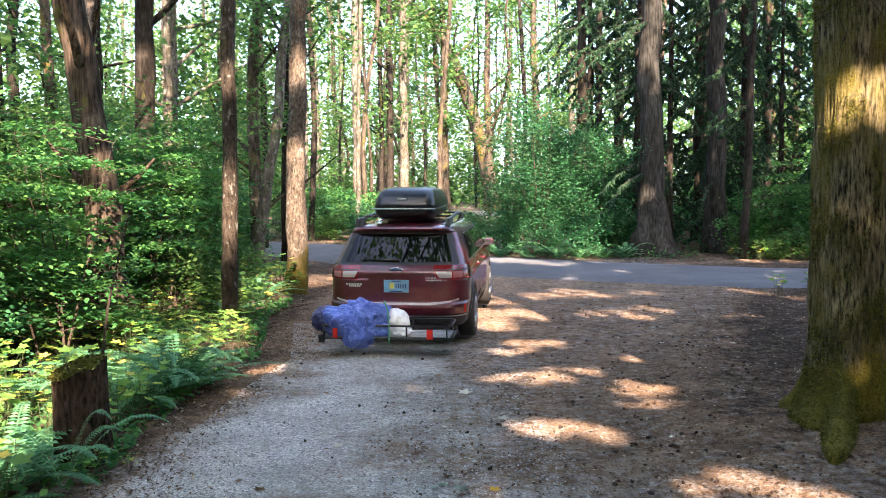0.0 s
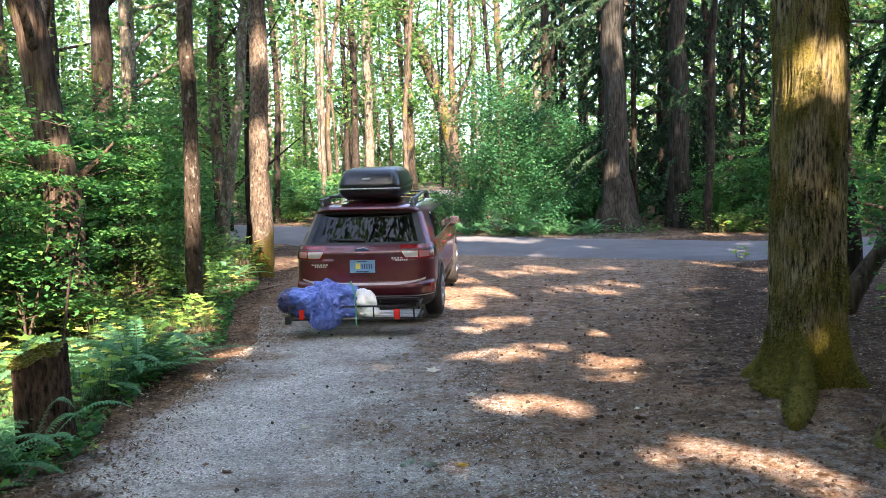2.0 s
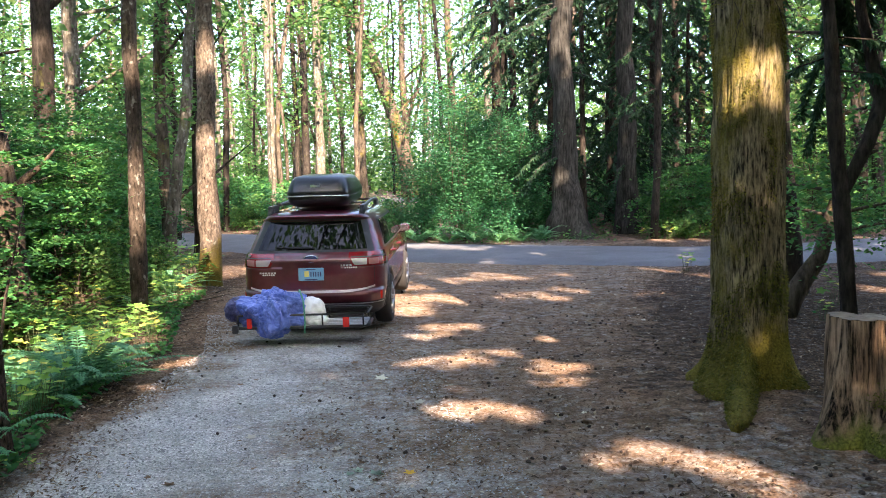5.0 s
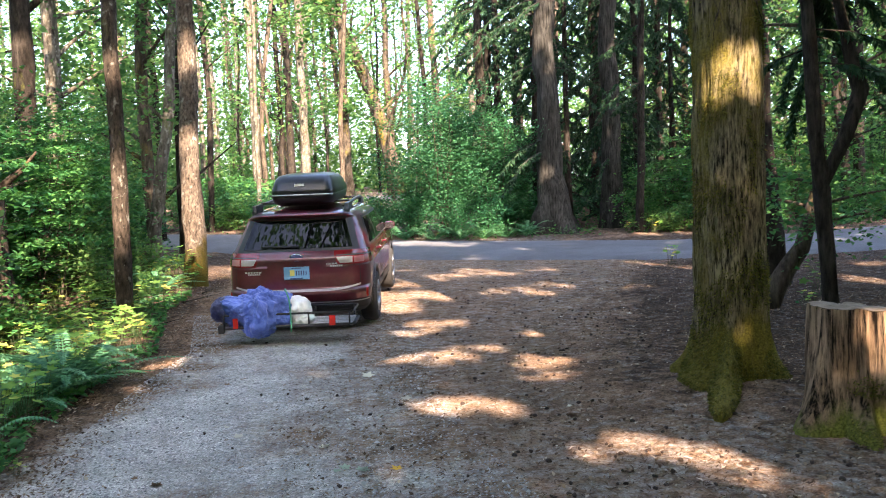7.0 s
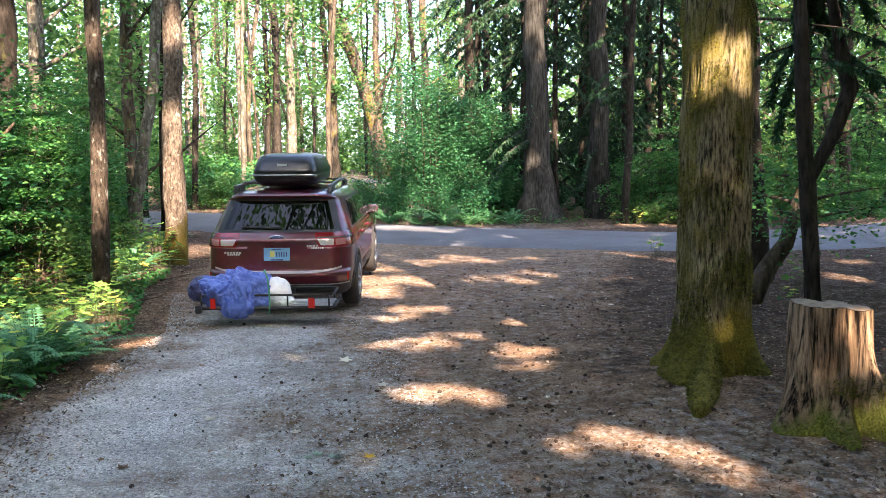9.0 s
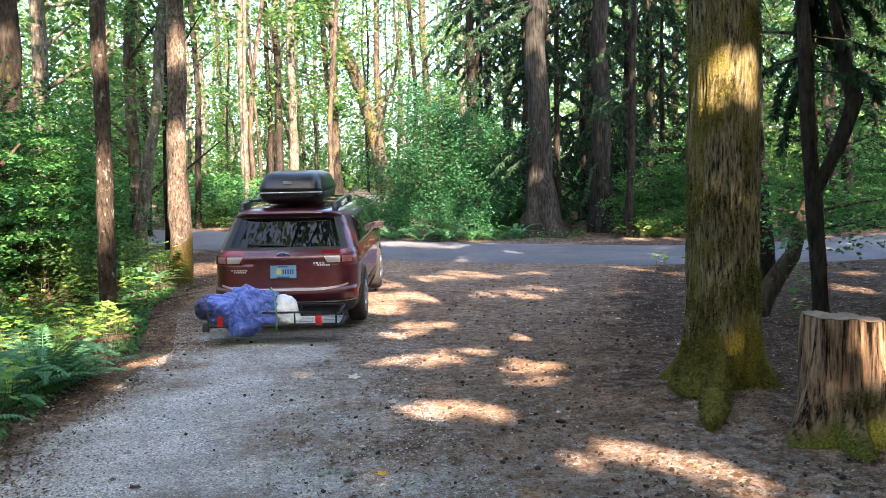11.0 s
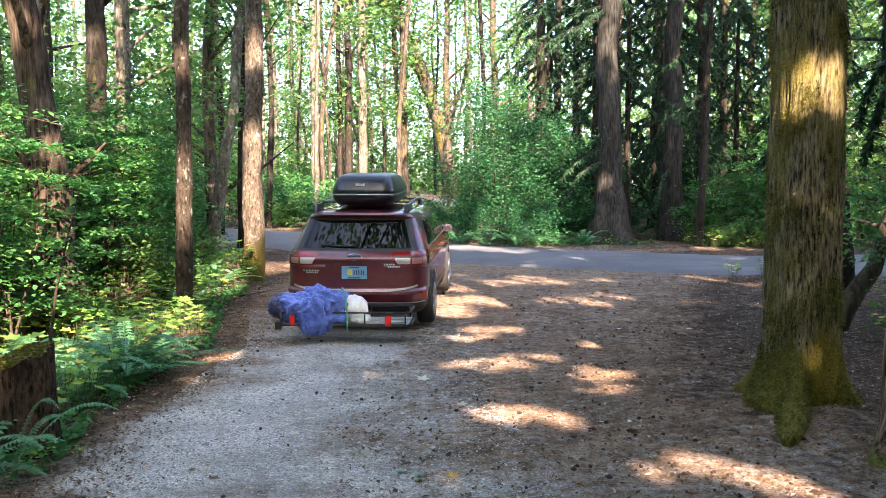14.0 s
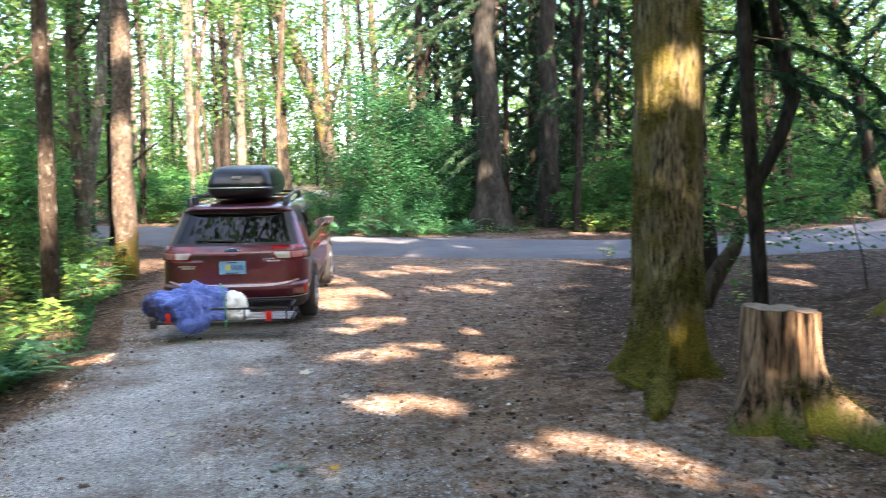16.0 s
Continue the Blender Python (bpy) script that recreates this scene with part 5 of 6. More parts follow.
for k, (a, b, r0) in enumerate(carriers):
    sel = owner == k
    ob = empty("maple_tree", Matrix.Translation(G(a, b)), "tall maple added so that its crown shades the drive", "tree", "shade trees")
    base = Vector(G(a, b))
    (V, F), pts, rad = trunk_geo((0, 0, -0.2), (0.3, 0.2, 18), r0, seed=200 + k)
    parts = [(V, F)]
    P = np.stack([lx[sel], ly[sel], z[sel]], -1) - np.array(base)
    if len(P):
        for j in range(10):
            tgt = Vector(P[cr.integers(0, len(P))])
            st = pts[18 + 2 * (j % 7)]
            mid = st.lerp(tgt, 0.5) + Vector((0, 0, 0.5))
            parts.append(tube([st, mid, tgt], [r0 * 0.3, r0 * 0.2, 0.02], 6))
    V, F = join(parts)
    poly("trunk", V, F, M["alder"], ob)
    if len(P):
        link_mesh("crown", quad_mesh("crown", leaf_quads(P, 0.34, 0.8, 0.78, 0.1, cr, face=tuple(to_sun))), M["leaf_sun"], ob)

# ---- stumps ----
def stump(x, y, r0, height, bark, top, label, seed, flare=1.3, tilt=0.06, roots=(), ragged=0.04, sink=0.25, sides=40, lean=0.0, back=0.0):
    ob = empty("stump", Matrix.Translation(G(x, y, 0)), label, "stump")
    V, F, rings = [], [], 26
    for i in range(rings):
        u = i / (rings - 1)
        for k in range(sides):
            a = 2 * math.pi * k / sides
            ax, ay = math.cos(a), math.sin(a)
            z = -sink + (height + sink) * u
            if i == rings - 1:
                z += tilt * ax + ragged * noise.noise(Vector((ax * 2, ay * 2, seed)))
            h = max(z, 0)
            rr = r0 * (1 + (flare - 1) * math.exp(-h / 0.2)) * (1 - 0.06 * u)
            for ra, ln, wd, hh in roots:
                da = (a - ra + math.pi) % (2 * math.pi) - math.pi
                rr += ln * math.exp(-(da / wd) ** 2) * math.exp(-h / hh)
            rr += r0 * (0.14 * noise.noise(Vector((ax * 4, ay * 4, z * 0.9 + seed))) + 0.13 * noise.noise(Vector((ax * 10, ay * 10, z * 1.2 + seed))))
            V.append((ax * rr, ay * rr, z))
    for i in range(rings - 1):
        for k in range(sides):
            a, b = i * sides + k, i * sides + (k + 1) % sides
            F.append((a, b, b + sides, a + sides))
    if lean:
        V = [(x_ + lean * max(z_, 0), y_, z_ + (back * y_ / r0 if z_ > height - 0.2 else 0)) for x_, y_, z_ in V]
    poly("bark", V, F, bark, ob)
    rim = [Vector(v) for v in V[-sides:]]
    mid = sum(rim, Vector()) / sides
    TV, TF = [], []
    for j, f in enumerate((1.0, 0.7, 0.4, 0.0)):
        for k in range(sides):
            p = mid.lerp(rim[k], f)
            TV.append(p + Vector((0, 0, 0.004 + (0.012 * noise.noise(p * 14) if 0 < f < 1 else 0))))
    for j in range(3):
        for k in range(sides):
            a, b = j * sides + k, j * sides + (k + 1) % sides
            TF.append((a, b, b + sides, a + sides))
    poly("cut_top", TV, TF, top, ob)
    return ob, V


so, sv = stump(-2.62, 5.8, 0.185, 0.70, M["stump_old"], M["moss_bed"], "old dark stump with a mossy top on the bank", 3, 1.15, 0.05, sides=110, lean=-0.04, back=0.045)
VA = np.array(sv[-110:]) * np.array([1, 1, 0])
c = np.repeat(VA, 24, 0) * np.sqrt(rng.uniform(0.01, 1.04, (len(VA) * 24, 1)))
c[:, 2] = 0.70 + 0.27 * c[:, 0] + 0.243 * c[:, 1] + rng.uniform(-0.005, 0.02, len(c))
c[:, 0] -= 0.028
tagged(link_mesh("moss", quad_mesh("moss", leaf_quads(c, 0.03, 0.4, 0.2)), M["moss"], so, "yellow-green moss"), kind="stuff")
s2, sv2 = stump(3.60, 5.38, 0.275, 0.84, M["stump_new"], M["cut"], "weathered split stump with a mossy root", 8, 1.18, -0.02, ((-1.18, 1.25, 0.13, 0.13), (-1.15, 0.20, 0.28, 0.34), (-0.7, 0.14, 0.4, 0.2), (-1.85, 0.30, 0.2, 0.12), (-2.75, 0.20, 0.45, 0.25)), 0.025, sides=120)
VA = np.array(sv2)
VA = VA[(VA[:, 2] < 0.33) & (VA[:, 2] > 0.0)]
VA = VA[np.abs(np.arctan2(VA[:, 1], VA[:, 0]) + 1.45) < 0.55]
c = np.repeat(VA, 26, 0) + rng.normal(0, 0.02, (len(VA) * 26, 3)) * np.array([1, 1, 2.2])
k_ = np.array([noise.noise(Vector((p[0] * 3, p[1] * 3, p[2] * 4))) for p in c]) > -0.02
tagged(link_mesh("moss", quad_mesh("moss", leaf_quads(c[k_], 0.022, 0.4, 0.3)), M["moss"], s2, "green moss on the root"), kind="stuff")
# mossy tree foot at the right edge of the clearing
ob = empty("maple_tree", Matrix.Translation(G(9.75, 9.7, -0.3)), "huge mossy tree foot at the clearing's edge", "tree")
poly("trunk", *trunk_geo((0, 0, -0.3), (0.9, 0.2, 12), 0.5, seed=7, flare=3.7, sides=28, rings=30)[0], M["big"], ob)
# sapling stem on the bank, and a bare twig at the clearing
ob = empty("sapling", Matrix.Translation(G(-2.93, 6.8)), "thin bare sapling beside the old stump", "sapling")
poly("stem", *tube([(0, 0, -0.1), (0.03, 0, 0.6), (0.10, 0, 1.1), (0.22, 0, 1.6), (0.3, 0, 1.9)], [0.016, 0.014, 0.011, 0.008, 0.004], 7), M["twig"], ob)
c = np.array([(0.2, 0, 1.5)]) + rng.normal(0, 0.16, (60, 3))
link_mesh("foliage", quad_mesh("foliage", leaf_quads(c, 0.09, 0.6, 0.6)), M["leaf_sun"], ob)
ob = empty("sapling", Matrix.Translation(G(9.2, 12.0)), "bare leaning twig by the road", "sapling")
parts = [tube([(0.05, 0, -0.05), (-0.05, 0, 0.5), (-0.3, 0, 1.3), (-0.62, 0, 1.9)], [0.014, 0.012, 0.009, 0.004], 6)]
for k in range(6):
    parts.append(limb((-0.02 - 0.04 * k, 0, 0.35 + 0.2 * k), (1, 0.3 * (-1) ** k, -0.5), 0.5, 0.005, 40 + k)[0])
poly("stem", *join(parts), M["dark"], ob)
# dead branches lying in the undergrowth
for k, (x, y, a, ln) in enumerate([(-3.7, 8.3, 0.4, 1.2), (-4.2, 8.9, 2.9, 1.0), (-2.75, 13.9, 1.2, 1.4), (-2.6, 14.9, 1.5, 1.2), (-2.85, 12.0, 1.1, 1.0), (6.2, 7.6, 0.4, 0.8)]):
    ob, _ = limb((0, 0, 0.03), (math.cos(a), math.sin(a), 0.12 if k < 2 else 0.0), ln, 0.014, 60 + k)
    b_ = poly("fallen_branch", *ob, M["snag"] if k > 1 else M["cut"])
    b_.matrix_world = Matrix.Translation(G(x, y, 0.03 if k > 1 else 0.2))
    tagged(b_, "dead bare branch lying on the ground", "branch", "fallen branches")


# ---- cones, fallen leaves, pebbles and litter ----
def cone_mesh():
    V, F = [], []
    prof = [(-0.028, 0.004), (-0.022, 0.014), (-0.010, 0.019), (0.004, 0.018), (0.018, 0.013), (0.030, 0.003)]
    for i, (x, r_) in enumerate(prof):
        for k in range(7):
            a = 2 * math.pi * (k + 0.5 * (i % 2)) / 7
            rr = r_ * (1.18 if k % 2 else 0.88)
            V.append((x, math.cos(a) * rr, math.sin(a) * rr + 0.014))
    for i in range(5):
        for k in range(7):
            a, b = i * 7 + k, i * 7 + (k + 1) % 7
            F.append((a, b, b + 7, a + 7))
    F += [tuple(range(6, -1, -1)), tuple(range(35, 42))]
    me = bpy.data.meshes.new("cone")
    me.from_pydata(V, [], F)
    me.materials.append(M["cone"])
    return me


sr_ = np.random.default_rng(101)
cm = cone_mesh()
spots_c = []
while len(spots_c) < 300:
    y = 4.2 + 12 * sr_.uniform() ** 1.3
    x = sr_.uniform(-2.2, 3.4) if sr_.uniform() < 0.25 else sr_.normal(1.8 + 0.1 * y, 0.9)
    l_, r_ = np.interp(y, EDGE_Y, EDGE_X) + 0.2, np.interp(y, RIGHT_Y, RIGHT_X) + 1.2
    if not l_ < x < r_ or (x - 3.42) ** 2 + (y - 6.85) ** 2 < 1.2 or (-1.8 < x < 0.6 and y > 11):
        continue
    spots_c.append((x, y))
for x, y in spots_c:
    ob = new("fir_cone", cm)
    s = sr_.uniform(0.42, 0.8)
    ob.matrix_world = Matrix.Translation((x, y, float(top_z(x, y)) - 0.002)) @ Matrix.Rotation(sr_.uniform(0, 6.28), 4, "Z") @ Matrix.Diagonal((s, s, s, 1))
    tagged(ob, "small dark fir cone lying on the drive", "cone", "fir cones")


def fallen_leaf_mesh(name, mat):
    pts = lobed_leaf(np.zeros(3), np.array([1.0, 0, 0]), np.array([0, 0, 1.0]), 0.16)
    bm = bmesh.new()
    vs = [bm.verts.new(tuple(p + np.array([0, 0, 0.006]))) for p in pts]
    bm.faces.new(vs)
    bmesh.ops.solidify(bm, geom=bm.faces[:], thickness=0.002)
    me = bpy.data.meshes.new(name)
    bm.to_mesh(me)
    bm.free()
    me.materials.append(mat)
    return me


leafm = {k: fallen_leaf_mesh("leaf", M[k]) for k in ("pale_leaf", "yellow_leaf", "litter", "grey_leaf")}
leaf_list = [(0.5, 7.05, "pale_leaf", 0.9), (0.18, 8.05, "pale_leaf", 1.2), (0.33, 5.1, "yellow_leaf", 0.75), (0.10, 5.12, "grey_leaf", 0.95), (0.0, 5.2, "grey_leaf", 0.7), (-0.06, 5.14, "grey_leaf", 0.6)]
for k in range(70):
    y = 4.3 + 11 * sr_.uniform() ** 1.2
    x = sr_.uniform(-1.9, 4.6)
    if (x - 3.42) ** 2 + (y - 6.85) ** 2 < 0.9 or (-1.9 < x < 0.8 and y > 10.2) or x < np.interp(y, EDGE_Y, EDGE_X) + 0.1:
        continue
    leaf_list.append((x, y, ("pale_leaf", "litter", "litter")[k % 3], sr_.uniform(0.4, 0.9)))
for x, y, k, s in leaf_list:
    ob = new("fallen_leaf", leafm[k])
    ob.matrix_world = Matrix.Translation((x, y, float(top_z(x, y)) + 0.004)) @ Euler((sr_.normal(0, 0.12), sr_.normal(0, 0.12), sr_.uniform(0, 6.28))).to_matrix().to_4x4() @ Matrix.Diagonal((s, s, s, 1))
    tagged(ob, {"pale_leaf": "pale dry maple leaf lying on the drive", "yellow_leaf": "yellow maple leaf lying on the drive", "litter": "brown dry leaf lying on the ground", "grey_leaf": "grey-green maple leaf lying on the drive"}[k], "leaf", "fallen leaves")


# pebbles
n_ = 22000
y = 3.9 + 9 * sr_.uniform(0, 1, n_) ** 1.5
x = np.interp(y, EDGE_Y, EDGE_X) + 0.15 + 2.9 * sr_.uniform(0, 1, n_) ** 1.5
z = top_z(x, y)
s = sr_.uniform(0.004, 0.012, n_) * (1 + (sr_.uniform(0, 1, n_) > 0.97) * 1.0)
octa = np.array([(1, 0, 0), (0, 1, 0), (-1, 0, 0), (0, -1, 0), (0, 0, 0.7), (0, 0, -0.7)])
V = (octa[None] * s[:, None, None] * sr_.uniform(0.6, 1.3, (n_, 6, 1)) + np.stack([x, y, z + s * 0.2], -1)[:, None]).reshape(-1, 3)
F0 = np.array([(0, 1, 4), (1, 2, 4), (2, 3, 4), (3, 0, 4)])
F = (F0[None] + 6 * np.arange(n_)[:, None, None]).reshape(-1, 3)
me = bpy.data.meshes.new("gravel")
me.from_pydata(V.tolist(), [], F.tolist())
tagged(link_mesh("gravel", me, M["pebble"]), "loose grey pebbles on the drive", "gravel", kind="stuff")
# needle and leaf litter
def strew(name, n_, length, width, mat, label, mid, spread_x):
    y = 3.9 + 15 * sr_.uniform(0, 1, n_) ** 1.4
    side = sr_.uniform(0, 1, n_)
    lx_, rx_ = np.interp(y, EDGE_Y, EDGE_X), np.interp(y, RIGHT_Y, RIGHT_X)
    x = np.where(side < 0.2, lx_ + sr_.normal(-0.12, 0.26, n_), np.where(side < 0.85, rx_ + sr_.normal(mid, spread_x, n_), lx_ + (rx_ - lx_) * sr_.uniform(0.35, 1, n_)))
    c = np.stack([x, y, top_z(x, y) + 0.008], -1)
    tagged(link_mesh(name, quad_mesh(name, leaf_quads(c, length, width, 0.88, 0.0, sr_)), mat), label, "litter", kind="stuff")


strew("needle_litter", 46000, 0.042, 0.12, M["litter"], "dry reddish needles and twig bits on the ground", 1.2, 1.7)
strew("leaf_litter", 20000, 0.04, 0.55, M["leaf_bits"], "small dry leaf bits on the dark soil", 1.6, 1.6)

# ---- the car ----
def paint_mat():
    m, n, l, b = node_mat("red_paint")
    t = noise_tex(n, l, 3.0, 6)
    r = ramp(n, [(0.3, (0.070, 0.0025, 0.010)), (0.7, (0.090, 0.0035, 0.014))])
    l.new(t.outputs[0], r.inputs[0])
    dust = noise_tex(n, l, 14, 6, rough=0.7)
    dr = ramp(n, [(0.35, (0.0, 0.0, 0.0)), (0.80, (0.07, 0.07, 0.07))])
    l.new(dust.outputs[0], dr.inputs[0])
    l.new(mix_col(n, l, dr.outputs[0], r.outputs[0], (0.30, 0.23, 0.19)), b.inputs["Base Color"])
    b.inputs["Roughness"].default_value, b.inputs["Metallic"].default_value = 0.28, 0.25
    b.inputs["Coat Weight"].default_value, b.inputs["Coat Roughness"].default_value = 1.0, 0.04
    return m


P_ = {"paint": paint_mat(), "black": plain("black_plastic", (0.018, 0.018, 0.019), 0.6), "glass": plain("tinted_glass", (0.003, 0.0035, 0.004), 0.02, spec=0.25),
      "red_lamp": plain("red_lens", (0.20, 0.006, 0.010), 0.12, coat=1.0), "clear_lamp": plain("clear_lens", (0.40, 0.36, 0.35), 0.12, coat=1.0), "pink_lamp": plain("pink_lens", (0.36, 0.16, 0.16), 0.12, coat=1.0), "chrome": plain("chrome", (0.62, 0.62, 0.63), 0.18, 1.0),
      "rubber": plain("tyre_rubber", (0.02, 0.02, 0.02), 0.9), "alloy": plain("alloy", (0.36, 0.36, 0.37), 0.35, 1.0), "box": plain("box_shell", (0.009, 0.010, 0.012), 0.28, spec=0.5, vary=0.3),
      "steel": plain("worn_steel", (0.60, 0.60, 0.61), 0.42, 0.85), "tray": plain("black_steel", (0.02, 0.02, 0.022), 0.45, 0.3), "plate": plain("plate_blue", (0.13, 0.30, 0.46), 0.4), "plate_y": plain("plate_yellow", (0.60, 0.52, 0.12), 0.4), "ink": plain("plate_ink", (0.02, 0.03, 0.10), 0.5),
      "strap": plain("green_strap", (0.04, 0.22, 0.12), 0.7), "bag": surf("white_bag", (0.66, 0.65, 0.63), (0.86, 0.85, 0.83), 14, 0.7, 0.5), "reflector": plain("red_reflector", (0.55, 0.02, 0.012), 0.25), "grey": plain("grey_badge", (0.55, 0.56, 0.58), 0.3, 0.6),
      "sky_edge": plain("dusty_sky_edge", (0.42, 0.36, 0.36), 0.45, 0.2), "rail": plain("rail_grey", (0.055, 0.062, 0.075), 0.42)}


def tarp_mat(name, a, b_):
    m, n, l, b = node_mat(name)
    t = noise_tex(n, l, 7, 6, rough=0.6)
    r = ramp(n, [(0.3, a), (0.7, b_)])
    l.new(t.outputs[0], r.inputs[0])
    l.new(r.outputs[0], b.inputs["Base Color"])
    b.inputs["Roughness"].default_value = 0.38
    b.inputs["Specular IOR Level"].default_value = 0.5
    tc = n.new("ShaderNodeTexCoord")
    warp = noise_tex(n, l, 4, 3)
    bent = mix_col(n, l, 0.25, tc.outputs["Object"], warp.outputs["Color"])
    cr_ = n.new("ShaderNodeTexVoronoi")
    cr_.feature = "DISTANCE_TO_EDGE"
    cr_.inputs["Scale"].default_value = 8.0
    l.new(bent, cr_.inputs["Vector"])
    both = n.new("ShaderNodeMath")
    l.new(t.outputs[0], both.inputs[0])
    l.new(cr_.outputs["Distance"], both.inputs[1])
    bump_on(n, l, b, both.outputs[0], 1.0, 0.055)
    return m


P_["tarp"] = tarp_mat("blue_tarp", (0.030, 0.075, 0.34), (0.15, 0.22, 0.60))
P_["navy"] = tarp_mat("navy_cloth", (0.02, 0.022, 0.075), (0.05, 0.055, 0.17))

LV = np.array([  # height, half width, rear, front, corner radius
    (0.24, 0.80, 0.30, 4.55, 0.20), (0.32, 0.87, 0.12, 4.68, 0.26), (0.45, 0.900, 0.03, 4.77, 0.30), (0.54, 0.912, 0.00, 4.80, 0.31), (0.575, 0.915, 0.01, 4.80, 0.31), (0.605, 0.913, 0.075, 4.79, 0.30),
    (0.80, 0.912, 0.095, 4.76, 0.30), (0.90, 0.912, 0.10, 4.66, 0.30), (0.985, 0.905, 0.10, 4.45, 0.30), (1.015, 0.90, 0.125, 4.25, 0.29), (1.055, 0.885, 0.16, 3.85, 0.28), (1.09, 0.880, 0.20, 3.66, 0.27),
    (1.25, 0.855, 0.335, 3.32, 0.25), (1.40, 0.805, 0.455, 2.98, 0.23), (1.485, 0.760, 0.515, 2.76, 0.22), (1.51, 0.74, 0.455, 2.70, 0.22), (1.545, 0.705, 0.425, 2.60, 0.24), (1.575, 0.655, 0.48, 2.50, 0.26), (1.600, 0.57, 0.60, 2.35, 0.28), (1.615, 0.40, 0.90, 2.1, 0.30), (1.62, 0.15, 1.3, 1.9, 0.14)])


def level(z):
    return [float(np.interp(z, LV[:, 0], LV[:, k])) for k in (1, 2, 3, 4)]


def outline(z, nr=16, nc=10, ns=110, nf=10):
    """Right half of the car's outline at a height, from the middle of the rear to the middle of the front."""
    w, yr, yf, rc = level(z)
    rf = min(0.45, rc * 1.5)
    pts = []
    for i in range(nr):
        x = (w - rc) * i / nr
        pts.append((x, yr + 0.05 * (x / w) ** 2))
    y0 = yr + 0.05 * ((w - rc) / w) ** 2
    for i in range(nc):
        a = math.pi / 2 * i / nc
        pts.append((w - rc + rc * math.sin(a), y0 + rc * (1 - math.cos(a))))
    for i in range(ns):
        u = i / ns
        pts.append((w, y0 + rc + (yf - rf - y0 - rc) * u))
    for i in range(nc):
        a = math.pi / 2 * i / nc
        pts.append((w - rf + rf * math.cos(a), yf - rf + rf * math.sin(a)))
    for i in range(nf + 1):
        pts.append(((w - rf) * (1 - i / nf), yf))
    p = np.array(pts)
    # tuck the ends of the flanks in a little
    p[:, 0] *= 1 - 0.05 * np.clip((p[:, 1] - 3.2) / 1.6, 0, 1) ** 2 - 0.03 * np.clip((1.0 - p[:, 1]) / 1.0, 0, 1) ** 2 - 0.10 * min(1, max(0, (z - 1.05) / 0.3)) * np.clip((1.7 - p[:, 1]) / 1.25, 0, 1) ** 2
    return p


def on_shell(z, s, off=0.0):
    """A point on the shell at height z, s metres round from the rear middle (negative: left)."""
    p = outline(z, 24, 16, 60, 10)
    q = outline(z + 0.01, 24, 16, 60, 10)
    L = np.concatenate([[0], np.cumsum(np.linalg.norm(np.diff(p, axis=0), axis=1))])
    a = min(abs(s), L[-1])
    i = min(int(np.searchsorted(L, a, "right")) - 1, len(p) - 2)
    u = (a - L[i]) / max(1e-9, L[i + 1] - L[i])
    pt, up = p[i] + (p[i + 1] - p[i]) * u, q[i] + (q[i + 1] - q[i]) * u
    t = np.array([*(p[i + 1] - p[i]), 0.0])
    v = np.array([*(up - pt), 0.01])
    n = np.cross(t, v)
    n = n / max(1e-9, np.linalg.norm(n))
    r = np.array([pt[0], pt[1], z]) + n * off
    return Vector((r[0] if s >= 0 else -r[0], r[1], r[2]))


def s_at_y(z, y):
    p = outline(z, 24, 16, 60, 10)
    L = np.concatenate([[0], np.cumsum(np.linalg.norm(np.diff(p, axis=0), axis=1))])
    a, b = 24, 24 + 16 + 60
    return float(np.interp(y, p[a:b, 1], L[a:b]))


car = empty("car", Matrix.Identity(4), "dusty dark red estate car parked on the gravel drive", "car")
WHEEL_Y, WHEEL_R = (0.93, 3.675), 0.345


def build_body():
    zs = np.unique(np.concatenate([np.arange(0.24, 1.62, 0.022), LV[:, 0]]))
    rows = []
    for z in zs:
        p = outline(z)
        full = [(x, y, z) for x, y in p] + [(-x, y, z) for x, y in p[-2:0:-1]]
        rows.append(full)
    n = len(rows[0])
    V = [v for r_ in rows for v in r_]
    F, mi = [], []
    for i in range(len(rows) - 1):
        for k in range(n):
            a, b = i * n + k, i * n + (k + 1) % n
            cx, cy, cz = [(V[a][j] + V[b + n][j]) / 2 for j in range(3)]
            if abs(cx) > 0.72 and any((cy - wy) ** 2 + (cz - 0.345) ** 2 < 0.40 ** 2 for wy in WHEEL_Y):
                continue
            F.append((a, b, b + n, a + n))
            mi.append(1 if cz < 0.43 + (0.06 if 0.6 < cy < 4.2 else 0.0) else 0)
    F.append(tuple(range((len(rows) - 1) * n, len(rows) * n)))
    mi.append(0)
    F.append(tuple(range(n - 1, -1, -1)))
    mi.append(1)
    ob = poly("body", V, F, [P_["paint"], P_["black"]], car, "dusty dark red bodywork")
    ob.data.polygons.foreach_set("material_index", mi)
    bm = box(0, 2.3, 0.5, 1.3, 4.2, 0.5)
    bm_obj("underbody", bm, P_["black"], car)


build_body()


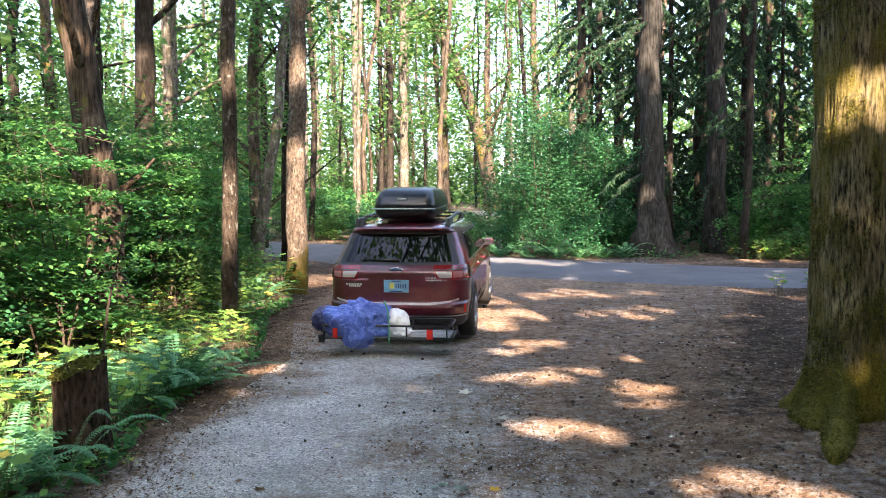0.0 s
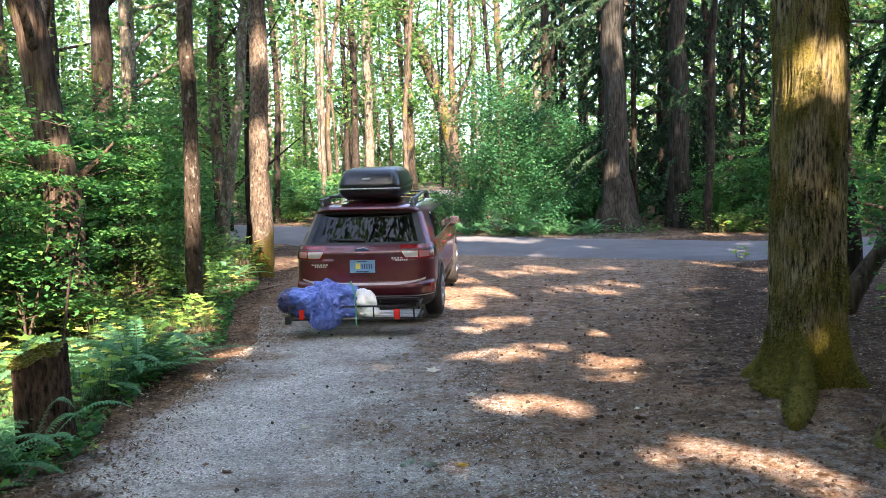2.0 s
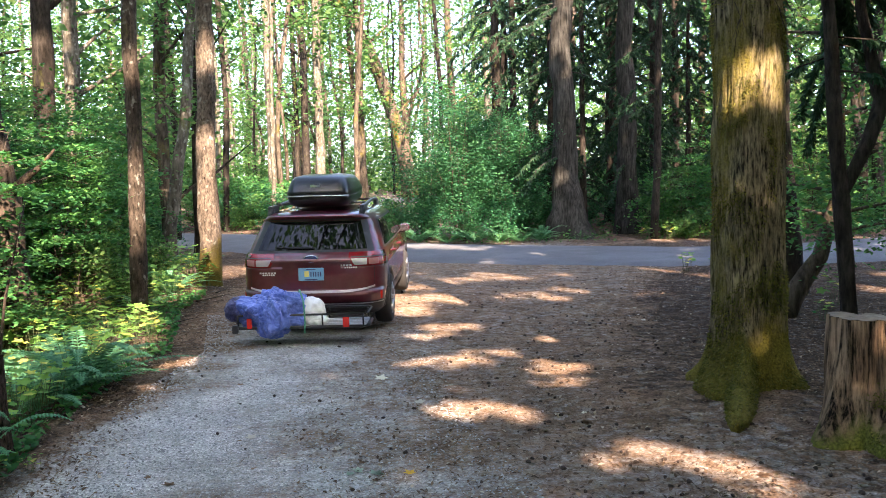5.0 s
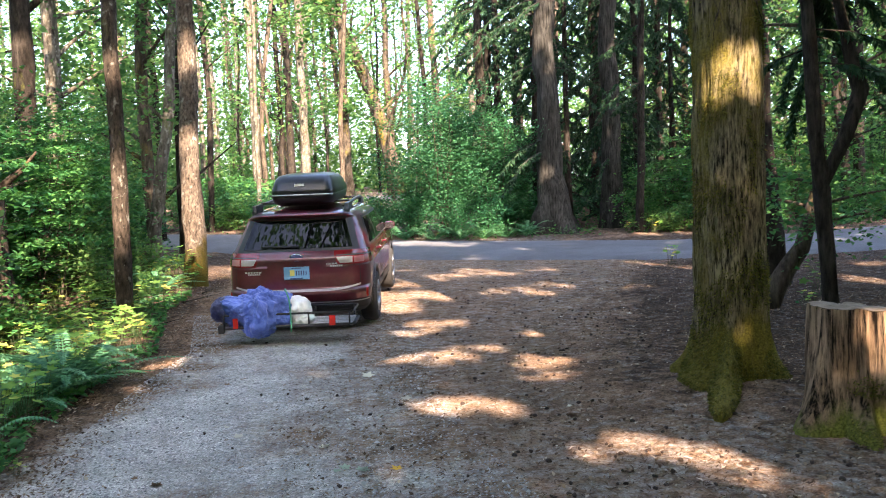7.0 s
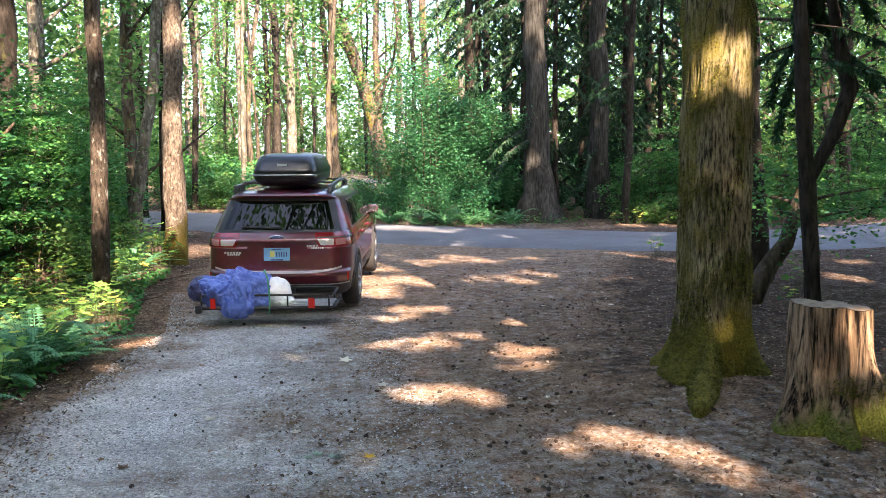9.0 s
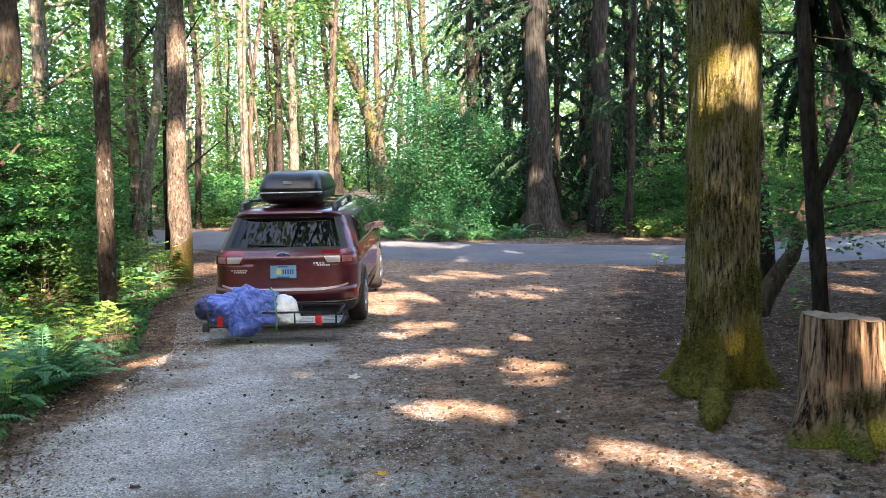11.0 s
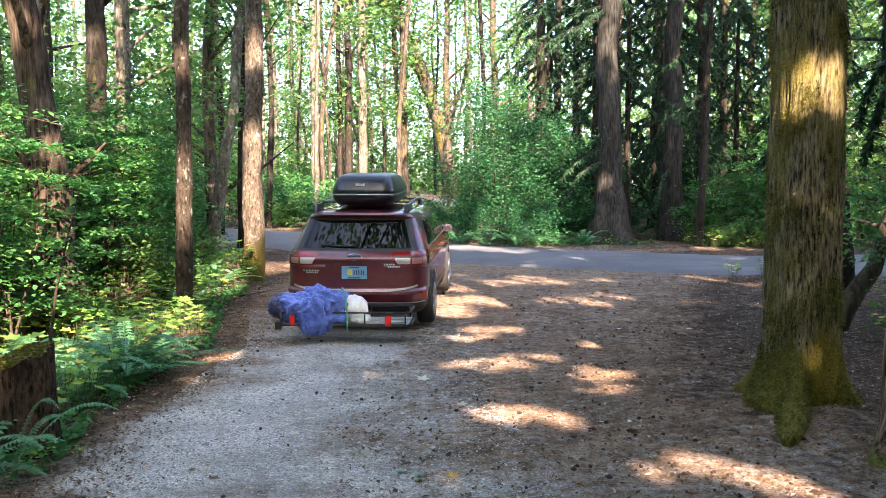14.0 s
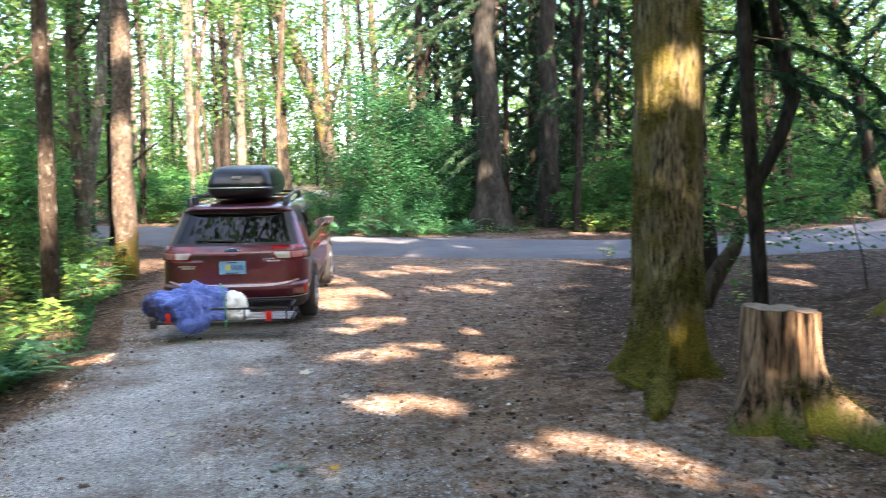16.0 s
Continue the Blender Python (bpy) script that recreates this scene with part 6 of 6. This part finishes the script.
def patch(name, z0, z1, sa, sb, off, mat, parent=car, nz=8, nsx=14, label="", thick=0.0):
    """A panel lying on the shell between two heights; sa, sb give its ends round the shell at each height."""
    V, F = [], []
    for i in range(nz + 1):
        u = i / nz
        z = z0 + (z1 - z0) * u
        a, b = (sa(z) if callable(sa) else sa), (sb(z) if callable(sb) else sb)
        for k in range(nsx + 1):
            V.append(on_shell(z, a + (b - a) * k / nsx, off))
    for i in range(nz):
        for k in range(nsx):
            a = i * (nsx + 1) + k
            F.append((a, a + 1, a + nsx + 2, a + nsx + 1))
    return poly(name, V, F, mat, parent, label)


tailgate = patch("rear_window_surround", 1.085, 1.485, lambda z: -0.80 + 0.28 * (z - 1.085), lambda z: 0.80 - 0.28 * (z - 1.085), 0.003, P_["black"], nz=10, nsx=30)
patch("rear_window", 1.115, 1.465, lambda z: -0.70 + 0.30 * (z - 1.1), lambda z: 0.70 - 0.30 * (z - 1.1), 0.008, P_["glass"], nz=1, nsx=24, label="tinted rear window reflecting the trees")
patch("spoiler_lip", 1.487, 1.512, -0.62, 0.62, 0.004, P_["black"], nz=3, nsx=20)
for sg in (-1, 1):
    # lamps that wrap round the corners
    lamp = patch("tail_lamp", 0.905, 1.075, lambda z: sg * (0.47 + 0.5 * max(0, 1.0 - z)), lambda z: sg * (1.13 - 0.25 * (z - 0.9)), 0.012, P_["red_lamp"], nz=8, nsx=24, label="red tail lamp")
    patch("reversing_lamp", 0.925, 0.995, lambda z: sg * (0.50 + 0.6 * max(0, 1.0 - z)), sg * 0.70, 0.017, P_["clear_lamp"], lamp, 4, 8, "clear lens")
    patch("indicator_lens", 0.925, 0.995, sg * 0.72, sg * 0.86, 0.017, P_["pink_lamp"], lamp, 4, 8, "pale pink lens")
    patch("tail_band", 1.01, 1.022, sg * 0.50, sg * 1.08, 0.016, P_["black"], lamp, 2, 16)
    patch("reflector", 0.46, 0.57, sg * 0.90, sg * 0.945, 0.006, P_["reflector"], nz=3, nsx=3)
    # tailgate shut lines and side windows
    patch("shut_line", 0.61, 1.0, sg * 0.795, sg * 0.803, 0.003, P_["black"], nz=8, nsx=1)
    patch("side_surround", 1.085, 1.475, lambda z: sg * (s_at_y(z, 0.62 + 0.75 * (z - 1.085))), lambda z: sg * (s_at_y(z, 3.45 - 1.95 * (z - 1.085))), 0.003, P_["black"], nz=10, nsx=30)
    for ya, yb, sl in ((0.72, 1.42, 0.75), (1.47, 2.32, 0.0), (2.38, 3.30, 0.0)):
        a_ = (lambda z, y=ya, q=sl: sg * s_at_y(z, y + q * (z - 1.11)))
        b_ = (lambda z, y=yb, q=(-1.9 if yb > 3 else 0.0): sg * s_at_y(z, y + q * (z - 1.11)))
        patch("side_window", 1.115, 1.445, a_, b_, 0.008, P_["glass"], nz=8, nsx=12)
    for y_ in (1.45, 2.36, 3.25):
        patch("door_seam", 0.45, 1.08, lambda z: sg * s_at_y(z, y_ - 0.004), lambda z: sg * s_at_y(z, y_ + 0.004), 0.003, P_["black"], nz=8, nsx=1)
    for y_ in (1.62, 2.55):
        bm = box(sg * 0.925, y_, 0.955, 0.04, 0.22, 0.035, 0.012)
        bm_obj("door_handle", bm, P_["paint"], car)
    patch("sill_trim", 0.395, 0.47, lambda z: sg * s_at_y(z, 1.4), lambda z: sg * s_at_y(z, 3.2), 0.018, P_["black"], nz=3, nsx=10)
    # wheel arches and wheels
    for wy in WHEEL_Y:
        V, F = [], []
        for k in range(25):
            a = math.radians(-22 + 224 * k / 24)
            for rr, dx in ((0.385, -0.10), (0.39, 0.012), (0.455, 0.016), (0.465, -0.01)):
                y_, z_ = wy + rr * math.cos(a), max(0.25, 0.345 + rr * math.sin(a))
                V.append((sg * (on_shell(z_, s_at_y(z_, y_)).x + dx), y_, z_))
        for k in range(24):
            for j in range(3):
                a = k * 4 + j
                F.append((a, a + 1, a + 5, a + 4))
        poly("wheel_arch", V, F, P_["black"], car)
        wheel = empty("wheel", Matrix.Translation((sg * 0.825, wy, WHEEL_R)))
        wheel.parent = car
        prof = [(-0.11, 0.22), (-0.112, 0.30), (-0.09, 0.338), (-0.03, 0.345), (0.03, 0.345), (0.09, 0.338), (0.112, 0.30), (0.11, 0.225)]
        V, F, S = [], [], 40
        for k in range(S):
            a = 2 * math.pi * k / S
            for x_, r_ in prof:
                V.append((x_, math.cos(a) * r_, math.sin(a) * r_))
        m_ = len(prof)
        for k in range(S):
            for j in range(m_ - 1):
                a, b = k * m_ + j, ((k + 1) % S) * m_ + j
                F.append((a, b, b + 1, a + 1))
        poly("tyre", V, F, P_["rubber"], wheel)
        parts = []
        ring = [(sg * 0.105, 0.225), (sg * 0.112, 0.215), (sg * 0.06, 0.20), (-sg * 0.1, 0.215)]
        V, F = [], []
        for k in range(S):
            a = 2 * math.pi * k / S
            for x_, r_ in ring:
                V.append((x_, math.cos(a) * r_, math.sin(a) * r_))
        for k in range(S):
            for j in range(3):
                a, b = k * 4 + j, ((k + 1) % S) * 4 + j
                F.append((a, b, b + 1, a + 1))
        parts.append((V, F))
        for k in range(5):
            a = 2 * math.pi * k / 5 + 0.3
            c_, s_ = math.cos(a), math.sin(a)
            parts.append(tube([(sg * 0.10, 0.03 * c_, 0.03 * s_), (sg * 0.095, 0.215 * c_, 0.215 * s_)], [0.04, 0.028], 6))
        parts.append(tube([(sg * 0.05, 0, 0), (sg * 0.11, 0, 0)], [0.06, 0.05], 14))
        V, F = join(parts)
        poly("rim", V, F, P_["alloy"], wheel)
        V, F = tube([(sg * 0.0, 0, 0), (sg * 0.02, 0, 0)], [0.2, 0.2], 24)
        poly("brake_disc", V, F, P_["black"], wheel)
    # mirrors
    bm = bmesh.new()
    bmesh.ops.create_uvsphere(bm, u_segments=18, v_segments=12, radius=1)
    for v in bm.verts:
        v.co = Vector([math.copysign(abs(c_) ** 0.6, c_) for c_ in v.co])
    bmesh.ops.transform(bm, matrix=Matrix.Translation((sg * 0.955, 3.08, 1.14)) @ Matrix.Diagonal((0.08, 0.05, 0.06, 1)), verts=bm.verts)
    mir = bm_obj("side_mirror", bm, P_["paint"], car, smooth=True)
    V, F = tube([(sg * 0.87, 3.12, 1.07), (sg * 0.96, 3.10, 1.09)], [0.03, 0.03], 8)
    poly("mirror_arm", V, F, P_["black"], mir)
    bm_obj("mirror_glass", box(sg * 0.955, 3.029, 1.14, 0.14, 0.008, 0.10, 0.003), P_["chrome"], mir)

# rear details
bm = box(0, -0.002, 0, 0.32, 0.012, 0.165, 0.004)
plate = bm_obj("number_plate", bm, P_["plate"], car, "pale blue number plate with dark bars")
plate.matrix_local = pose(0, 0.076, 0.815, -4)
bm_obj("plate_emblem", box(-0.055, -0.009, 0.005, 0.06, 0.004, 0.075, 0.001), P_["plate_y"], plate)
for k in range(5):
    bm_obj("plate_bar", box(0.0 + 0.03 * k, -0.009, 0.0, 0.014, 0.004, 0.06), P_["ink"], plate)
bm_obj("plate_bar", box(0.0, -0.009, -0.068, 0.16, 0.004, 0.014), P_["ink"], plate)
bm_obj("plate_bar", box(0.0, -0.009, 0.066, 0.12, 0.004, 0.012), P_["ink"], plate)
patch("plate_recess", 0.70, 0.945, -0.36, 0.36, 0.002, P_["paint"], nz=3, nsx=10)
patch("tailgate_ledge", 0.975, 0.995, -0.50, 0.50, 0.03, P_["paint"], nz=3, nsx=16)
for sg in (-1, 1):
    patch("recess_edge", 0.73, 0.93, sg * 0.36, sg * 0.372, 0.010, P_["paint"], nz=4, nsx=2)
V, F = [], []
for k in range(61):
    s_ = -0.80 + 1.6 * k / 60
    z_ = 0.570 + 0.055 * max(0.0, (abs(s_) - 0.35) / 0.45) ** 2
    for dz, off in ((0.0, 0.004), (0.012, 0.012), (0.026, 0.004)):
        V.append(on_shell(z_ + dz, s_, off))
for k in range(60):
    for j in range(2):
        a = k * 3 + j
        F.append((a, a + 1, a + 4, a + 3))
# pale colour stands for sky reflected on the dusty bumper ledge
poly("bumper_edge", V, F, P_["sky_edge"], car, "dusty bumper edge coloured pale for the sky's reflection")
patch("lower_bumper", 0.33, 0.43, -0.9, 0.9, 0.012, P_["black"], nz=4, nsx=30)
patch("skid_trim", 0.425, 0.44, -0.95, 0.95, 0.016, P_["grey"], nz=2, nsx=30)
bm = bmesh.new()
bmesh.ops.create_uvsphere(bm, u_segments=20, v_segments=8, radius=1)
bmesh.ops.transform(bm, matrix=Matrix.Translation((0, 0.108, 1.015)) @ Matrix.Diagonal((0.085, 0.024, 0.04, 1)), verts=bm.verts)
emblem = bm_obj("emblem", bm, P_["ink"], car, "plain dark blue oval emblem", True)
V, F = tube([(0.088 * math.cos(a_ * math.pi / 12), 0.098, 1.015 + 0.043 * math.sin(a_ * math.pi / 12)) for a_ in range(25)], [0.007] * 25, 6, cap=False)
poly("emblem_ring", V, F, P_["chrome"], emblem)
for k, (a, b, z) in enumerate(((0.36, 0.60, 0.985), (0.42, 0.58, 0.955), (-0.66, -0.44, 0.90), (-0.62, -0.46, 0.875))):
    n_b = 6
    for j in range(n_b):
        u0, u1 = a + (b - a) * j / n_b, a + (b - a) * (j + 0.72) / n_b
        patch("badge_bar", z - 0.075, z - 0.055, u0, u1, 0.006, P_["grey"], nz=1, nsx=1)
V, F = tube([on_shell(1.125, 0.02, 0.03), on_shell(1.135, -0.22, 0.022), on_shell(1.145, -0.46, 0.018)], [0.014, 0.012, 0.008], 6)
poly("wiper", V, F, P_["black"], car)

# roof rails and crossbars
for sg in (-1, 1):
    pts = [(sg * 0.60, 0.62, 1.575), (sg * 0.60, 0.72, 1.635), (sg * 0.60, 0.95, 1.655), (sg * 0.595, 1.7, 1.68), (sg * 0.59, 2.3, 1.67), (sg * 0.575, 2.6, 1.63), (sg * 0.57, 2.7, 1.57)]
    V, F = tube(pts, [0.04, 0.035, 0.026, 0.022, 0.022, 0.03, 0.035], 8)
    rail = poly("roof_rail", V, F, P_["rail"], car, "dark grey roof rail")
    bm_obj("rail_foot", box(sg * 0.60, 0.82, 1.605, 0.055, 0.42, 0.15, 0.02), P_["rail"], rail)
    bm_obj("rail_foot", box(sg * 0.58, 2.5, 1.61, 0.05, 0.24, 0.09, 0.02), P_["rail"], rail)
for y_ in (1.05, 1.95):
    bm_obj("crossbar", box(0, y_, 1.685, 1.2, 0.07, 0.03, 0.012), P_["black"], car)


def roof_box():
    """A tapering, rounded roof box in two shells."""
    ob = empty("roof_box", Matrix.Identity(4), "black roof cargo box on the crossbars", "roof box")
    def shell(z0, z1, name, zs):
        V, F = [], []
        S = 48
        for z, sc, yr, yf in zs:
            for k in range(S):
                a = 2 * math.pi * k / S
                cx, cy = math.cos(a), math.sin(a)
                ex = 0.28
                X = math.copysign(abs(cx) ** ex, cx)
                Y = math.copysign(abs(cy) ** ex, cy)
                yy = yr + (yf - yr) * (Y + 1) / 2
                nose = 1 - 0.18 * max(0, (yy - 1.6) / 1.1) ** 2
                V.append((X * sc * nose, yy, z - 0.09 * max(0, (yy - 1.5) / 1.2) ** 2 * (1 if z > 1.95 else 0)))
        for i in range(len(zs) - 1):
            for k in range(S):
                a, b = i * S + k, i * S + (k + 1) % S
                F.append((a, b, b + S, a + S))
        F.append(tuple(range((len(zs) - 1) * S, len(zs) * S)))
        F.append(tuple(range(S - 1, -1, -1)))
        return poly(name, V, F, P_["box"], ob)
    shell(0, 0, "base_shell", [(1.71, 0.30, 0.95, 2.5), (1.725, 0.38, 0.84, 2.62), (1.76, 0.435, 0.76, 2.72), (1.81, 0.455, 0.72, 2.78), (1.85, 0.46, 0.70, 2.80), (1.862, 0.455, 0.71, 2.79)])
    shell(0, 0, "lid", [(1.868, 0.455, 0.71, 2.79), (1.88, 0.465, 0.695, 2.80), (1.93, 0.455, 0.715, 2.78), (1.99, 0.435, 0.75, 2.72), (2.05, 0.41, 0.80, 2.62), (2.095, 0.37, 0.90, 2.45), (2.115, 0.28, 1.05, 2.2), (2.12, 0.15, 1.25, 1.9)])
    V, F = tube([(-0.45, 0.70, 1.865), (-0.2, 0.692, 1.865), (0.2, 0.692, 1.865), (0.45, 0.70, 1.865)], [0.007] * 4, 6)
    poly("seam_strip", V, F, P_["grey"], ob)
    bm = box(-0.02, 0.728, 1.985, 0.13, 0.006, 0.03, 0.002)
    bm_obj("badge", bm, P_["grey"], ob, "pale plain badge")
    return ob


rbox = roof_box()
rbox.matrix_world = Matrix.Translation((0.0, 0, 1.70 - 1.70 * 1.1 - 0.075)) @ Matrix.Diagonal((0.95, 1, 1.1, 1))


def hitch_rack():
    ob = empty("cargo_rack", Matrix.Identity(4), "steel hitch cargo rack behind the car", "rack")
    zt, y0, y1, xa, xb = 0.27, -0.68, -0.16, -0.80, 0.78
    def bar(name, a, b, r_, mat=P_["steel"]):
        V, F = tube([a, b], [r_, r_], 8)
        return poly(name, V, F, mat, ob)
    def loop(name, z, mat, r_=0.014):
        c = 0.06
        pts = [(xa + c, y0, z), (xb - c, y0, z), (xb, y0 + c, z), (xb, y1 - c, z), (xb - c, y1, z), (xa + c, y1, z), (xa, y1 - c, z), (xa, y0 + c, z), (xa + c, y0, z)]
        V, F = tube(pts, [r_] * len(pts), 8, cap=False)
        return poly(name, V, F, mat, ob)
    loop("lower_rail", zt, P_["tray"], 0.02)
    loop("upper_rail", zt + 0.155, P_["tray"], 0.013)
    # plate added below the slats, so the ground under the rack darkens
    bm_obj("tray_floor", box(-0.01, (y0 + y1) / 2, zt - 0.022, xb - xa - 0.06, y1 - y0 - 0.06, 0.008), P_["tray"], ob, "dark plate added to deepen the shade under the rack")
    for k in range(5):
        y_ = y0 + 0.07 + (y1 - y0 - 0.14) * k / 4
        bar("slat", (xa + 0.02, y_, zt + 0.012), (xb - 0.02, y_, zt + 0.012), 0.009)
    for x_ in (xa + 0.05, -0.3, 0.25, xb - 0.05):
        bar("rail_post", (x_, y0, zt), (x_, y0, zt + 0.155), 0.010, P_["tray"])
        bar("rail_post", (x_, y1, zt), (x_, y1, zt + 0.155), 0.010, P_["tray"])
    bm_obj("hitch_bar", box(-0.02, 0.02, zt - 0.03, 0.055, 0.9, 0.055, 0.006), P_["tray"], ob)
    for x_ in (-0.61, 0.53):
        bm_obj("reflector", box(x_, y0 - 0.024, zt + 0.06, 0.075 if x_ > 0 else 0.06, 0.014, 0.125, 0.004), P_["reflector"], ob, "red reflector")
    bm_obj("light_pod", box(-0.78, y0 - 0.01, zt - 0.01, 0.07, 0.07, 0.10, 0.015), P_["tray"], ob)
    return ob


rack = hitch_rack()


def lump(name, c, r_, mat, label, category, seed, sub=5, fold=0.18, flat=0.0, freq=2.2):
    """A soft bundle with creases, settled on its flat underside."""
    bm = bmesh.new()
    bmesh.ops.create_icosphere(bm, subdivisions=sub, radius=1)
    for v in bm.verts:
        p = v.co.copy()
        ridge = 1 - min(1, abs(noise.noise(Vector((p.x * freq * 0.8, p.y * freq, p.z * freq * 0.8 + p.x * 1.5)) + Vector((seed, 0, 0)))) * 3)
        fine = 1 - min(1, abs(noise.noise(Vector((p.x * freq * 3, p.y * freq * 2, p.z * freq * 1.3 - p.x * 3)) + Vector((0, seed, 0)))) * 3)
        thin = 1 - min(1, abs(noise.noise(Vector((p.x * freq * 7 + p.z * 3, p.y * freq * 5, p.z * freq * 4 + p.x * 5)) + Vector((seed, seed, 0)))) * 3)
        k = 1 + fold * (ridge - 0.5) + fold * 0.42 * (fine - 0.5) + fold * 0.22 * (thin - 0.5) + 0.10 * noise.noise(p * 1.2 + Vector((0, 0, seed)))
        q = Vector((p.x * r_[0], p.y * r_[1], p.z * r_[2])) * k
        q.z = max(q.z, -r_[2] * 0.75)
        if flat and q.y < -0.5 * r_[1]:
            q.z -= flat * math.exp(-((q.x - 0.05) / 0.2) ** 2) * min(1, max(0, (0.1 - q.z) / 0.25))
        v.co = q
    ob = bm_obj(name, bm, mat, None, "", True)
    ob.location = c
    return tagged(ob, label, category)


cargo = [lump("blue_tarp", (-0.36, -0.48, 0.44), (0.44, 0.33, 0.27), P_["tarp"], "blue tarp bundle strapped on the rack", "bundle", 2, 6, 0.20, 0.12, 1.25),
         lump("cloth_bag", (-0.76, -0.42, 0.45), (0.20, 0.26, 0.18), P_["navy"], "navy cloth bag under the tarp on the rack", "bag", 5, 4),
         lump("white_bag", (0.10, -0.46, 0.42), (0.15, 0.20, 0.19), P_["bag"], "white plastic bag tied on the rack", "bag", 9, 4, 0.12),
         lump("white_bag", (0.17, -0.56, 0.33), (0.13, 0.12, 0.08), P_["bag"], "small crumpled white bag on the rack", "bag", 12, 4, 0.2)]
V, F = [], []
path_ = [(0.06, -0.80, 0.22), (0.065, -0.79, 0.32), (0.05, -0.72, 0.46), (0.02, -0.62, 0.60), (-0.05, -0.45, 0.70), (-0.1, -0.25, 0.62)]
for i, p in enumerate(path_):
    for dx, dy in ((-0.009, 0), (0.009, 0), (0.009, 0.004), (-0.009, 0.004)):
        V.append((p[0] + dx, p[1] - 0.01 + dy, p[2] + dy))
for i in range(len(path_) - 1):
    for k in range(4):
        a, b = i * 4 + k, i * 4 + (k + 1) % 4
        F.append((a, b, b + 4, a + 4))
strap = tagged(poly("strap", V, F, P_["strap"]), "green tie-down strap over the tarp bundle", "strap")

CAR = Matrix.Translation((-0.665, 10.87, 0.015)) @ Euler((radians(3.3), 0, radians(-7.0))).to_matrix().to_4x4() @ Matrix.Diagonal((1.045, 1, 1, 1))
for ob in (car, rbox, rack, strap, *cargo):
    ob.matrix_world = CAR @ ob.matrix_world if ob not in cargo else CAR @ Matrix.Translation(ob.location)
